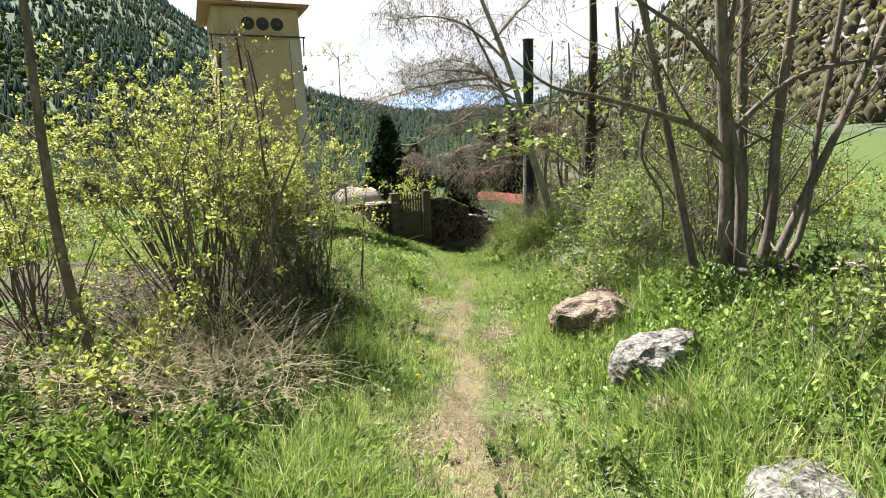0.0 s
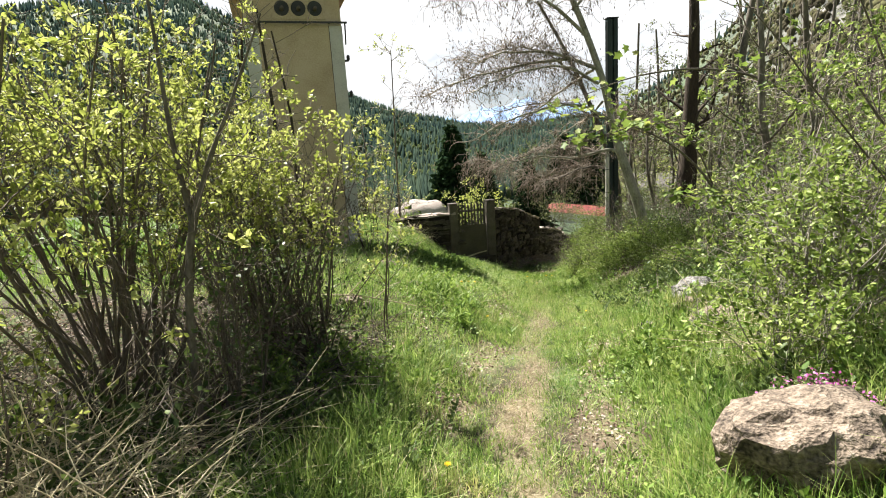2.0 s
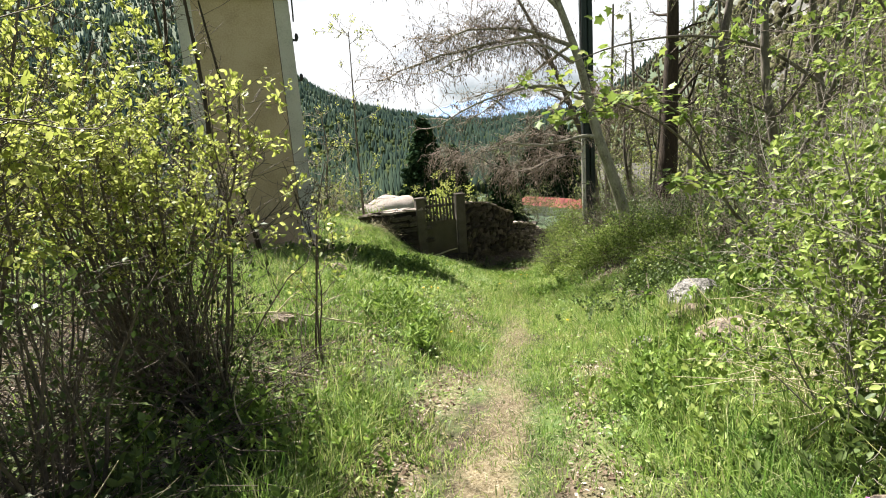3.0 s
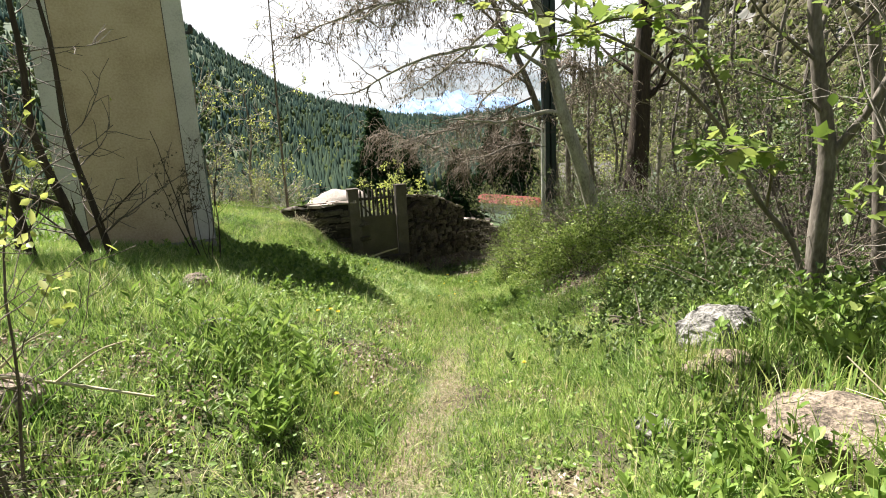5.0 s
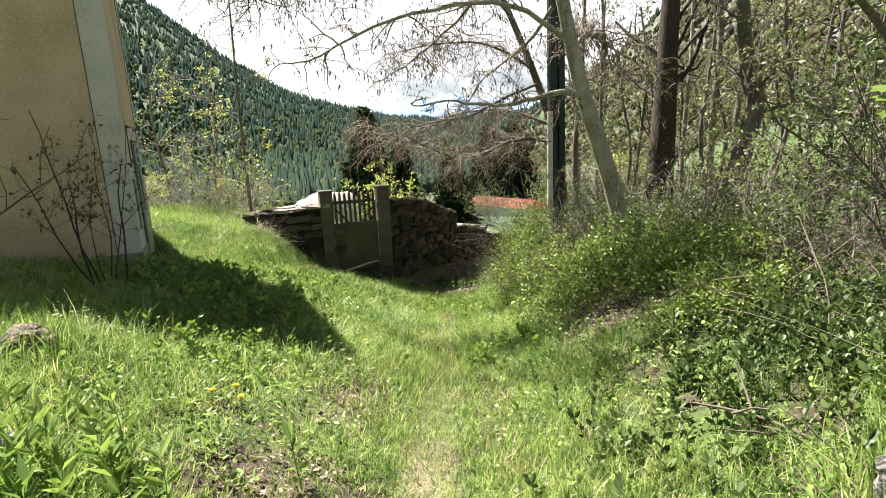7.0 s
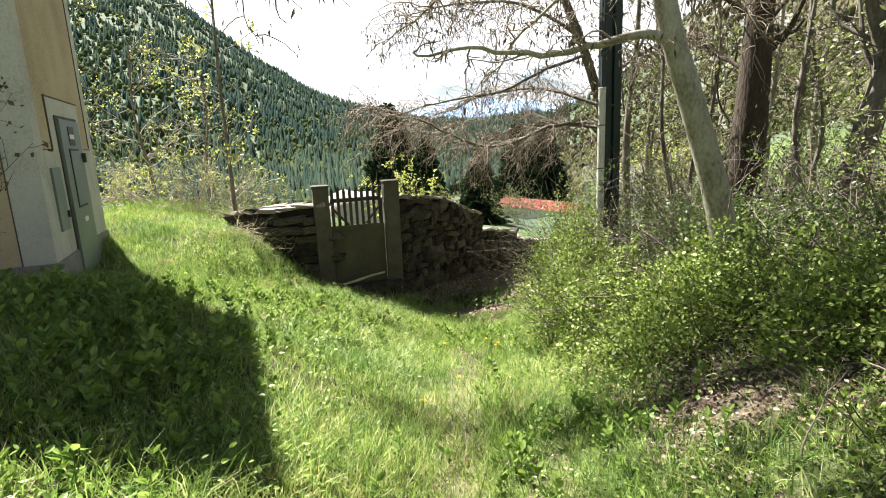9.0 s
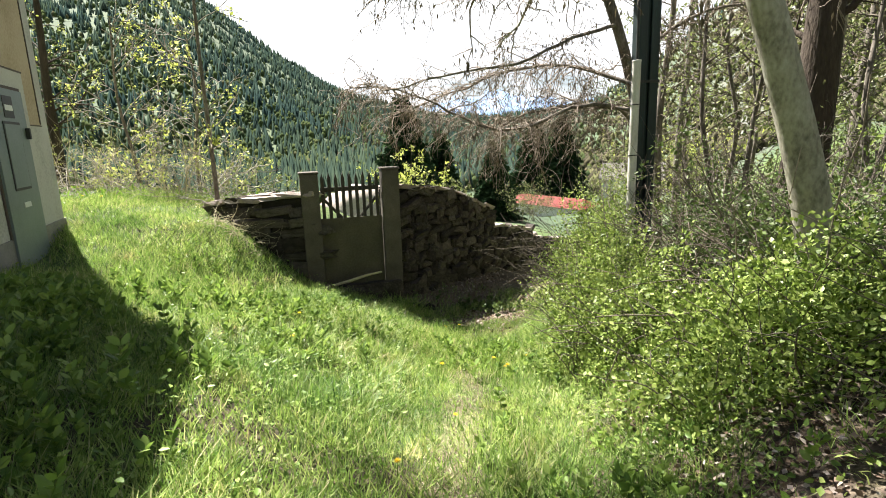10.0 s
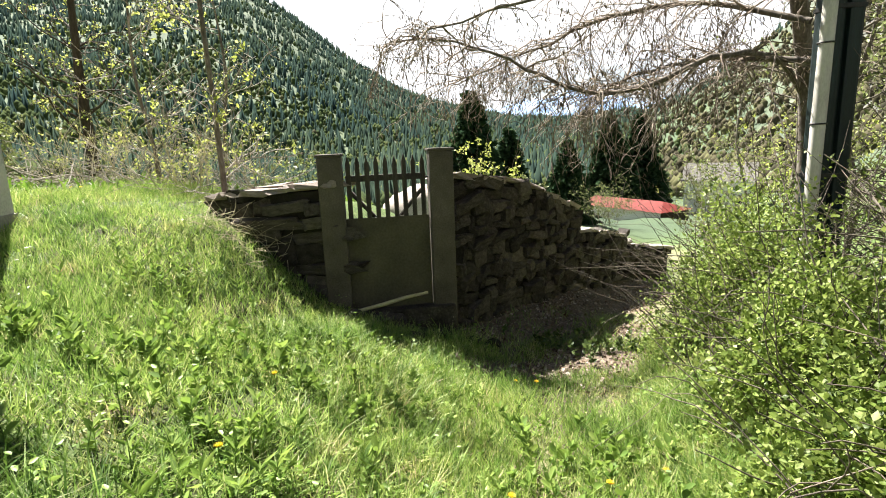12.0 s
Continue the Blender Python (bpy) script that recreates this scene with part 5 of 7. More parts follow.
def lean_tree():
    P = Plant(81)
    g = land1(3.1, 15.1) - 0.2
    trunk = line((3.1, 15.1, g), (2.93, 15.1, -0.58), (2.66, 15.1, 0.3), (2.46, 15.1, 0.9), (2.29, 15.1, 1.6), (2.08, 15.1, 2.5), (1.65, 15.2, 3.8), (1.1, 15.3, 5.2), (0.8, 15.4, 6.5))
    P.stem("trunk", trunk, np.linspace(0.13, 0.045, len(trunk)), 12)
    drooping(P, line((2.46, 15.1, 0.88), (2.15, 15.05, 0.93), (1.7, 15.0, 0.84), (1.2, 15.0, 0.82), (0.7, 15.0, 0.9), (0.2, 15.0, 0.84)), 0.046, 0.008, 14, 0.6, 4)
    drooping(P, line((2.0, 15.1, 2.7), (1.2, 15.3, 3.1), (0.2, 15.6, 3.3), (-0.9, 16.0, 3.2)), 0.05, 0.012, 70, 1.1, 5)
    drooping(P, line((1.5, 15.3, 3.0), (0.3, 15.6, 3.0), (-1.0, 15.9, 2.8), (-2.2, 16.2, 2.5)), 0.04, 0.01, 70, 1.0, 5)
    drooping(P, line((1.8, 15.2, 3.4), (0.9, 15.0, 4.2), (-0.1, 15.0, 4.6), (-1.2, 15.2, 4.6)), 0.045, 0.01, 60, 1.2, 5)
    drooping(P, line((1.2, 15.3, 5.0), (0.4, 16.2, 5.6), (-0.6, 17, 5.8), (-1.6, 17.6, 5.6)), 0.045, 0.01, 50, 1.4, 5)
    drooping(P, line((1.5, 15.2, 4.0), (2.2, 15.8, 4.8), (3.0, 16.4, 5.4), (3.8, 17, 5.6)), 0.045, 0.01, 40, 1.3, 4)
    drooping(P, line((2.2, 15.1, 1.6), (1.5, 14.8, 1.95), (0.6, 14.4, 1.85), (-0.3, 14.1, 1.55), (-0.9, 14.0, 1.25)), 0.035, 0.008, 22, 0.7, 3)
    drooping(P, line((2.0, 15.1, 2.4), (1.2, 14.6, 2.75), (0.2, 14.3, 2.65), (-0.8, 14.2, 2.3)), 0.035, 0.008, 24, 1.0, 3)
    drooping(P, line((1.9, 15.2, 2.7), (1.3, 16.0, 2.4), (0.5, 17.0, 1.9), (-0.4, 17.8, 1.5)), 0.035, 0.008, 34, 0.8, 4)
    drooping(P, line((2.1, 15.2, 2.0), (1.9, 16.2, 1.7), (1.4, 17.2, 1.4), (0.9, 18.0, 0.9)), 0.03, 0.008, 22, 0.7, 4)
    drooping(P, line((2.3, 15.1, 1.3), (2.6, 15.6, 1.7), (3.2, 16.2, 1.6), (4.0, 16.6, 1.2)), 0.03, 0.008, 50, 0.9, 5)
    P.finish("leaning_tree", "pale-barked leaning tree with drooping catkin twigs", "tree", M_BARKPALE, M_BROWNTWIG, (3.25, 15.1, g), P.leaves("crown", M_CATKIN, 0.75, 0.075, "lance", 0.1, 0.03, 2.0))


lean_tree()


def weeping_tree():
    """Behind the pole; its low limb hangs over the wall."""
    P = Plant(82)
    g = land1(3.6, 21.1) - 0.2
    trunk = line((3.6, 21.1, g), (3.5, 21.0, -0.6), (3.25, 20.7, 0.4), (2.8, 20.2, 1.5), (2.3, 20.3, 2.8), (1.7, 20.5, 4.2), (1.0, 20.8, 5.6))
    P.stem("trunk", trunk, np.linspace(0.12, 0.04, len(trunk)), 10)
    drooping(P, line((3.45, 20.95, -0.2), (3.0, 20.6, 0.25), (2.3, 20.0, 0.32), (1.5, 20.0, 0.05), (0.9, 20.0, 0.0), (0.2, 20.0, 0.3), (-0.6, 20.1, 0.65), (-1.4, 20.2, 0.75)), 0.04, 0.01, 95, 1.05, 5, 1.8)
    drooping(P, line((3.1, 20.2, 0.6), (2.2, 20.8, 1.0), (1.2, 21.2, 1.0), (0.2, 21.4, 0.7), (-0.8, 21.5, 0.4)), 0.036, 0.008, 80, 1.2, 5, 1.8)
    drooping(P, line((2.7, 20.2, 1.8), (1.8, 20.0, 2.3), (0.8, 19.8, 2.4), (-0.3, 19.7, 2.2)), 0.036, 0.008, 70, 1.0, 4)
    drooping(P, line((2.2, 20.3, 3.0), (1.2, 19.6, 3.8), (0.1, 19.2, 4.0), (-1.0, 19.0, 3.7)), 0.036, 0.008, 60, 1.1, 4)
    drooping(P, line((3.0, 20.2, 0.9), (3.8, 20.0, 1.5), (4.7, 20.0, 1.7)), 0.04, 0.01, 40, 0.8, 4)
    drooping(P, line((3.2, 20.2, 0.2), (2.4, 20.6, 0.35), (1.7, 21.0, 0.3), (1.0, 21.3, 0.1)), 0.036, 0.008, 60, 1.3, 5, 1.8)
    drooping(P, line((2.8, 20.2, 1.5), (2.0, 19.4, 1.2), (1.2, 18.9, 0.85), (0.2, 18.7, 0.7), (-0.6, 18.7, 0.5)), 0.03, 0.007, 26, 0.5, 3)
    P.finish("weeping_tree", "bare brown tree with drooping twigs over the wall", "tree", M_BARKGREY, M_BROWNTWIG, (3.6, 21.1, g), P.leaves("crown", M_CATKIN, 1.0, 0.06, "lance", 0.1, 0.03, 2.0))


weeping_tree()


def trunk_tree(seed, label, pts, r0, bark, kids, kid_len, leaf=None, per=0.3, size=0.06, name="tree", pull=0.02, start=0.28, rmin=0.0065, twigs=M_TWIG):
    P = Plant(seed, rmin)
    P.limb(line(*pts), r0, r0 * 0.3, 12, kids, kid_len, 0.3, 3 if kid_len > 1.6 else 2, pull, 0.9, start, 4, name="trunk")
    cr = P.leaves("crown", leaf, per * 1.3, size * 0.8, "oval", 0.4, 0.04, 0.0, 0.22) if leaf else None
    return P.finish(name, label, "tree", bark, twigs, pts[0], cr)


def at_ground(x, y, *rest):
    return ((x, y, land1(x, y) - 0.15), *rest)


trunk_tree(83, "thick dark-barked tree behind the pole", at_ground(5.05, 19.0, (5.06, 19, -0.8), (5.12, 19, 0.4), (5.15, 19, 2.0), (5.2, 19, 4.0), (5.1, 19, 6.5)), 0.33, M_BARKDARK, 14, 1.9, M_WOODLEAF, 0.25, 0.06)
trunk_tree(84, "crooked grey tree bending above the thicket", at_ground(6.1, 18.2, (6.15, 18.2, -1.0), (6.35, 18.2, 0.1), (6.5, 18.2, 0.9), (6.25, 18.2, 1.8), (6.15, 18.2, 2.8), (6.4, 18.2, 4.6)), 0.23, M_BARKGREY, 13, 1.7, M_WOODLEAF, 0.25, 0.06)
trunk_tree(85, "thin pale birch-like trunk among the trees", at_ground(6.2, 20.5, (6.2, 20.5, 0), (6.3, 20.5, 2), (6.3, 20.6, 4.5)), 0.07, M_BARKPALE, 9, 1.2, M_BRAMBLE, 0.4, 0.06)
trunk_tree(86, "slender leaning tree in the thicket", at_ground(7.2, 17.4, (7.5, 17.4, -0.5), (8.0, 17.4, 0.9), (8.3, 17.4, 2.6), (8.4, 17.4, 4.5)), 0.10, M_BARKGREY, 9, 1.4, M_BRAMBLE, 0.4, 0.06)
trunk_tree(87, "bare tree just coming into leaf", at_ground(4.3, 22.5, (4.2, 22.5, 0), (4.4, 22.6, 2), (4.5, 22.6, 5)), 0.10, M_BARKGREY, 14, 1.7, M_WOODLEAF, 0.5, 0.07)
trunk_tree(88, "bare tree just coming into leaf", at_ground(7.6, 22.0, (7.6, 22, 0.3), (7.7, 22, 2.5), (7.5, 22, 5.5)), 0.12, M_BARKGREY, 14, 1.9, M_WOODLEAF, 0.5, 0.07)
trunk_tree(89, "bare tree just coming into leaf", at_ground(9.5, 19.5, (9.4, 19.5, 0.3), (9.6, 19.5, 2.5), (9.8, 19.5, 5.5)), 0.11, M_BARKGREY, 14, 1.9, M_WOODLEAF, 0.5, 0.07)
trunk_tree(90, "bare tree just coming into leaf", at_ground(6.0, 26.5, (6.0, 26.5, 0), (6.2, 26.6, 2.4), (6.1, 26.8, 5.5)), 0.12, M_BARKGREY, 14, 2.0, M_WOODLEAF, 0.6, 0.08)
trunk_tree(91, "bare tree just coming into leaf", at_ground(10.5, 26.0, (10.4, 26, 0.5), (10.6, 26, 3), (10.5, 26, 6.5)), 0.13, M_BARKGREY, 14, 2.1, M_WOODLEAF, 0.6, 0.08)
trunk_tree(92, "bare tree just coming into leaf", at_ground(7.5, 13.8, (7.4, 13.8, 0.3), (7.6, 13.8, 2.5), (7.5, 13.8, 5)), 0.09, M_BARKGREY, 14, 1.7, M_WOODLEAF, 0.5, 0.07)
# saplings and brush by the tower and the far end of the wall
trunk_tree(93, "young tree with sparse yellow-green leaves behind the wall", at_ground(-3.85, 20.15, (-3.85, 20.15, -0.6), (-3.83, 20.1, 0.4), (-3.78, 20.0, 1.6), (-3.74, 20.0, 2.9), (-3.7, 20.0, 4.4)), 0.045, M_BARKGREY, 26, 1.2, M_YELLOWLEAF, 0.9, 0.085, pull=0.05, start=0.12, rmin=0.009, twigs=M_PALETWIG)
trunk_tree(94, "dark-trunked tree with level branches on the lawn", at_ground(-10.6, 24.9, (-10.6, 24.9, 0), (-10.6, 24.9, 1.4), (-10.5, 24.9, 3), (-10.4, 24.9, 5)), 0.16, M_BARKDARK, 26, 2.0, M_YELLOWLEAF, 0.45, 0.09, start=0.2, rmin=0.010)
trunk_tree(95, "bare shrubby tree beyond the tower", at_ground(-6.9, 22.6, (-6.9, 22.6, -0.4), (-7.1, 22.6, 1), (-7.0, 22.6, 2.6)), 0.05, M_BARKGREY, 28, 1.4, M_YELLOWLEAF, 0.6, 0.08, start=0.06, rmin=0.011, twigs=M_PALETWIG)
trunk_tree(96, "bare shrubby tree beyond the tower", at_ground(-6.0, 23.5, (-6.0, 23.5, -0.2), (-5.8, 23.5, 1), (-5.9, 23.5, 2.4)), 0.05, M_BARKGREY, 28, 1.4, M_YELLOWLEAF, 0.6, 0.08, start=0.06, rmin=0.011, twigs=M_PALETWIG)
trunk_tree(97, "dark slim tree growing against the tower", at_ground(-4.15, 12.7, (-4.3, 12.65, -0.2), (-4.55, 12.6, 0.9), (-4.5, 12.6, 2.0), (-4.6, 12.6, 4.0)), 0.07, M_BARKDARK, 22, 1.3, None, start=0.15)
trunk_tree(98, "dark slim tree growing against the tower", at_ground(-4.0, 12.85, (-4.1, 12.8, -0.1), (-4.25, 12.75, 0.9), (-4.2, 12.7, 2.0), (-4.4, 12.7, 3.6)), 0.05, M_BARKDARK, 20, 1.2, None, start=0.15)
trunk_tree(100, "dark slim tree growing against the tower", at_ground(-4.7, 12.4, (-4.8, 12.4, 0.2), (-4.9, 12.4, 1.6), (-5.0, 12.4, 3.6)), 0.06, M_BARKDARK, 20, 1.3, M_YELLOWLEAF, 0.1, 0.05, start=0.15)
trunk_tree(101, "dark slim tree growing against the tower", at_ground(-5.3, 12.9, (-5.2, 12.9, 0.2), (-5.3, 12.9, 1.6), (-5.1, 12.9, 3.8)), 0.07, M_BARKDARK, 20, 1.4, M_YELLOWLEAF, 0.1, 0.05, start=0.15)
bush(99, -3.05, 13.6, 7, 2.0, 0.75, 0.7, 0.05, "thin bare budding stems before the tower", M_CATKIN, "small", M_BARKDARK, 5)
for _n, (_x, _y, _h) in enumerate(((-5.3, 21.5, 1.5), (-6.6, 21.6, 1.3), (-8.2, 22.4, 1.6), (-4.7, 22.4, 1.3), (-9.6, 23.0, 1.2))):
    bush(110 + _n, _x, _y, 10, _h, 0.9, 0.25, 0.05, "heap of pale dry brushwood beyond the lawn", M_YELLOWLEAF, "small", M_DEADTWIG, 6, 0.2, "dry brushwood", "brushwood", -0.02)
for _n, (_x, _y, _h, _w) in enumerate(((-2.5, 33, 3.5, 1.6), (-0.8, 31, 2.2, 1.2), (-8, 30, 3, 1.8), (-12, 29, 2.6, 2), (-14.5, 25, 2, 1.8), (6.5, 35, 4.0, 1.6), (9, 34, 5, 2.0), (13, 30, 4.5, 2.2), (14, 22, 3.5, 2.0), (12, 16, 2.6, 1.5), (4.2, 60, 4.0, 2.5), (6.0, 68, 4.0, 3.0), (15, 66, 6.0, 3.5))):
    bush(120 + _n, _x, _y, 14, _h, _w, 1.1, 0.12, "loose leafing shrub on the slope below", M_YELLOWLEAF if _n % 3 == 0 else M_WOODLEAF, "oval", M_TWIG, 8, 0.2, "shrubs on the slope")


def spruce(seed, x, y, h, w):
    rng = np.random.default_rng(seed)
    g = land1(x, y) - 0.2
    T = Tubes().add([(x, y, g), (x, y, g + h * 0.5), (x, y, g + h)], [h * 0.018, h * 0.012, 0.01], 7)
    pos, al = [], []
    for z in np.arange(0.06, 0.99, 0.030):
        n = 9
        a0 = rng.uniform(0, 6.28)
        for k in range(n):
            a = a0 + k * 6.283 / n + rng.normal() * 0.2
            ln = w * (1 - z) ** 0.85 * rng.uniform(0.75, 1.15)
            m = max(3, int(ln * 7))
            s = np.linspace(0.15, 1, m)
            drop = -0.45 * ln * s ** 1.5 + 0.12 * ln * s ** 4
            p = np.stack([x + math.cos(a) * ln * s, y + math.sin(a) * ln * s, g + h * z + drop], -1)
            pos.append(np.repeat(p, 3, 0))
            d = np.array((math.cos(a), math.sin(a), -0.35))
            al.append(np.repeat(np.tile(d, (m, 1)), 3, 0) + rng.normal(0, 0.45, (m * 3, 3)))
    pos, al = np.concatenate(pos), np.concatenate(al)
    t = thing("spruce_tree", "dark green spruce tree beyond the wall", "tree", None, "spruces")
    t.location = (x, y, g)
    inv = Matrix.Translation((-x, -y, -g))
    a, b = T.mesh("trunk", M_BARKDARK), leaf_mesh("crown", pos, al, 0.055 * h * rng.uniform(0.6, 1.2, len(pos)), M_NEEDLE, "small", 0.5, rng)
    a.transform(inv), b.transform(inv)
    part("trunk", a, None, t)
    part("crown", b, None, t)


spruce(1, -6.3, 58, 11.5, 3.8)
spruce(2, -3.6, 62, 9.0, 3.2)
spruce(3, 8.6, 99, 15.0, 5.5)
spruce(4, 13.5, 104, 15.0, 5.5)
spruce(5, 1.6, 64, 8.0, 3.0)


def thicket_tree():
    """A bare, densely twigged tree, built once and repeated through the wood."""
    P = Plant(140, 0.006)
    P.limb(line((0, 0, -0.3), (0.15, 0, 1.0), (-0.05, 0.12, 2.4), (0.25, 0.1, 4.0), (0.1, -0.1, 5.6)), 0.06, 0.02, 7, 17, 1.8, 0.4, 3, 0.0, 0.95, 0.06, 4, name="trunk")
    return P.finish("wood_tree", "bare grey tree coming into leaf in the wood", "tree", M_BARKGREY, M_TWIG, (0, 0, 0), P.leaves("crown", M_WOODLEAF, 0.9, 0.08, "oval", 0.4, 0.12), "trees of the wood")


_wood = thicket_tree()
_spots = ((5.6, 13.8), (6.8, 16.6), (8.6, 15.4), (8.4, 20.4), (5.4, 21.6), (7.2, 14.6), (6.3, 19.6), (6.9, 24.2), (9.6, 23.4), (4.9, 25.0), (8.4, 28), (11.5, 19.5), (11.8, 24.6), (5.8, 30), (11.2, 30), (10.2, 17.0), (13.4, 21.5), (4.7, 20.9), (5.8, 22.6), (7.4, 20.9), (6.7, 21.7), (5.2, 23.6), (7.9, 18.6), (9.2, 18.4), (6.3, 17.2))
for _n, (_x, _y) in enumerate(_spots):
    _m = pose(_x, _y, land1(_x, _y), 3 * math.sin(_n), 3 * math.cos(_n * 2), _n * 67)
    if _n == 0:
        _wood.matrix_world = _m
    else:
        copy_thing(_wood, _m)

# ---- low growth ----
KEEP_OUT = ((1.58, 3.62, 0.27), (1.5, 5.05, 0.32), (1.48, 1.80, 0.22), (2.40, 9.62, 0.22), (2.2, 8.1, 0.24))


def clear_spots(x, y):
    ok = np.ones(len(x), bool)
    for cx, cy, r in KEEP_OUT:
        ok &= np.hypot(x - cx, y - cy) > r
    ok &= np.modf(np.abs(np.sin(x * 127.1 + y * 311.7)) * 437.5)[0] > bare_earth(x, y) * 0.97
    # tower foot and walls
    u, v = (x + 3.95) * 0.9026 + (y - 15.75) * 0.4305, -(x + 3.95) * 0.4305 + (y - 15.75) * 0.9026
    ok &= ~((u < 0.05) & (u > -TW - 0.05) & (v > -0.05) & (v < TD + 0.05))
    ok &= ~((y > 19.15 + np.maximum(0, (x + 0.9)) * 1.85) & (x > -3.4) & (y < 27))
    return ok


def patchy(x, y):
    return np.sin(x * 1.3 + 2.1 * np.sin(y * 0.7)) * np.sin(y * 1.1 + 1.7 * np.sin(x * 0.9)) + 0.5 * np.sin(x * 3.7 + y * 1.9) * np.sin(y * 3.1 - x * 2.3)


def blades(name, x, y, h, w, material, label, category, rng, lean=0.45, way=None):
    """Grass: each blade is a bent, tapering strip."""
    n = len(x)
    z = land(x, y) - 0.01
    a, b = (rng.uniform(0, 6.283, n) if way is None else way), rng.uniform(0, 6.283, n)
    out = h * rng.gamma(2.0, lean / 2, n) * np.interp(y, (0, 9, 13), (0.8, 1.0, 1.5))
    cx, cy = np.cos(a), np.sin(a)
    sx, sy = np.cos(b) * w, np.sin(b) * w
    hz = np.sqrt(np.maximum(h * h - np.minimum(out, h * 0.95) ** 2 * 0.8, 0.02 * h * h))
    o = np.minimum(out, h)
    v = np.empty((n, 5, 3), np.float32)
    v[:, 0] = np.stack([x - sx, y - sy, z], -1)
    v[:, 1] = np.stack([x + sx, y + sy, z], -1)
    mx, my, mz = x + cx * o * 0.35, y + cy * o * 0.35, z + hz * 0.62
    v[:, 2] = np.stack([mx + sx * 0.75, my + sy * 0.75, mz], -1)
    v[:, 3] = np.stack([mx - sx * 0.75, my - sy * 0.75, mz], -1)
    v[:, 4] = np.stack([x + cx * o, y + cy * o, z + hz], -1)
    q = np.arange(n)[:, None] * 5
    f = (q[:, None] + np.array([(0, 1, 2), (0, 2, 3), (3, 2, 4)])[None]).reshape(-1, 3)
    tagged(new(name, mesh_of(name, v.reshape(-1, 3), f, material)), label, category, kind="stuff")


def near_grass():
    rng = np.random.default_rng(11)
    n = 26000
    y = rng.uniform(0.6, 22, n)
    x = np.where(rng.random(n) < 0.72, rng.normal(0, 1.5, n) + lane_x(y), rng.uniform(-6.5, 6.5, n))
    d = np.abs(x - lane_x(y) + 0.06 * np.sin(y * 2.3))
    pt = patchy(x, y)
    p = np.clip(sstep(0.05, 0.3, d) + np.interp(y, (0, 4, 7, 10, 14), (0.14, 0.2, 0.42, 0.8, 0.9)), 0, 1) * np.clip(0.72 + 0.55 * pt, 0.10, 1)
    # shade under the thickets is thin in grass
    p *= np.where((x < -1.25) & (y < 8.2) & (y > 4.3), 0.15, np.where((x < -1.05) & (y < 4.4), 0.22, 1)) * np.where((y > 13) & (x - lane_x(y) > 1.4), 0.3, 1) * np.where((x > 1.6) & (y < 5), 0.45, 1)
    p *= 1 - 0.85 * ruts(x, y)
    k = (rng.random(n) < p) & clear_spots(x, y) & (np.abs(x) < 7)
    x, y, big = x[k], y[k], rng.gamma(4.0, 0.25, k.sum())
    # each tuft spreads out from its own root
    m = rng.poisson(11 + 9 * big)
    x, y, big = np.repeat(x, m), np.repeat(y, m), np.repeat(big, m)
    ox, oy = rng.normal(0, 0.04, len(x)) * (0.5 + big), rng.normal(0, 0.04, len(x)) * (0.5 + big)
    x, y, way = x + ox, y + oy, np.arctan2(oy, ox) + rng.normal(0, 0.6, len(x))
    d, pt = np.abs(x - lane_x(y) + 0.06 * np.sin(y * 2.3)), patchy(x, y)
    h = (0.6 + 0.4 * big) * (0.06 + 0.17 * sstep(0.15, 1.1, d) * (0.75 + 0.5 * np.clip(pt, -0.6, 1))) * rng.uniform(0.55, 1.45, len(x))
    h *= np.interp(y, (0, 8, 12, 20), (1.15, 1.0, 0.72, 0.66))
    w = rng.uniform(0.0022, 0.0046, len(x))
    blades("grass", x, y, h, w, M_GRASS, "lush spring grass along the footpath", "grass", rng, 0.95, way)


near_grass()


def short_grass():
    """Fine low turf on the bank and round the gate."""
    rng = np.random.default_rng(16)
    n = 330000
    y = rng.uniform(8.5, 21.5, n)
    x = rng.uniform(-6.5, 2.6, n)
    k = clear_spots(x, y) & (rng.random(n) < np.clip(0.75 + 0.4 * patchy(x + 2, y), 0.25, 1)) & (x - lane_x(y) < 1.5)
    k &= (np.abs(x - lane_x(y)) > 0.16) | (rng.random(n) < 0.5)
    x, y = x[k], y[k]
    n = len(x)
    z = land(x, y) - 0.005
    h = rng.uniform(0.05, 0.14, n) * (1 + 0.5 * patchy(x * 0.7, y * 0.7 + 3))
    a, b, w = rng.uniform(0, 6.283, n), rng.uniform(0, 6.283, n), rng.uniform(0.003, 0.006, n)
    o = h * rng.uniform(0.1, 1.1, n)
    v = np.empty((n, 3, 3), np.float32)
    v[:, 0] = np.stack([x - np.cos(b) * w, y - np.sin(b) * w, z], -1)
    v[:, 1] = np.stack([x + np.cos(b) * w, y + np.sin(b) * w, z], -1)
    v[:, 2] = np.stack([x + np.cos(a) * o, y + np.sin(a) * o, z + h], -1)
    tagged(new("turf", mesh_of("turf", v.reshape(-1, 3), np.arange(n * 3).reshape(-1, 3), M_GRASS)), "fine bright turf on the bank before the gate", "grass", kind="stuff")


short_grass()


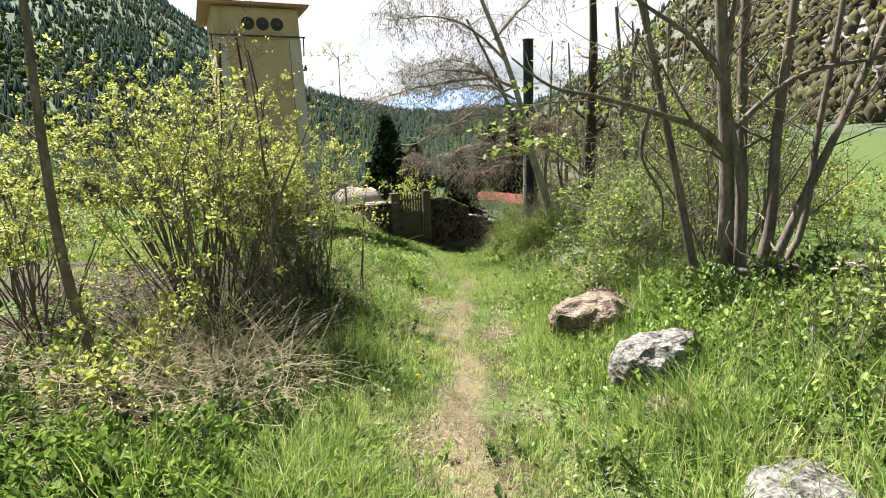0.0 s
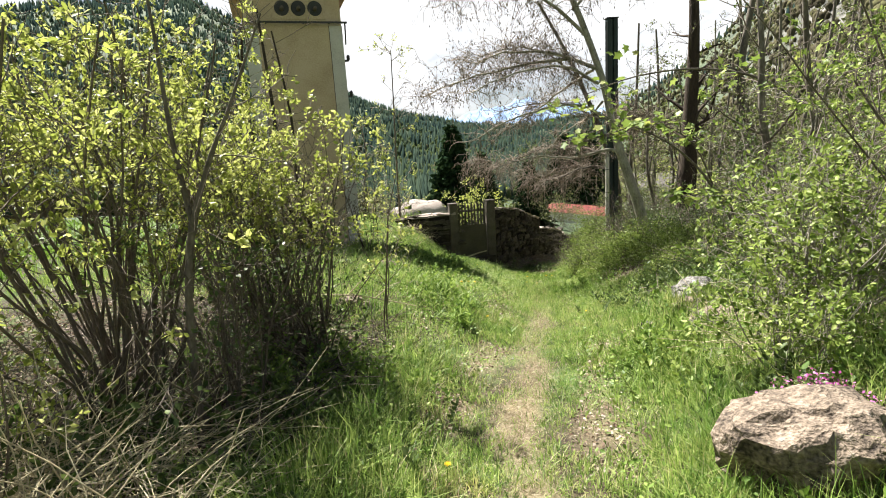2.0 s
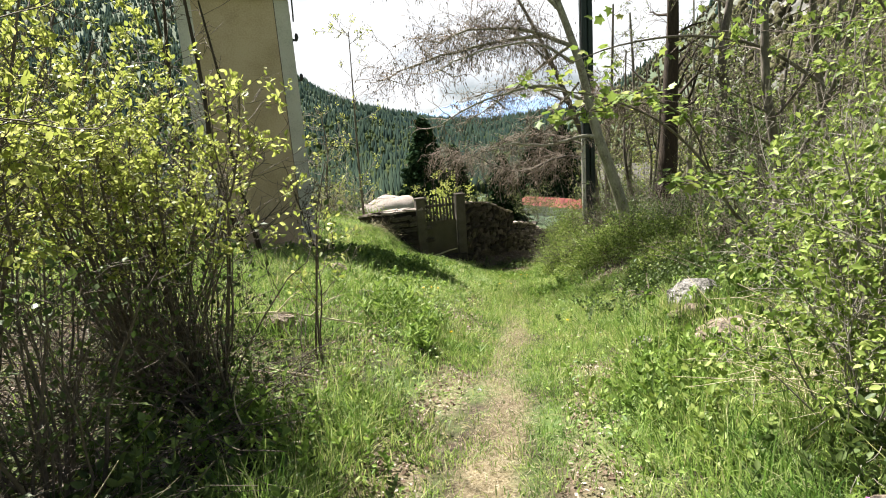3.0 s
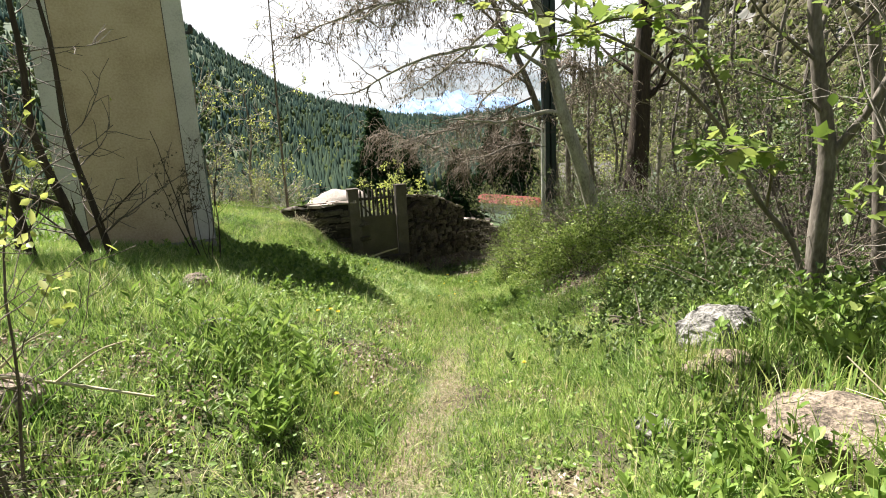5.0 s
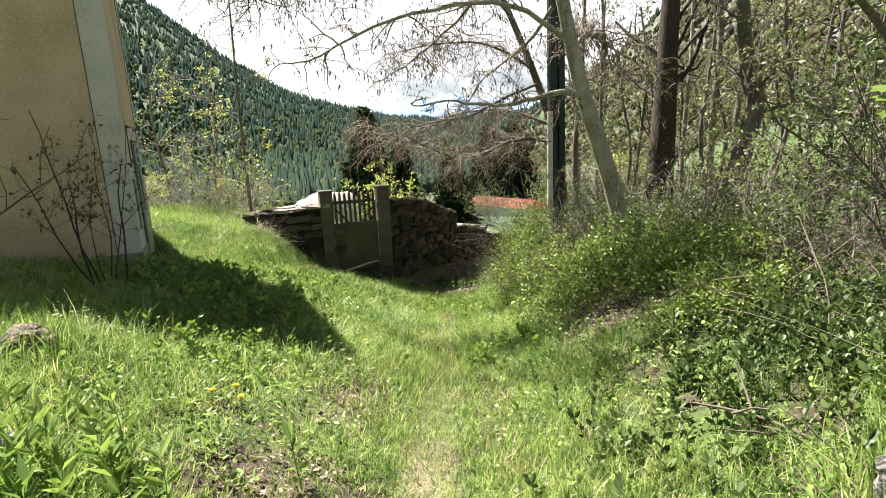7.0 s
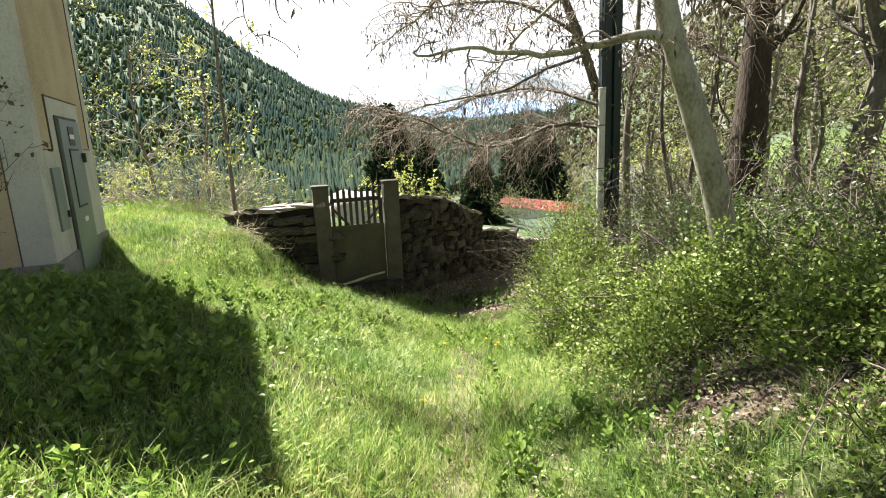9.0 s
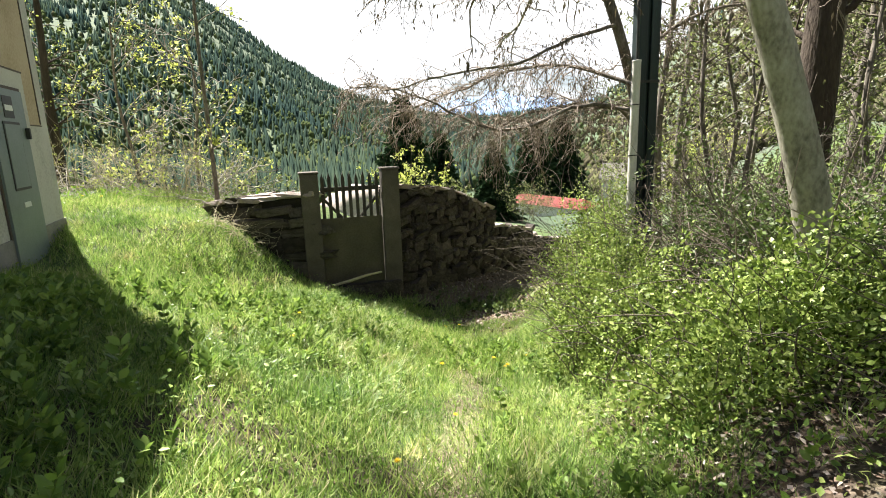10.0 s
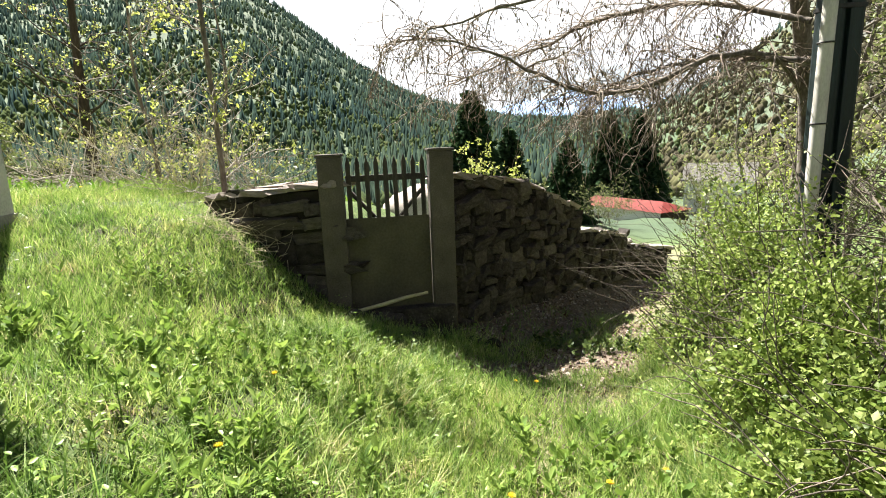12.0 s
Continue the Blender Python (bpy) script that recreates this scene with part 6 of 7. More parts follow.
def meadow_grass():
    rng = np.random.default_rng(12)
    n = 42000
    r = 7 + 33 * rng.random(n) ** 1.4
    az = rng.uniform(-1.75, 1.75, n)
    x, y = r * np.sin(az), 8 + r * np.cos(az)
    k = clear_spots(x, y) & ((np.abs(x) > 5.5) | (y > 22)) & ~((x > -3) & (x < 10) & (y > 21))
    x, y, r = x[k], y[k], r[k]
    h = rng.uniform(0.10, 0.30, len(x))
    blades("meadow_grass", x, y, h, 0.008 + 0.0009 * r, M_MEADOW, "bright green meadow grass further off", "grass", rng, 0.6)


meadow_grass()


def straw():
    rng = np.random.default_rng(13)
    n = 110000
    y = rng.uniform(0.8, 21, n)
    x = lane_x(y) - 0.06 * np.sin(y * 2.3) + np.where(rng.random(n) < 0.5, rng.normal(0, 0.10, n), rng.normal(0, 0.9, n))
    k = clear_spots(x, y) & (rng.random(n) < np.clip(0.6 - 0.5 * patchy(x * 1.2, y), 0.1, 1) * np.interp(y, (0, 7, 10, 13), (1, 0.9, 0.7, 0.5)))
    x, y = x[k], y[k]
    n = len(x)
    al = rng.normal(size=(n, 3)) * np.array((1, 1, 0.12))
    pos = np.stack([x, y, land(x, y) + rng.uniform(0.004, 0.03, n)], -1)
    tagged(new("dry_grass", leaf_mesh("dry_grass", pos, al, rng.uniform(0.02, 0.07, n), M_STRAW, "straw", 0.8, rng)), "flattened dry straw on the trodden path", "dry grass", kind="stuff")


straw()


def boulder_tufts():
    """Taller grass crowding the stones."""
    rng = np.random.default_rng(17)
    xs, ys = [], []
    for cx, cy, r in ((1.58, 3.62, 0.33), (1.5, 5.05, 0.38), (1.48, 1.8, 0.3), (2.40, 9.62, 0.3), (2.2, 8.1, 0.33), (1.55, 8.6, 0.14), (1.42, 3.02, 0.15), (2.25, 9.15, 0.22), (-2.15, 11.25, 0.17), (-1.45, 10.05, 0.14), (-1.95, 8.6, 0.2)):
        n = int(1500 * r)
        a, d = rng.uniform(0, 6.283, n), r * rng.uniform(0.75, 1.5, n)
        xs.append(cx + d * np.cos(a))
        ys.append(cy + d * np.sin(a))
    x, y = np.concatenate(xs), np.concatenate(ys)
    blades("grass_tufts", x, y, rng.uniform(0.12, 0.34, len(x)), rng.uniform(0.003, 0.006, len(x)), M_GRASS, "tall grass tufts growing round the boulders", "grass", rng, 0.5)


boulder_tufts()


def litter():
    rng = np.random.default_rng(14)
    n = 60000
    y = np.concatenate([rng.uniform(1.5, 9.5, n // 2), rng.uniform(12.5, 21, n // 2)])
    x = np.concatenate([rng.uniform(-5.5, -1.0, n // 2), np.abs(rng.normal(0, 2.0, n // 2)) + 1.1 + lane_x(y[n // 2:])])
    k = (clear_spots(x, y) & (patchy(x * 1.5, y * 1.5) > -0.5)) | (bare_earth(x, y) > 0.1) & (y < 24)
    x, y = x[k], y[k]
    n = len(x)
    pos = np.stack([x, y, land(x, y) + rng.uniform(0.005, 0.05, n)], -1)
    tagged(new("leaf_litter", leaf_mesh("leaf_litter", pos, rng.normal(size=(n, 3)) * np.array((1, 1, 0.3)), rng.uniform(0.018, 0.045, n), M_LITTER, "small", 0.6, rng)), "brown dead leaves under the thickets", "leaf litter", kind="stuff")


litter()


def rut_litter():
    rng = np.random.default_rng(19)
    n = 34000
    y = rng.uniform(1.2, 14, n)
    x = lane_x(y) + rng.uniform(-1.0, 1.15, n)
    k = clear_spots(x, y) & (rng.random(n) < ruts(x, y))
    x, y = x[k], y[k]
    n = len(x)
    pos = np.stack([x, y, land(x, y) + rng.uniform(0.004, 0.035, n)], -1)
    tagged(new("leaf_litter", leaf_mesh("leaf_litter", pos, rng.normal(size=(n, 3)) * np.array((1, 1, 0.3)), rng.uniform(0.015, 0.04, n), M_LITTER, "small", 0.7, rng)), "pale dry leaves lying in worn strips beside the path", "leaf litter", kind="stuff")


rut_litter()


def wall_litter():
    rng = np.random.default_rng(23)
    n = 40000
    x, y = rng.uniform(-1.6, 3.6, n), rng.uniform(18.3, 25, n)
    u, v = (x + 0.6) * 0.477 + (y - 19.95) * 0.879, (x + 0.6) * 0.879 - (y - 19.95) * 0.477
    k = (rng.random(n) < bare_earth(x, y) * np.clip(0.45 + 0.5 * patchy(x * 2, y * 2), 0.08, 1)) & ((v > 0.03) | (u < 0))
    x, y = x[k], y[k]
    n = len(x)
    pos = np.stack([x, y, land(x, y) + rng.uniform(0.004, 0.03, n)], -1)
    tagged(new("leaf_litter", leaf_mesh("leaf_litter", pos, rng.normal(size=(n, 3)) * np.array((1, 1, 0.4)), rng.uniform(0.025, 0.06, n), M_LITTER, "small", 0.5, rng)), "brown dead leaves on the earth below the stone wall", "leaf litter", kind="stuff")


wall_litter()


def herbs():
    """Low broad-leaved weeds between the grass."""
    rng = np.random.default_rng(15)
    n = 8500
    y = rng.uniform(1.2, 20.5, n)
    x = lane_x(y) + rng.normal(0, 2.0, n)
    d = np.abs(x - lane_x(y))
    k = clear_spots(x, y) & (rng.random(n) < sstep(0.25, 0.9, d) * np.clip(np.interp(y, (0, 8, 12), (0.4, 0.5, 0.85)) + 0.5 * patchy(x * 0.8 + 4, y * 0.8), 0.05, 1)) & (np.abs(x) < 6)
    x, y = x[k], y[k]
    m = 7
    n = len(x)
    cx = np.repeat(x, m) + rng.normal(0, 0.045, n * m)
    cy = np.repeat(y, m) + rng.normal(0, 0.045, n * m)
    tall = np.repeat(rng.uniform(0.03, 0.24, n), m)
    pos = np.stack([cx, cy, land(cx, cy) + tall * rng.random(n * m)], -1)
    al = rng.normal(size=(n * m, 3)) * np.array((1, 1, 0.35)) + np.array((0, 0, 0.2))
    tagged(new("weeds", leaf_mesh("weeds", pos, al, rng.uniform(0.02, 0.05, n * m), M_WEED, "oval", 0.55, rng)), "low broad-leaved weeds and clover in the grass", "weeds", kind="stuff")


herbs()


def weed_patch(seed, x, y, sx, sy, n, h, label, size=0.11, shape="lance", mat=M_WEED):
    rng = np.random.default_rng(seed)
    T = Tubes()
    pos, al = [], []
    for _ in range(n):
        px, py = x + rng.normal() * sx, y + rng.normal() * sy
        z = land1(px, py)
        hh = h * rng.uniform(0.5, 1.15)
        q = wander((px, py, z), (rng.normal() * 0.25, rng.normal() * 0.25, 1), hh, 5, 0.07, 0, rng)
        T.add(q, np.linspace(0.004, 0.002, 6), 4)
        for k in range(1, 6):
            for j in range(3):
                a = rng.uniform(0, 6.283)
                pos.append(q[k])
                al.append((math.cos(a), math.sin(a), 0.35 + 0.15 * k))
    t = thing("weed_clump", label, "weeds")
    t.location = (x, y, land1(x, y))
    inv = Matrix.Translation(-t.location)
    a, b = T.mesh("stem_tuft", mat), leaf_mesh("foliage", np.array(pos), np.array(al), size * rng.uniform(0.6, 1.2, len(pos)), mat, shape, 0.55, rng)
    a.transform(inv), b.transform(inv)
    tagged(part("stem_tuft", a, None, t), kind="stuff")
    part("foliage", b, None, t)


weed_patch(1, -0.95, 9.75, 0.28, 0.32, 46, 0.30, "clump of tall lance-leaved weeds on the bank")
weed_patch(2, -0.6, 8.9, 0.2, 0.2, 20, 0.22, "clump of lance-leaved weeds beside the path")
weed_patch(3, -1.9, 10.2, 0.12, 0.12, 6, 0.28, "single leafy weed on the grassy bank")
weed_patch(4, 2.9, 9.3, 0.4, 0.5, 60, 0.34, "dark green nettle patch behind the boulder", 0.08, "oval")
weed_patch(5, 2.35, 5.55, 0.35, 0.3, 60, 0.30, "leafy nettles behind the tan boulder", 0.07, "oval")
weed_patch(6, 1.9, 4.3, 0.25, 0.25, 34, 0.24, "green nettles between the boulders", 0.07, "oval")
weed_patch(7, -1.3, 2.5, 0.5, 0.35, 60, 0.2, "low spreading weeds at the path's edge", 0.07, "oval")
weed_patch(8, -2.3, 2.7, 0.5, 0.4, 70, 0.24, "low spreading weeds under the shrubs", 0.07, "oval")
# under the elder the dark leaves paint in the bush's shade
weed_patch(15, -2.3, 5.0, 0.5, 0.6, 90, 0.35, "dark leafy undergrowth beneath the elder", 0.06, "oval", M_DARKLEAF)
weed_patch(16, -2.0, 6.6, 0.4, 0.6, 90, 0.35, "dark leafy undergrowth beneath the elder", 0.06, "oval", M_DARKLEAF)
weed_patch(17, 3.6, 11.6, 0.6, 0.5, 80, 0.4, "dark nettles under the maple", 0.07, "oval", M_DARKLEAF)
weed_patch(18, -0.2, 17.6, 0.5, 0.6, 40, 0.14, "low clover leaves in the turf", 0.05, "oval")
weed_patch(19, -1.6, 17.2, 0.6, 0.5, 50, 0.16, "low clover leaves in the turf", 0.05, "oval")
weed_patch(20, -1.3, 12.3, 0.5, 0.5, 60, 0.18, "low leafy weeds on the bank", 0.06, "oval")
weed_patch(21, 1.3, 13.4, 0.4, 0.6, 50, 0.2, "leafy weeds beside the bramble", 0.06, "oval")
weed_patch(22, 2.75, 4.75, 0.35, 0.2, 60, 0.4, "dark nettles round the grey trunks", 0.07, "oval", M_DARKLEAF)
weed_patch(23, 3.4, 4.9, 0.4, 0.25, 60, 0.45, "dark nettles round the grey trunks", 0.07, "oval", M_DARKLEAF)
weed_patch(24, 2.4, 4.85, 0.25, 0.25, 40, 0.3, "nettles between boulder and trunks", 0.07, "oval")
weed_patch(25, -2.5, 14.2, 0.6, 0.5, 90, 0.26, "shaded nettles below the tower", 0.08, "oval", M_WEED)
weed_patch(26, -1.9, 13.6, 0.5, 0.4, 70, 0.22, "shaded nettles below the tower", 0.08, "oval", M_WEED)
weed_patch(27, -3.1, 15.0, 0.4, 0.4, 60, 0.26, "shaded nettles below the tower", 0.08, "oval", M_WEED)
weed_patch(28, -1.0, 17.0, 0.5, 0.4, 50, 0.18, "low leafy weeds in the turf", 0.07, "oval")
weed_patch(29, -2.2, 16.3, 0.5, 0.4, 50, 0.2, "low leafy weeds in the turf", 0.07, "oval")
weed_patch(30, 0.7, 16.6, 0.3, 0.5, 40, 0.18, "low leafy weeds in the turf", 0.07, "oval")
for _n, (_x, _y, _c, _h) in enumerate(((-1.5, 3.2, 90, 0.24), (-2.7, 2.1, 90, 0.26), (-3.5, 2.7, 80, 0.3), (-1.15, 4.3, 70, 0.22), (-3.2, 4.5, 70, 0.3), (-1.2, 1.9, 70, 0.2), (-1.3, 5.6, 60, 0.24), (-1.25, 6.6, 60, 0.24), (-4.3, 3.6, 70, 0.34))):
    weed_patch(40 + _n, _x, _y, 0.38, 0.35, _c, _h, "leafy weeds over dark soil beside the thicket", 0.06, "oval", M_WEED if _n % 3 else M_DARKLEAF)
# the trees' shade is put into the dark leaf colour
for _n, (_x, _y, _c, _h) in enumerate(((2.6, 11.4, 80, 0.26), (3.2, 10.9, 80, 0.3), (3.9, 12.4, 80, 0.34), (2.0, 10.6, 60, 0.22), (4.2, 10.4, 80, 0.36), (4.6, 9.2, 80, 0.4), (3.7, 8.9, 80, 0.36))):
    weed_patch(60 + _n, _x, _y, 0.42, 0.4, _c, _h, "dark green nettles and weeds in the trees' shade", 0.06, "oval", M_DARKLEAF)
weed_patch(70, 1.35, 6.95, 0.2, 0.3, 40, 0.3, "pale green leafy weeds at the path's edge", 0.06, "oval", M_BRAMBLE)
weed_patch(71, 1.75, 5.75, 0.25, 0.25, 50, 0.28, "dark leafy weeds behind the tan boulder", 0.06, "oval", M_DARKLEAF)
weed_patch(72, 1.5, 7.5, 0.25, 0.3, 40, 0.26, "leafy weeds at the path's edge", 0.06, "oval")
weed_patch(73, 1.2, 4.4, 0.2, 0.4, 40, 0.2, "leafy weeds between path and boulder", 0.05, "oval")
for _n, (_x, _y, _c, _h) in enumerate(((-2.2, 1.7, 90, 0.24), (-1.7, 2.5, 80, 0.22), (-3.0, 3.1, 80, 0.28), (2.2, 3.7, 70, 0.3), (2.8, 3.3, 80, 0.34), (1.95, 2.5, 70, 0.24), (2.6, 2.3, 80, 0.3), (3.4, 4.1, 80, 0.36), (1.2, 2.6, 40, 0.18))):
    weed_patch(80 + _n, _x, _y, 0.36, 0.34, _c, _h, "mixed leafy weeds and nettles over dark soil", 0.055, "oval", M_DARKLEAF if _n % 2 == 0 else M_WEED)
bush(69, 2.75, 2.75, 12, 0.9, 0.6, 0.8, 0.04, "small leafy shrub beside the pale boulder", M_BRAMBLE, bunch=0.22)
weed_patch(9, -2.9, 17.8, 0.3, 0.3, 30, 0.3, "tuft of weeds before the wall", 0.09, "lance")
weed_patch(10, -2.6, 15.0, 0.25, 0.25, 30, 0.26, "dark tuft of weeds in the tower's shadow", 0.09, "oval")
weed_patch(11, -1.4, 13.1, 0.35, 0.3, 40, 0.2, "pale green weeds on the bank", 0.07, "oval")
weed_patch(12, -0.9, 15.9, 0.3, 0.3, 30, 0.16, "low dock leaves in the grass", 0.1, "lance")
weed_patch(13, 1.6, 7.8, 0.2, 0.3, 30, 0.26, "leafy weeds beside the path", 0.07, "oval")
weed_patch(14, 0.9, 20.0, 0.4, 0.35, 30, 0.22, "weeds at the foot of the wall", 0.07, "oval", M_DARKLEAF)


def mound(seed, x, y, rx, ry, h, n, label, leaf=M_BRAMBLE):
    """A dense bramble mound: arching canes under a skin of small leaves."""
    rng = np.random.default_rng(seed)
    T = Tubes()
    for _ in range(90):
        a = rng.uniform(0, 6.283)
        px, py = x + rng.normal() * rx * 0.45, y + rng.normal() * ry * 0.45
        q = wander((px, py, land1(px, py)), (math.cos(a) * 0.7, math.sin(a) * 0.7, 1.0), h * rng.uniform(0.9, 1.7), 7, 0.16, -0.09, rng)
        T.add(q, np.linspace(0.006, 0.002, 8), 4)
    d = rng.normal(size=(n, 3))
    d[:, 2] = np.abs(d[:, 2])
    d = unit(d)
    lump = 1 + 0.28 * np.sin(d[:, 0] * 5 + seed) * np.sin(d[:, 1] * 6 + seed * 2) + 0.16 * np.sin(d[:, 0] * 13 + d[:, 2] * 9) * np.sin(d[:, 1] * 11 + seed)
    rad = lump * (1 - rng.random(n) ** 2.0 * 0.6) * rng.normal(1, 0.12, n)
    px, py = x + d[:, 0] * rx * rad, y + d[:, 1] * ry * rad
    pz = land(px, py) + d[:, 2] * h * rad * (0.9 + 0.1 * rng.random(n)) + 0.02
    # bunch the leaves into sprays
    m = 5
    pos = np.repeat(np.stack([px, py, pz], -1), m, 0) + rng.normal(0, 0.03, (n * m, 3))
    al = np.repeat(d, m, 0) * 0.5 + rng.normal(0, 0.6, (n * m, 3)) + np.array((0, 0, 0.1))
    t = thing("bramble_bush", label, "bush", None, "bramble thicket")
    t.location = (x, y, land1(x, y))
    inv = Matrix.Translation(-t.location)
    a, b = T.mesh("cane_tangle", M_TWIG), leaf_mesh("foliage", pos, al, rng.uniform(0.022, 0.052, n * m), leaf, "small", 0.55, rng)
    a.transform(inv), b.transform(inv)
    tagged(part("cane_tangle", a, None, t), kind="stuff")
    part("foliage", b, None, t)


# M_DARKLEAF mounds are the same bramble with shade put into the leaf colour
_bl = "dense low bramble bush in fresh green leaf"
mound(1, 2.55, 14.6, 0.85, 0.75, 0.62, 3300, _bl)
mound(2, 1.95, 15.9, 0.6, 0.7, 0.6, 2600, _bl)
mound(3, 3.35, 13.6, 0.8, 0.7, 0.6, 2800, _bl)
mound(4, 3.4, 15.6, 0.9, 0.8, 0.8, 2200, _bl, M_DARKLEAF)
mound(5, 2.0, 17.2, 0.5, 0.6, 0.75, 2600, "upright bramble thicket beside the pole")
mound(6, 2.1, 18.9, 0.6, 0.8, 1.15, 2600, "bramble thicket closing in on the lane")
mound(7, 3.5, 17.2, 0.9, 0.8, 0.8, 1800, _bl, M_DARKLEAF)
mound(8, 4.6, 14.6, 0.9, 0.9, 0.8, 1600, _bl, M_DARKLEAF)
mound(9, 3.0, 12.3, 0.6, 0.5, 0.35, 1500, "low trailing bramble on dry leaves")
mound(10, 3.0, 21.6, 0.7, 1.0, 1.4, 1800, "bramble thicket closing in on the lane")
mound(11, 4.9, 17.0, 1.0, 0.9, 0.8, 1300, _bl, M_DARKLEAF)


def dry_brush(seed, x, y, sx, sy, n, label, length=0.6, material=M_DEADTWIG, up=0.35, thick=1.0):
    rng = np.random.default_rng(seed)
    T = Tubes()
    for _ in range(n):
        px, py = x + np.clip(rng.normal(), -1.3, 1.3) * sx, y + np.clip(rng.normal(), -1.3, 1.3) * sy
        q = wander((px, py, land1(px, py) + rng.uniform(0, 0.16)), (rng.normal(), rng.normal(), rng.uniform(-0.1, up)), length * rng.uniform(0.4, 1.4), 5, 0.14, -0.05, rng)
        q[:, 2] = np.maximum(q[:, 2], land(q[:, 0], q[:, 1]) + 0.01)
        r = rng.uniform(0.0015, 0.0045) * thick
        T.add(q, np.linspace(r, r * 0.5, 6), 4)
    tagged(new("dry_stalks", T.mesh("dry_stalks", material)), label, "dry stalks", kind="stuff")


dry_brush(1, -1.95, 3.9, 0.55, 0.6, 900, "tangle of pale dead stalks under the shrubs", 0.7, M_DEADTWIG, 0.6)
dry_brush(2, -2.8, 6.6, 1.0, 1.0, 1000, "dead brown stalks in the thicket's shade", 0.7, M_TWIG, 0.6)
dry_brush(12, -2.3, 4.7, 0.5, 0.4, 420, "pale dead stalks heaped before the thicket", 0.7, M_DEADTWIG, 0.8)
dry_brush(3, -3.3, 3.6, 0.8, 0.6, 700, "straw-coloured dead stalks on the bank", 0.5)
dry_brush(4, 2.4, 6.6, 0.4, 0.5, 200, "dead twigs tangled below the shrub", 0.7, M_DEADTWIG, 0.7)
dry_brush(5, 4.6, 16.5, 1.4, 1.6, 800, "dead twigs tangled between the trunks", 1.1, M_BROWNTWIG, 1.2, 1.7)
dry_brush(10, 3.4, 17.6, 0.9, 1.2, 220, "grey bare twigs standing between the trunks", 1.5, M_TWIG, 1.7, 1.7)
dry_brush(11, 5.2, 14.2, 1.0, 1.2, 200, "grey bare twigs standing between the trunks", 1.4, M_TWIG, 1.6, 1.7)
dry_brush(9, 4.4, 11.8, 1.0, 0.9, 240, "brown dead twigs under the maple", 0.9, M_BROWNTWIG, 1.0, 1.5)
dry_brush(6, 4.4, 13.2, 1.0, 1.0, 220, "dead twigs in the bramble", 0.7, M_BROWNTWIG, 0.8)
dry_brush(7, -3.0, 19.0, 0.35, 0.2, 120, "dry stalks against the wall", 0.4, M_DEADTWIG, 0.9)
dry_brush(8, -6.6, 21.7, 1.8, 0.7, 260, "pale dry brushwood heaped beyond the lawn", 1.2, M_PALETWIG, 0.9, 2.2)


def stick(label, main, radii, twigs, bark):
    """A stick on the ground with its side twigs."""
    t = thing("fallen_stick", label, "stick")
    t.location = main[0]
    inv = Matrix.Translation(-t.location)
    for name, pts, rad in [("shaft", main, radii)] + [("twig", p, (0.009, 0.003)) for p in twigs]:
        me = Tubes().add(pts, np.linspace(rad[0], rad[1], len(pts)), 7).mesh(name, bark)
        me.transform(inv)
        part(name, me, None, t)


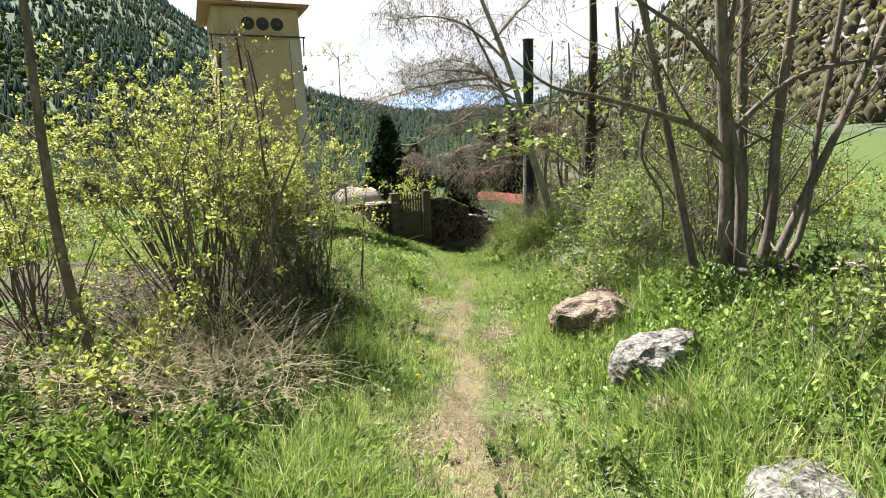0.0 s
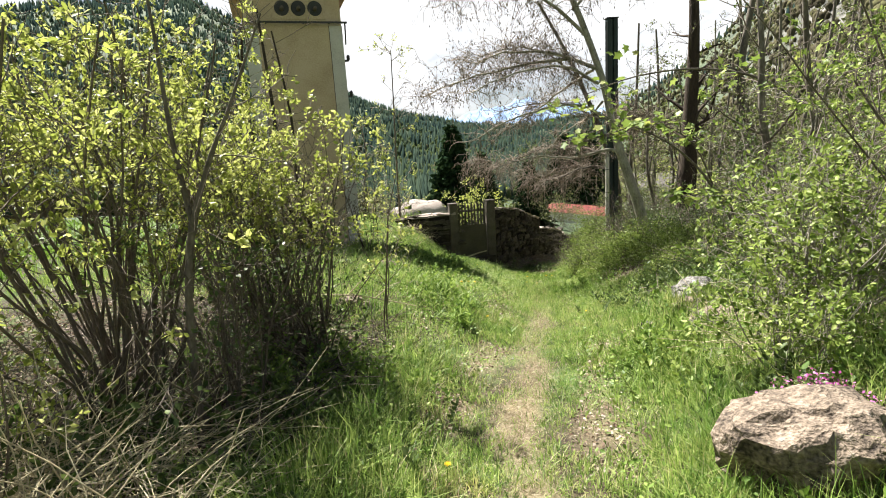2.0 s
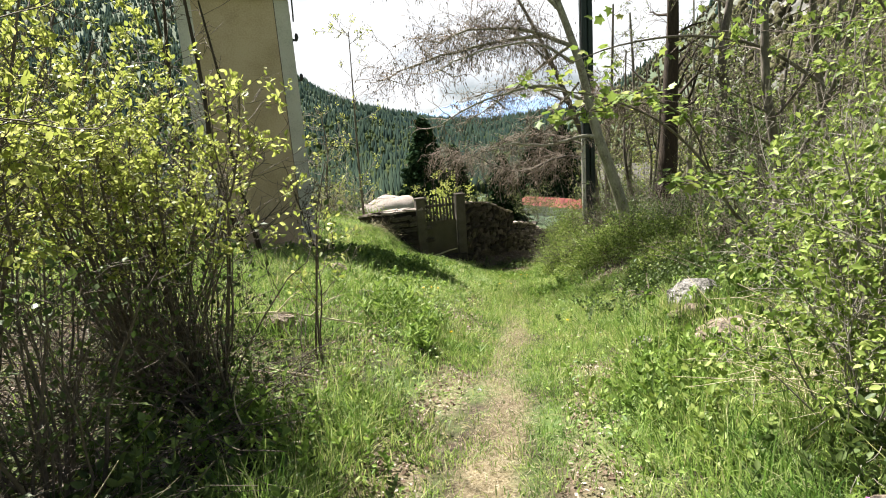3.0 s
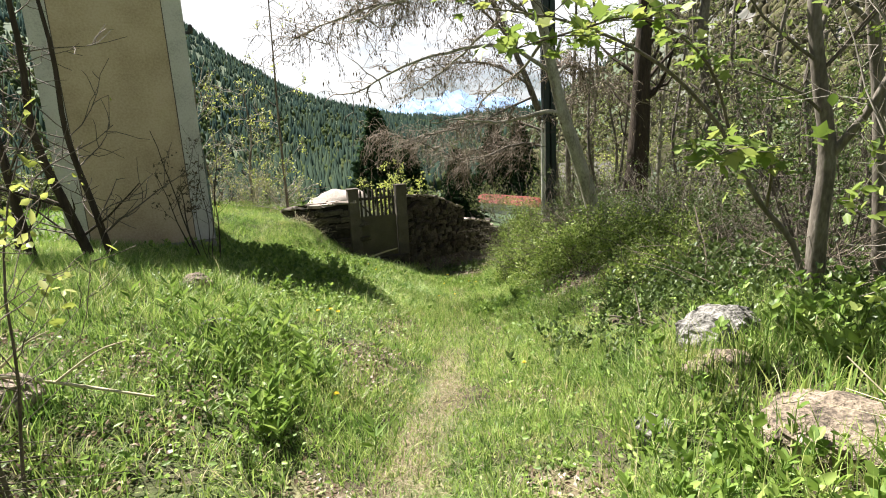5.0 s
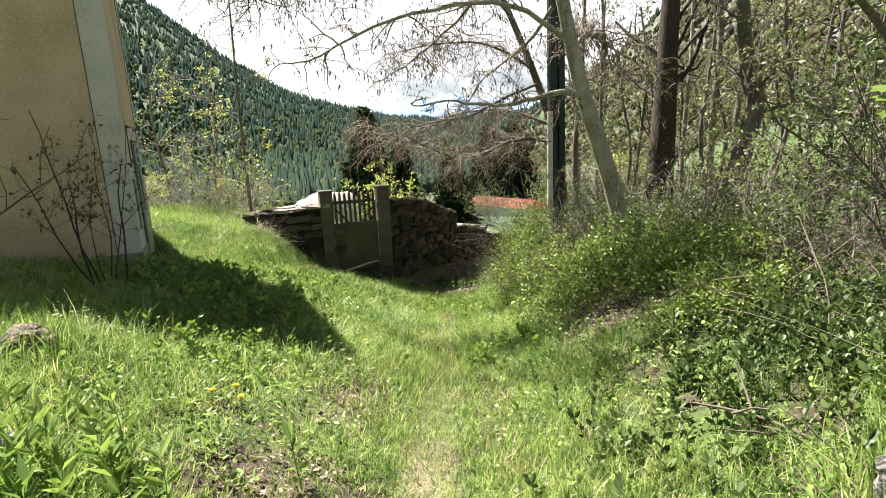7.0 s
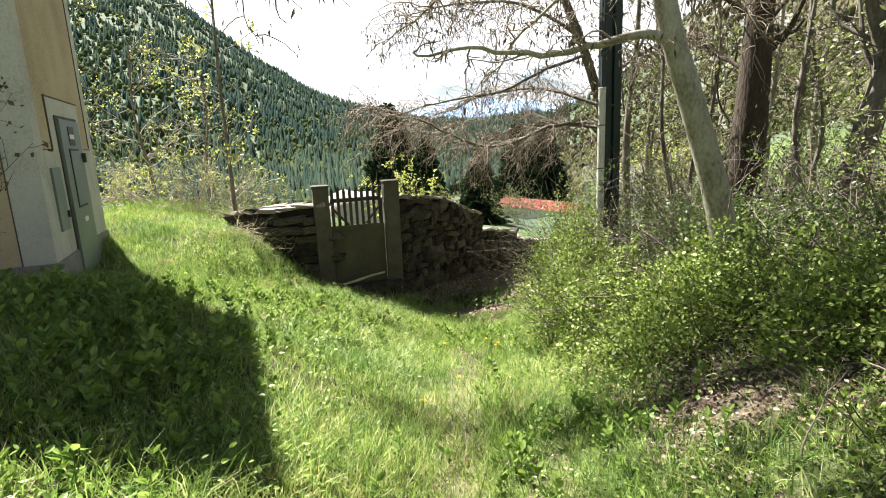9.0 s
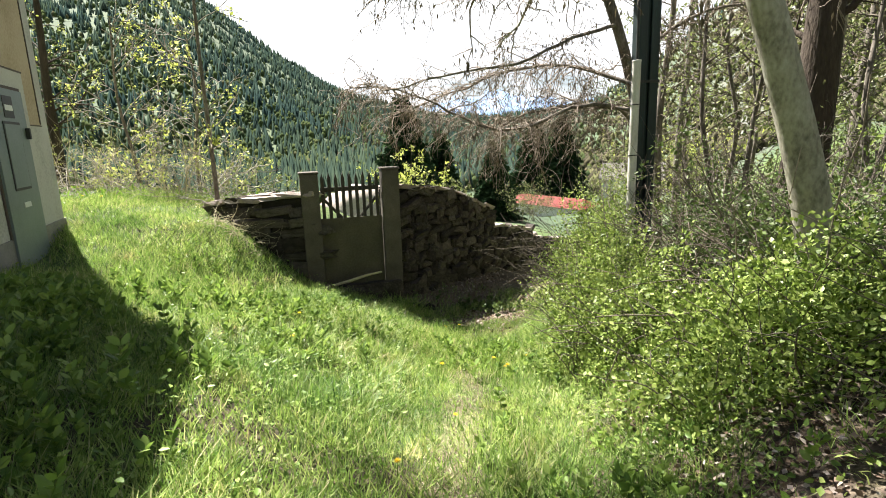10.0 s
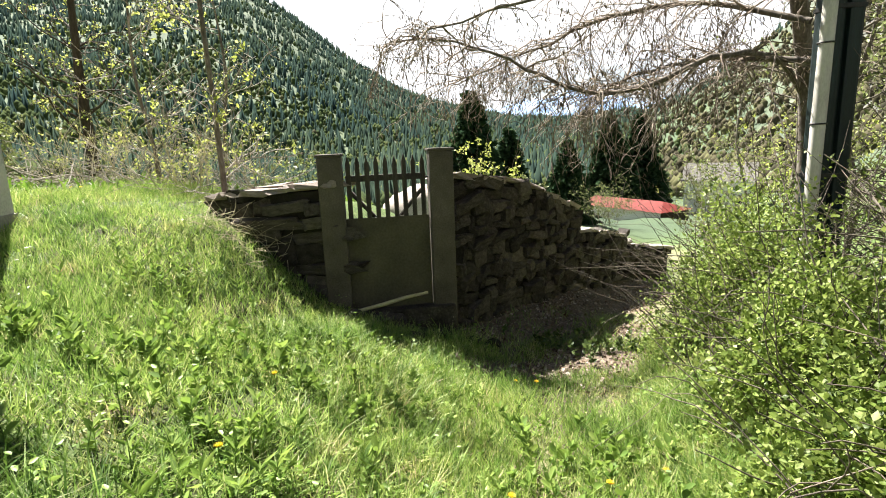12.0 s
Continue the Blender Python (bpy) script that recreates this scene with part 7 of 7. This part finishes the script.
def fallen_sticks():
    z = land1(-1.9, 8.7) + 0.12
    main = line((-3.0, 8.75, z + 0.10), (-2.5, 8.65, z + 0.06), (-1.9, 8.6, z + 0.06), (-1.15, 8.62, z - 0.10))
    twigs = []
    for a, b in (((-2.0, 8.6, z + 0.06), (-1.75, 8.75, z + 0.26)), ((-1.65, 8.6, z + 0.02), (-1.35, 8.78, z + 0.17)), ((-2.5, 8.65, z + 0.06), (-2.2, 8.4, z - 0.05)), ((-2.7, 8.7, z + 0.08), (-2.5, 8.95, z + 0.32))):
        twigs.append(line(a, (np.array(a) + np.array(b)) / 2 + np.array((0.03, 0, 0.05)), b))
    stick("bleached forked stick lying on the bank", main, (0.017, 0.007), twigs, M_DEADTWIG)
    z = land1(2.1, 10.6)
    main = line((1.95, 10.75, z + 0.12), (2.2, 10.5, z + 0.15), (2.45, 10.15, z + 0.10), (2.6, 9.8, z + 0.02))
    twigs = []
    for k in range(7):
        rng = np.random.default_rng(70 + k)
        twigs.append(wander((2.1 + 0.06 * k, 10.6 - 0.1 * k, z + 0.13), (rng.normal(), rng.normal(), 0.5), 0.35, 4, 0.2, -0.03, rng))
    stick("broken pale branch beside the boulder", main, (0.006, 0.015), twigs, M_TWIG)
    # dead branches tipped into the thicket's edge
    for k, (x, y, dx, dy, up, ln) in enumerate(((-1.2, 7.3, -1.0, -0.5, 0.16, 1.5), (-1.0, 6.6, -1.0, -0.2, 0.12, 1.2), (-1.5, 5.2, -0.8, -0.6, 0.3, 1.1), (-1.3, 7.6, -1.0, 0.1, 0.1, 1.3), (-1.6, 4.3, -0.6, -0.5, 0.25, 0.9))):
        rng = np.random.default_rng(90 + k)
        main = wander((x, y, land1(x, y) + 0.05), (dx, dy, up), ln, 8, 0.1, 0.0, rng)
        main[:, 2] = np.maximum(main[:, 2], land(main[:, 0], main[:, 1]) + 0.02)
        twigs = [wander(main[i], (main[i] - main[i - 1]) * 4 + rng.normal(size=3) * 0.5, rng.uniform(0.2, 0.5), 5, 0.2, 0.0, rng) for i in (2, 3, 4, 5, 6, 7)]
        stick("dead branch lying at the thicket's edge", main, (0.012, 0.005), twigs, M_DEADTWIG if k % 2 else M_TWIG)


fallen_sticks()


def dandelion(k, x, y, h):
    t = thing("dandelion", "yellow dandelion flower in the grass", "flower", None, "dandelions")
    z = land1(x, y)
    t.location = (x, y, z)
    part("stem", Tubes().add([(0, 0, 0), (0.01, 0, h * 0.6), (0.015, 0.005, h)], [0.003] * 3, 5).mesh("stem", M_WEED), None, t)
    n = 34
    a = np.arange(n) * 2.4
    al = np.stack([np.cos(a), np.sin(a), 0.25 + 0.9 * (np.arange(n) / n)], -1)
    part("flower_head", leaf_mesh("flower_head", np.tile((0.015, 0.005, h), (n, 1)), al, 0.024, M_DANDELION, "lance", 0.8, np.random.default_rng(k)), None, t)


for _k, (_x, _y) in enumerate(((-0.75, 11.0), (-0.62, 10.75), (-0.85, 10.9), (-0.35, 9.3), (0.3, 16.1), (-0.95, 15.6), (-0.80, 15.55), (0.9, 16.2), (0.92, 16.0), (0.8, 16.35), (1.15, 16.7), (1.05, 10.2), (0.25, 13.9),
                               (-1.25, 16.6), (0.15, 18.4), (0.35, 18.2), (-0.35, 5.2), (-0.3, 4.3), (-6.2, 20.0), (-7.4, 20.3), (-5.4, 19.4), (0.5, 14.9))):
    dandelion(_k, _x, _y, 0.13 + 0.05 * math.sin(_k * 1.7))


def pink_cushion():
    rng = np.random.default_rng(3)
    x, y = 1.62, 5.26
    n = 420
    px, py = x + rng.normal(0, 0.14, n), y + rng.normal(0, 0.06, n)
    pz = land1(x, y) + 0.36 + rng.normal(0, 0.035, n) - 1.5 * (px - x) ** 2
    pos = np.stack([px, py, pz], -1)
    t = thing("flower_cushion", "pink flowering cushion plant on the tan boulder", "flowers")
    part("blossom", leaf_mesh("blossom", pos, rng.normal(size=(n, 3)), 0.02, M_PINK, "small", 0.6, rng), None, t)
    part("foliage", leaf_mesh("foliage", pos - np.array((0, 0, 0.02)), rng.normal(size=(n, 3)), 0.03, M_DARKLEAF, "small", 0.5, rng), None, t)


pink_cushion()
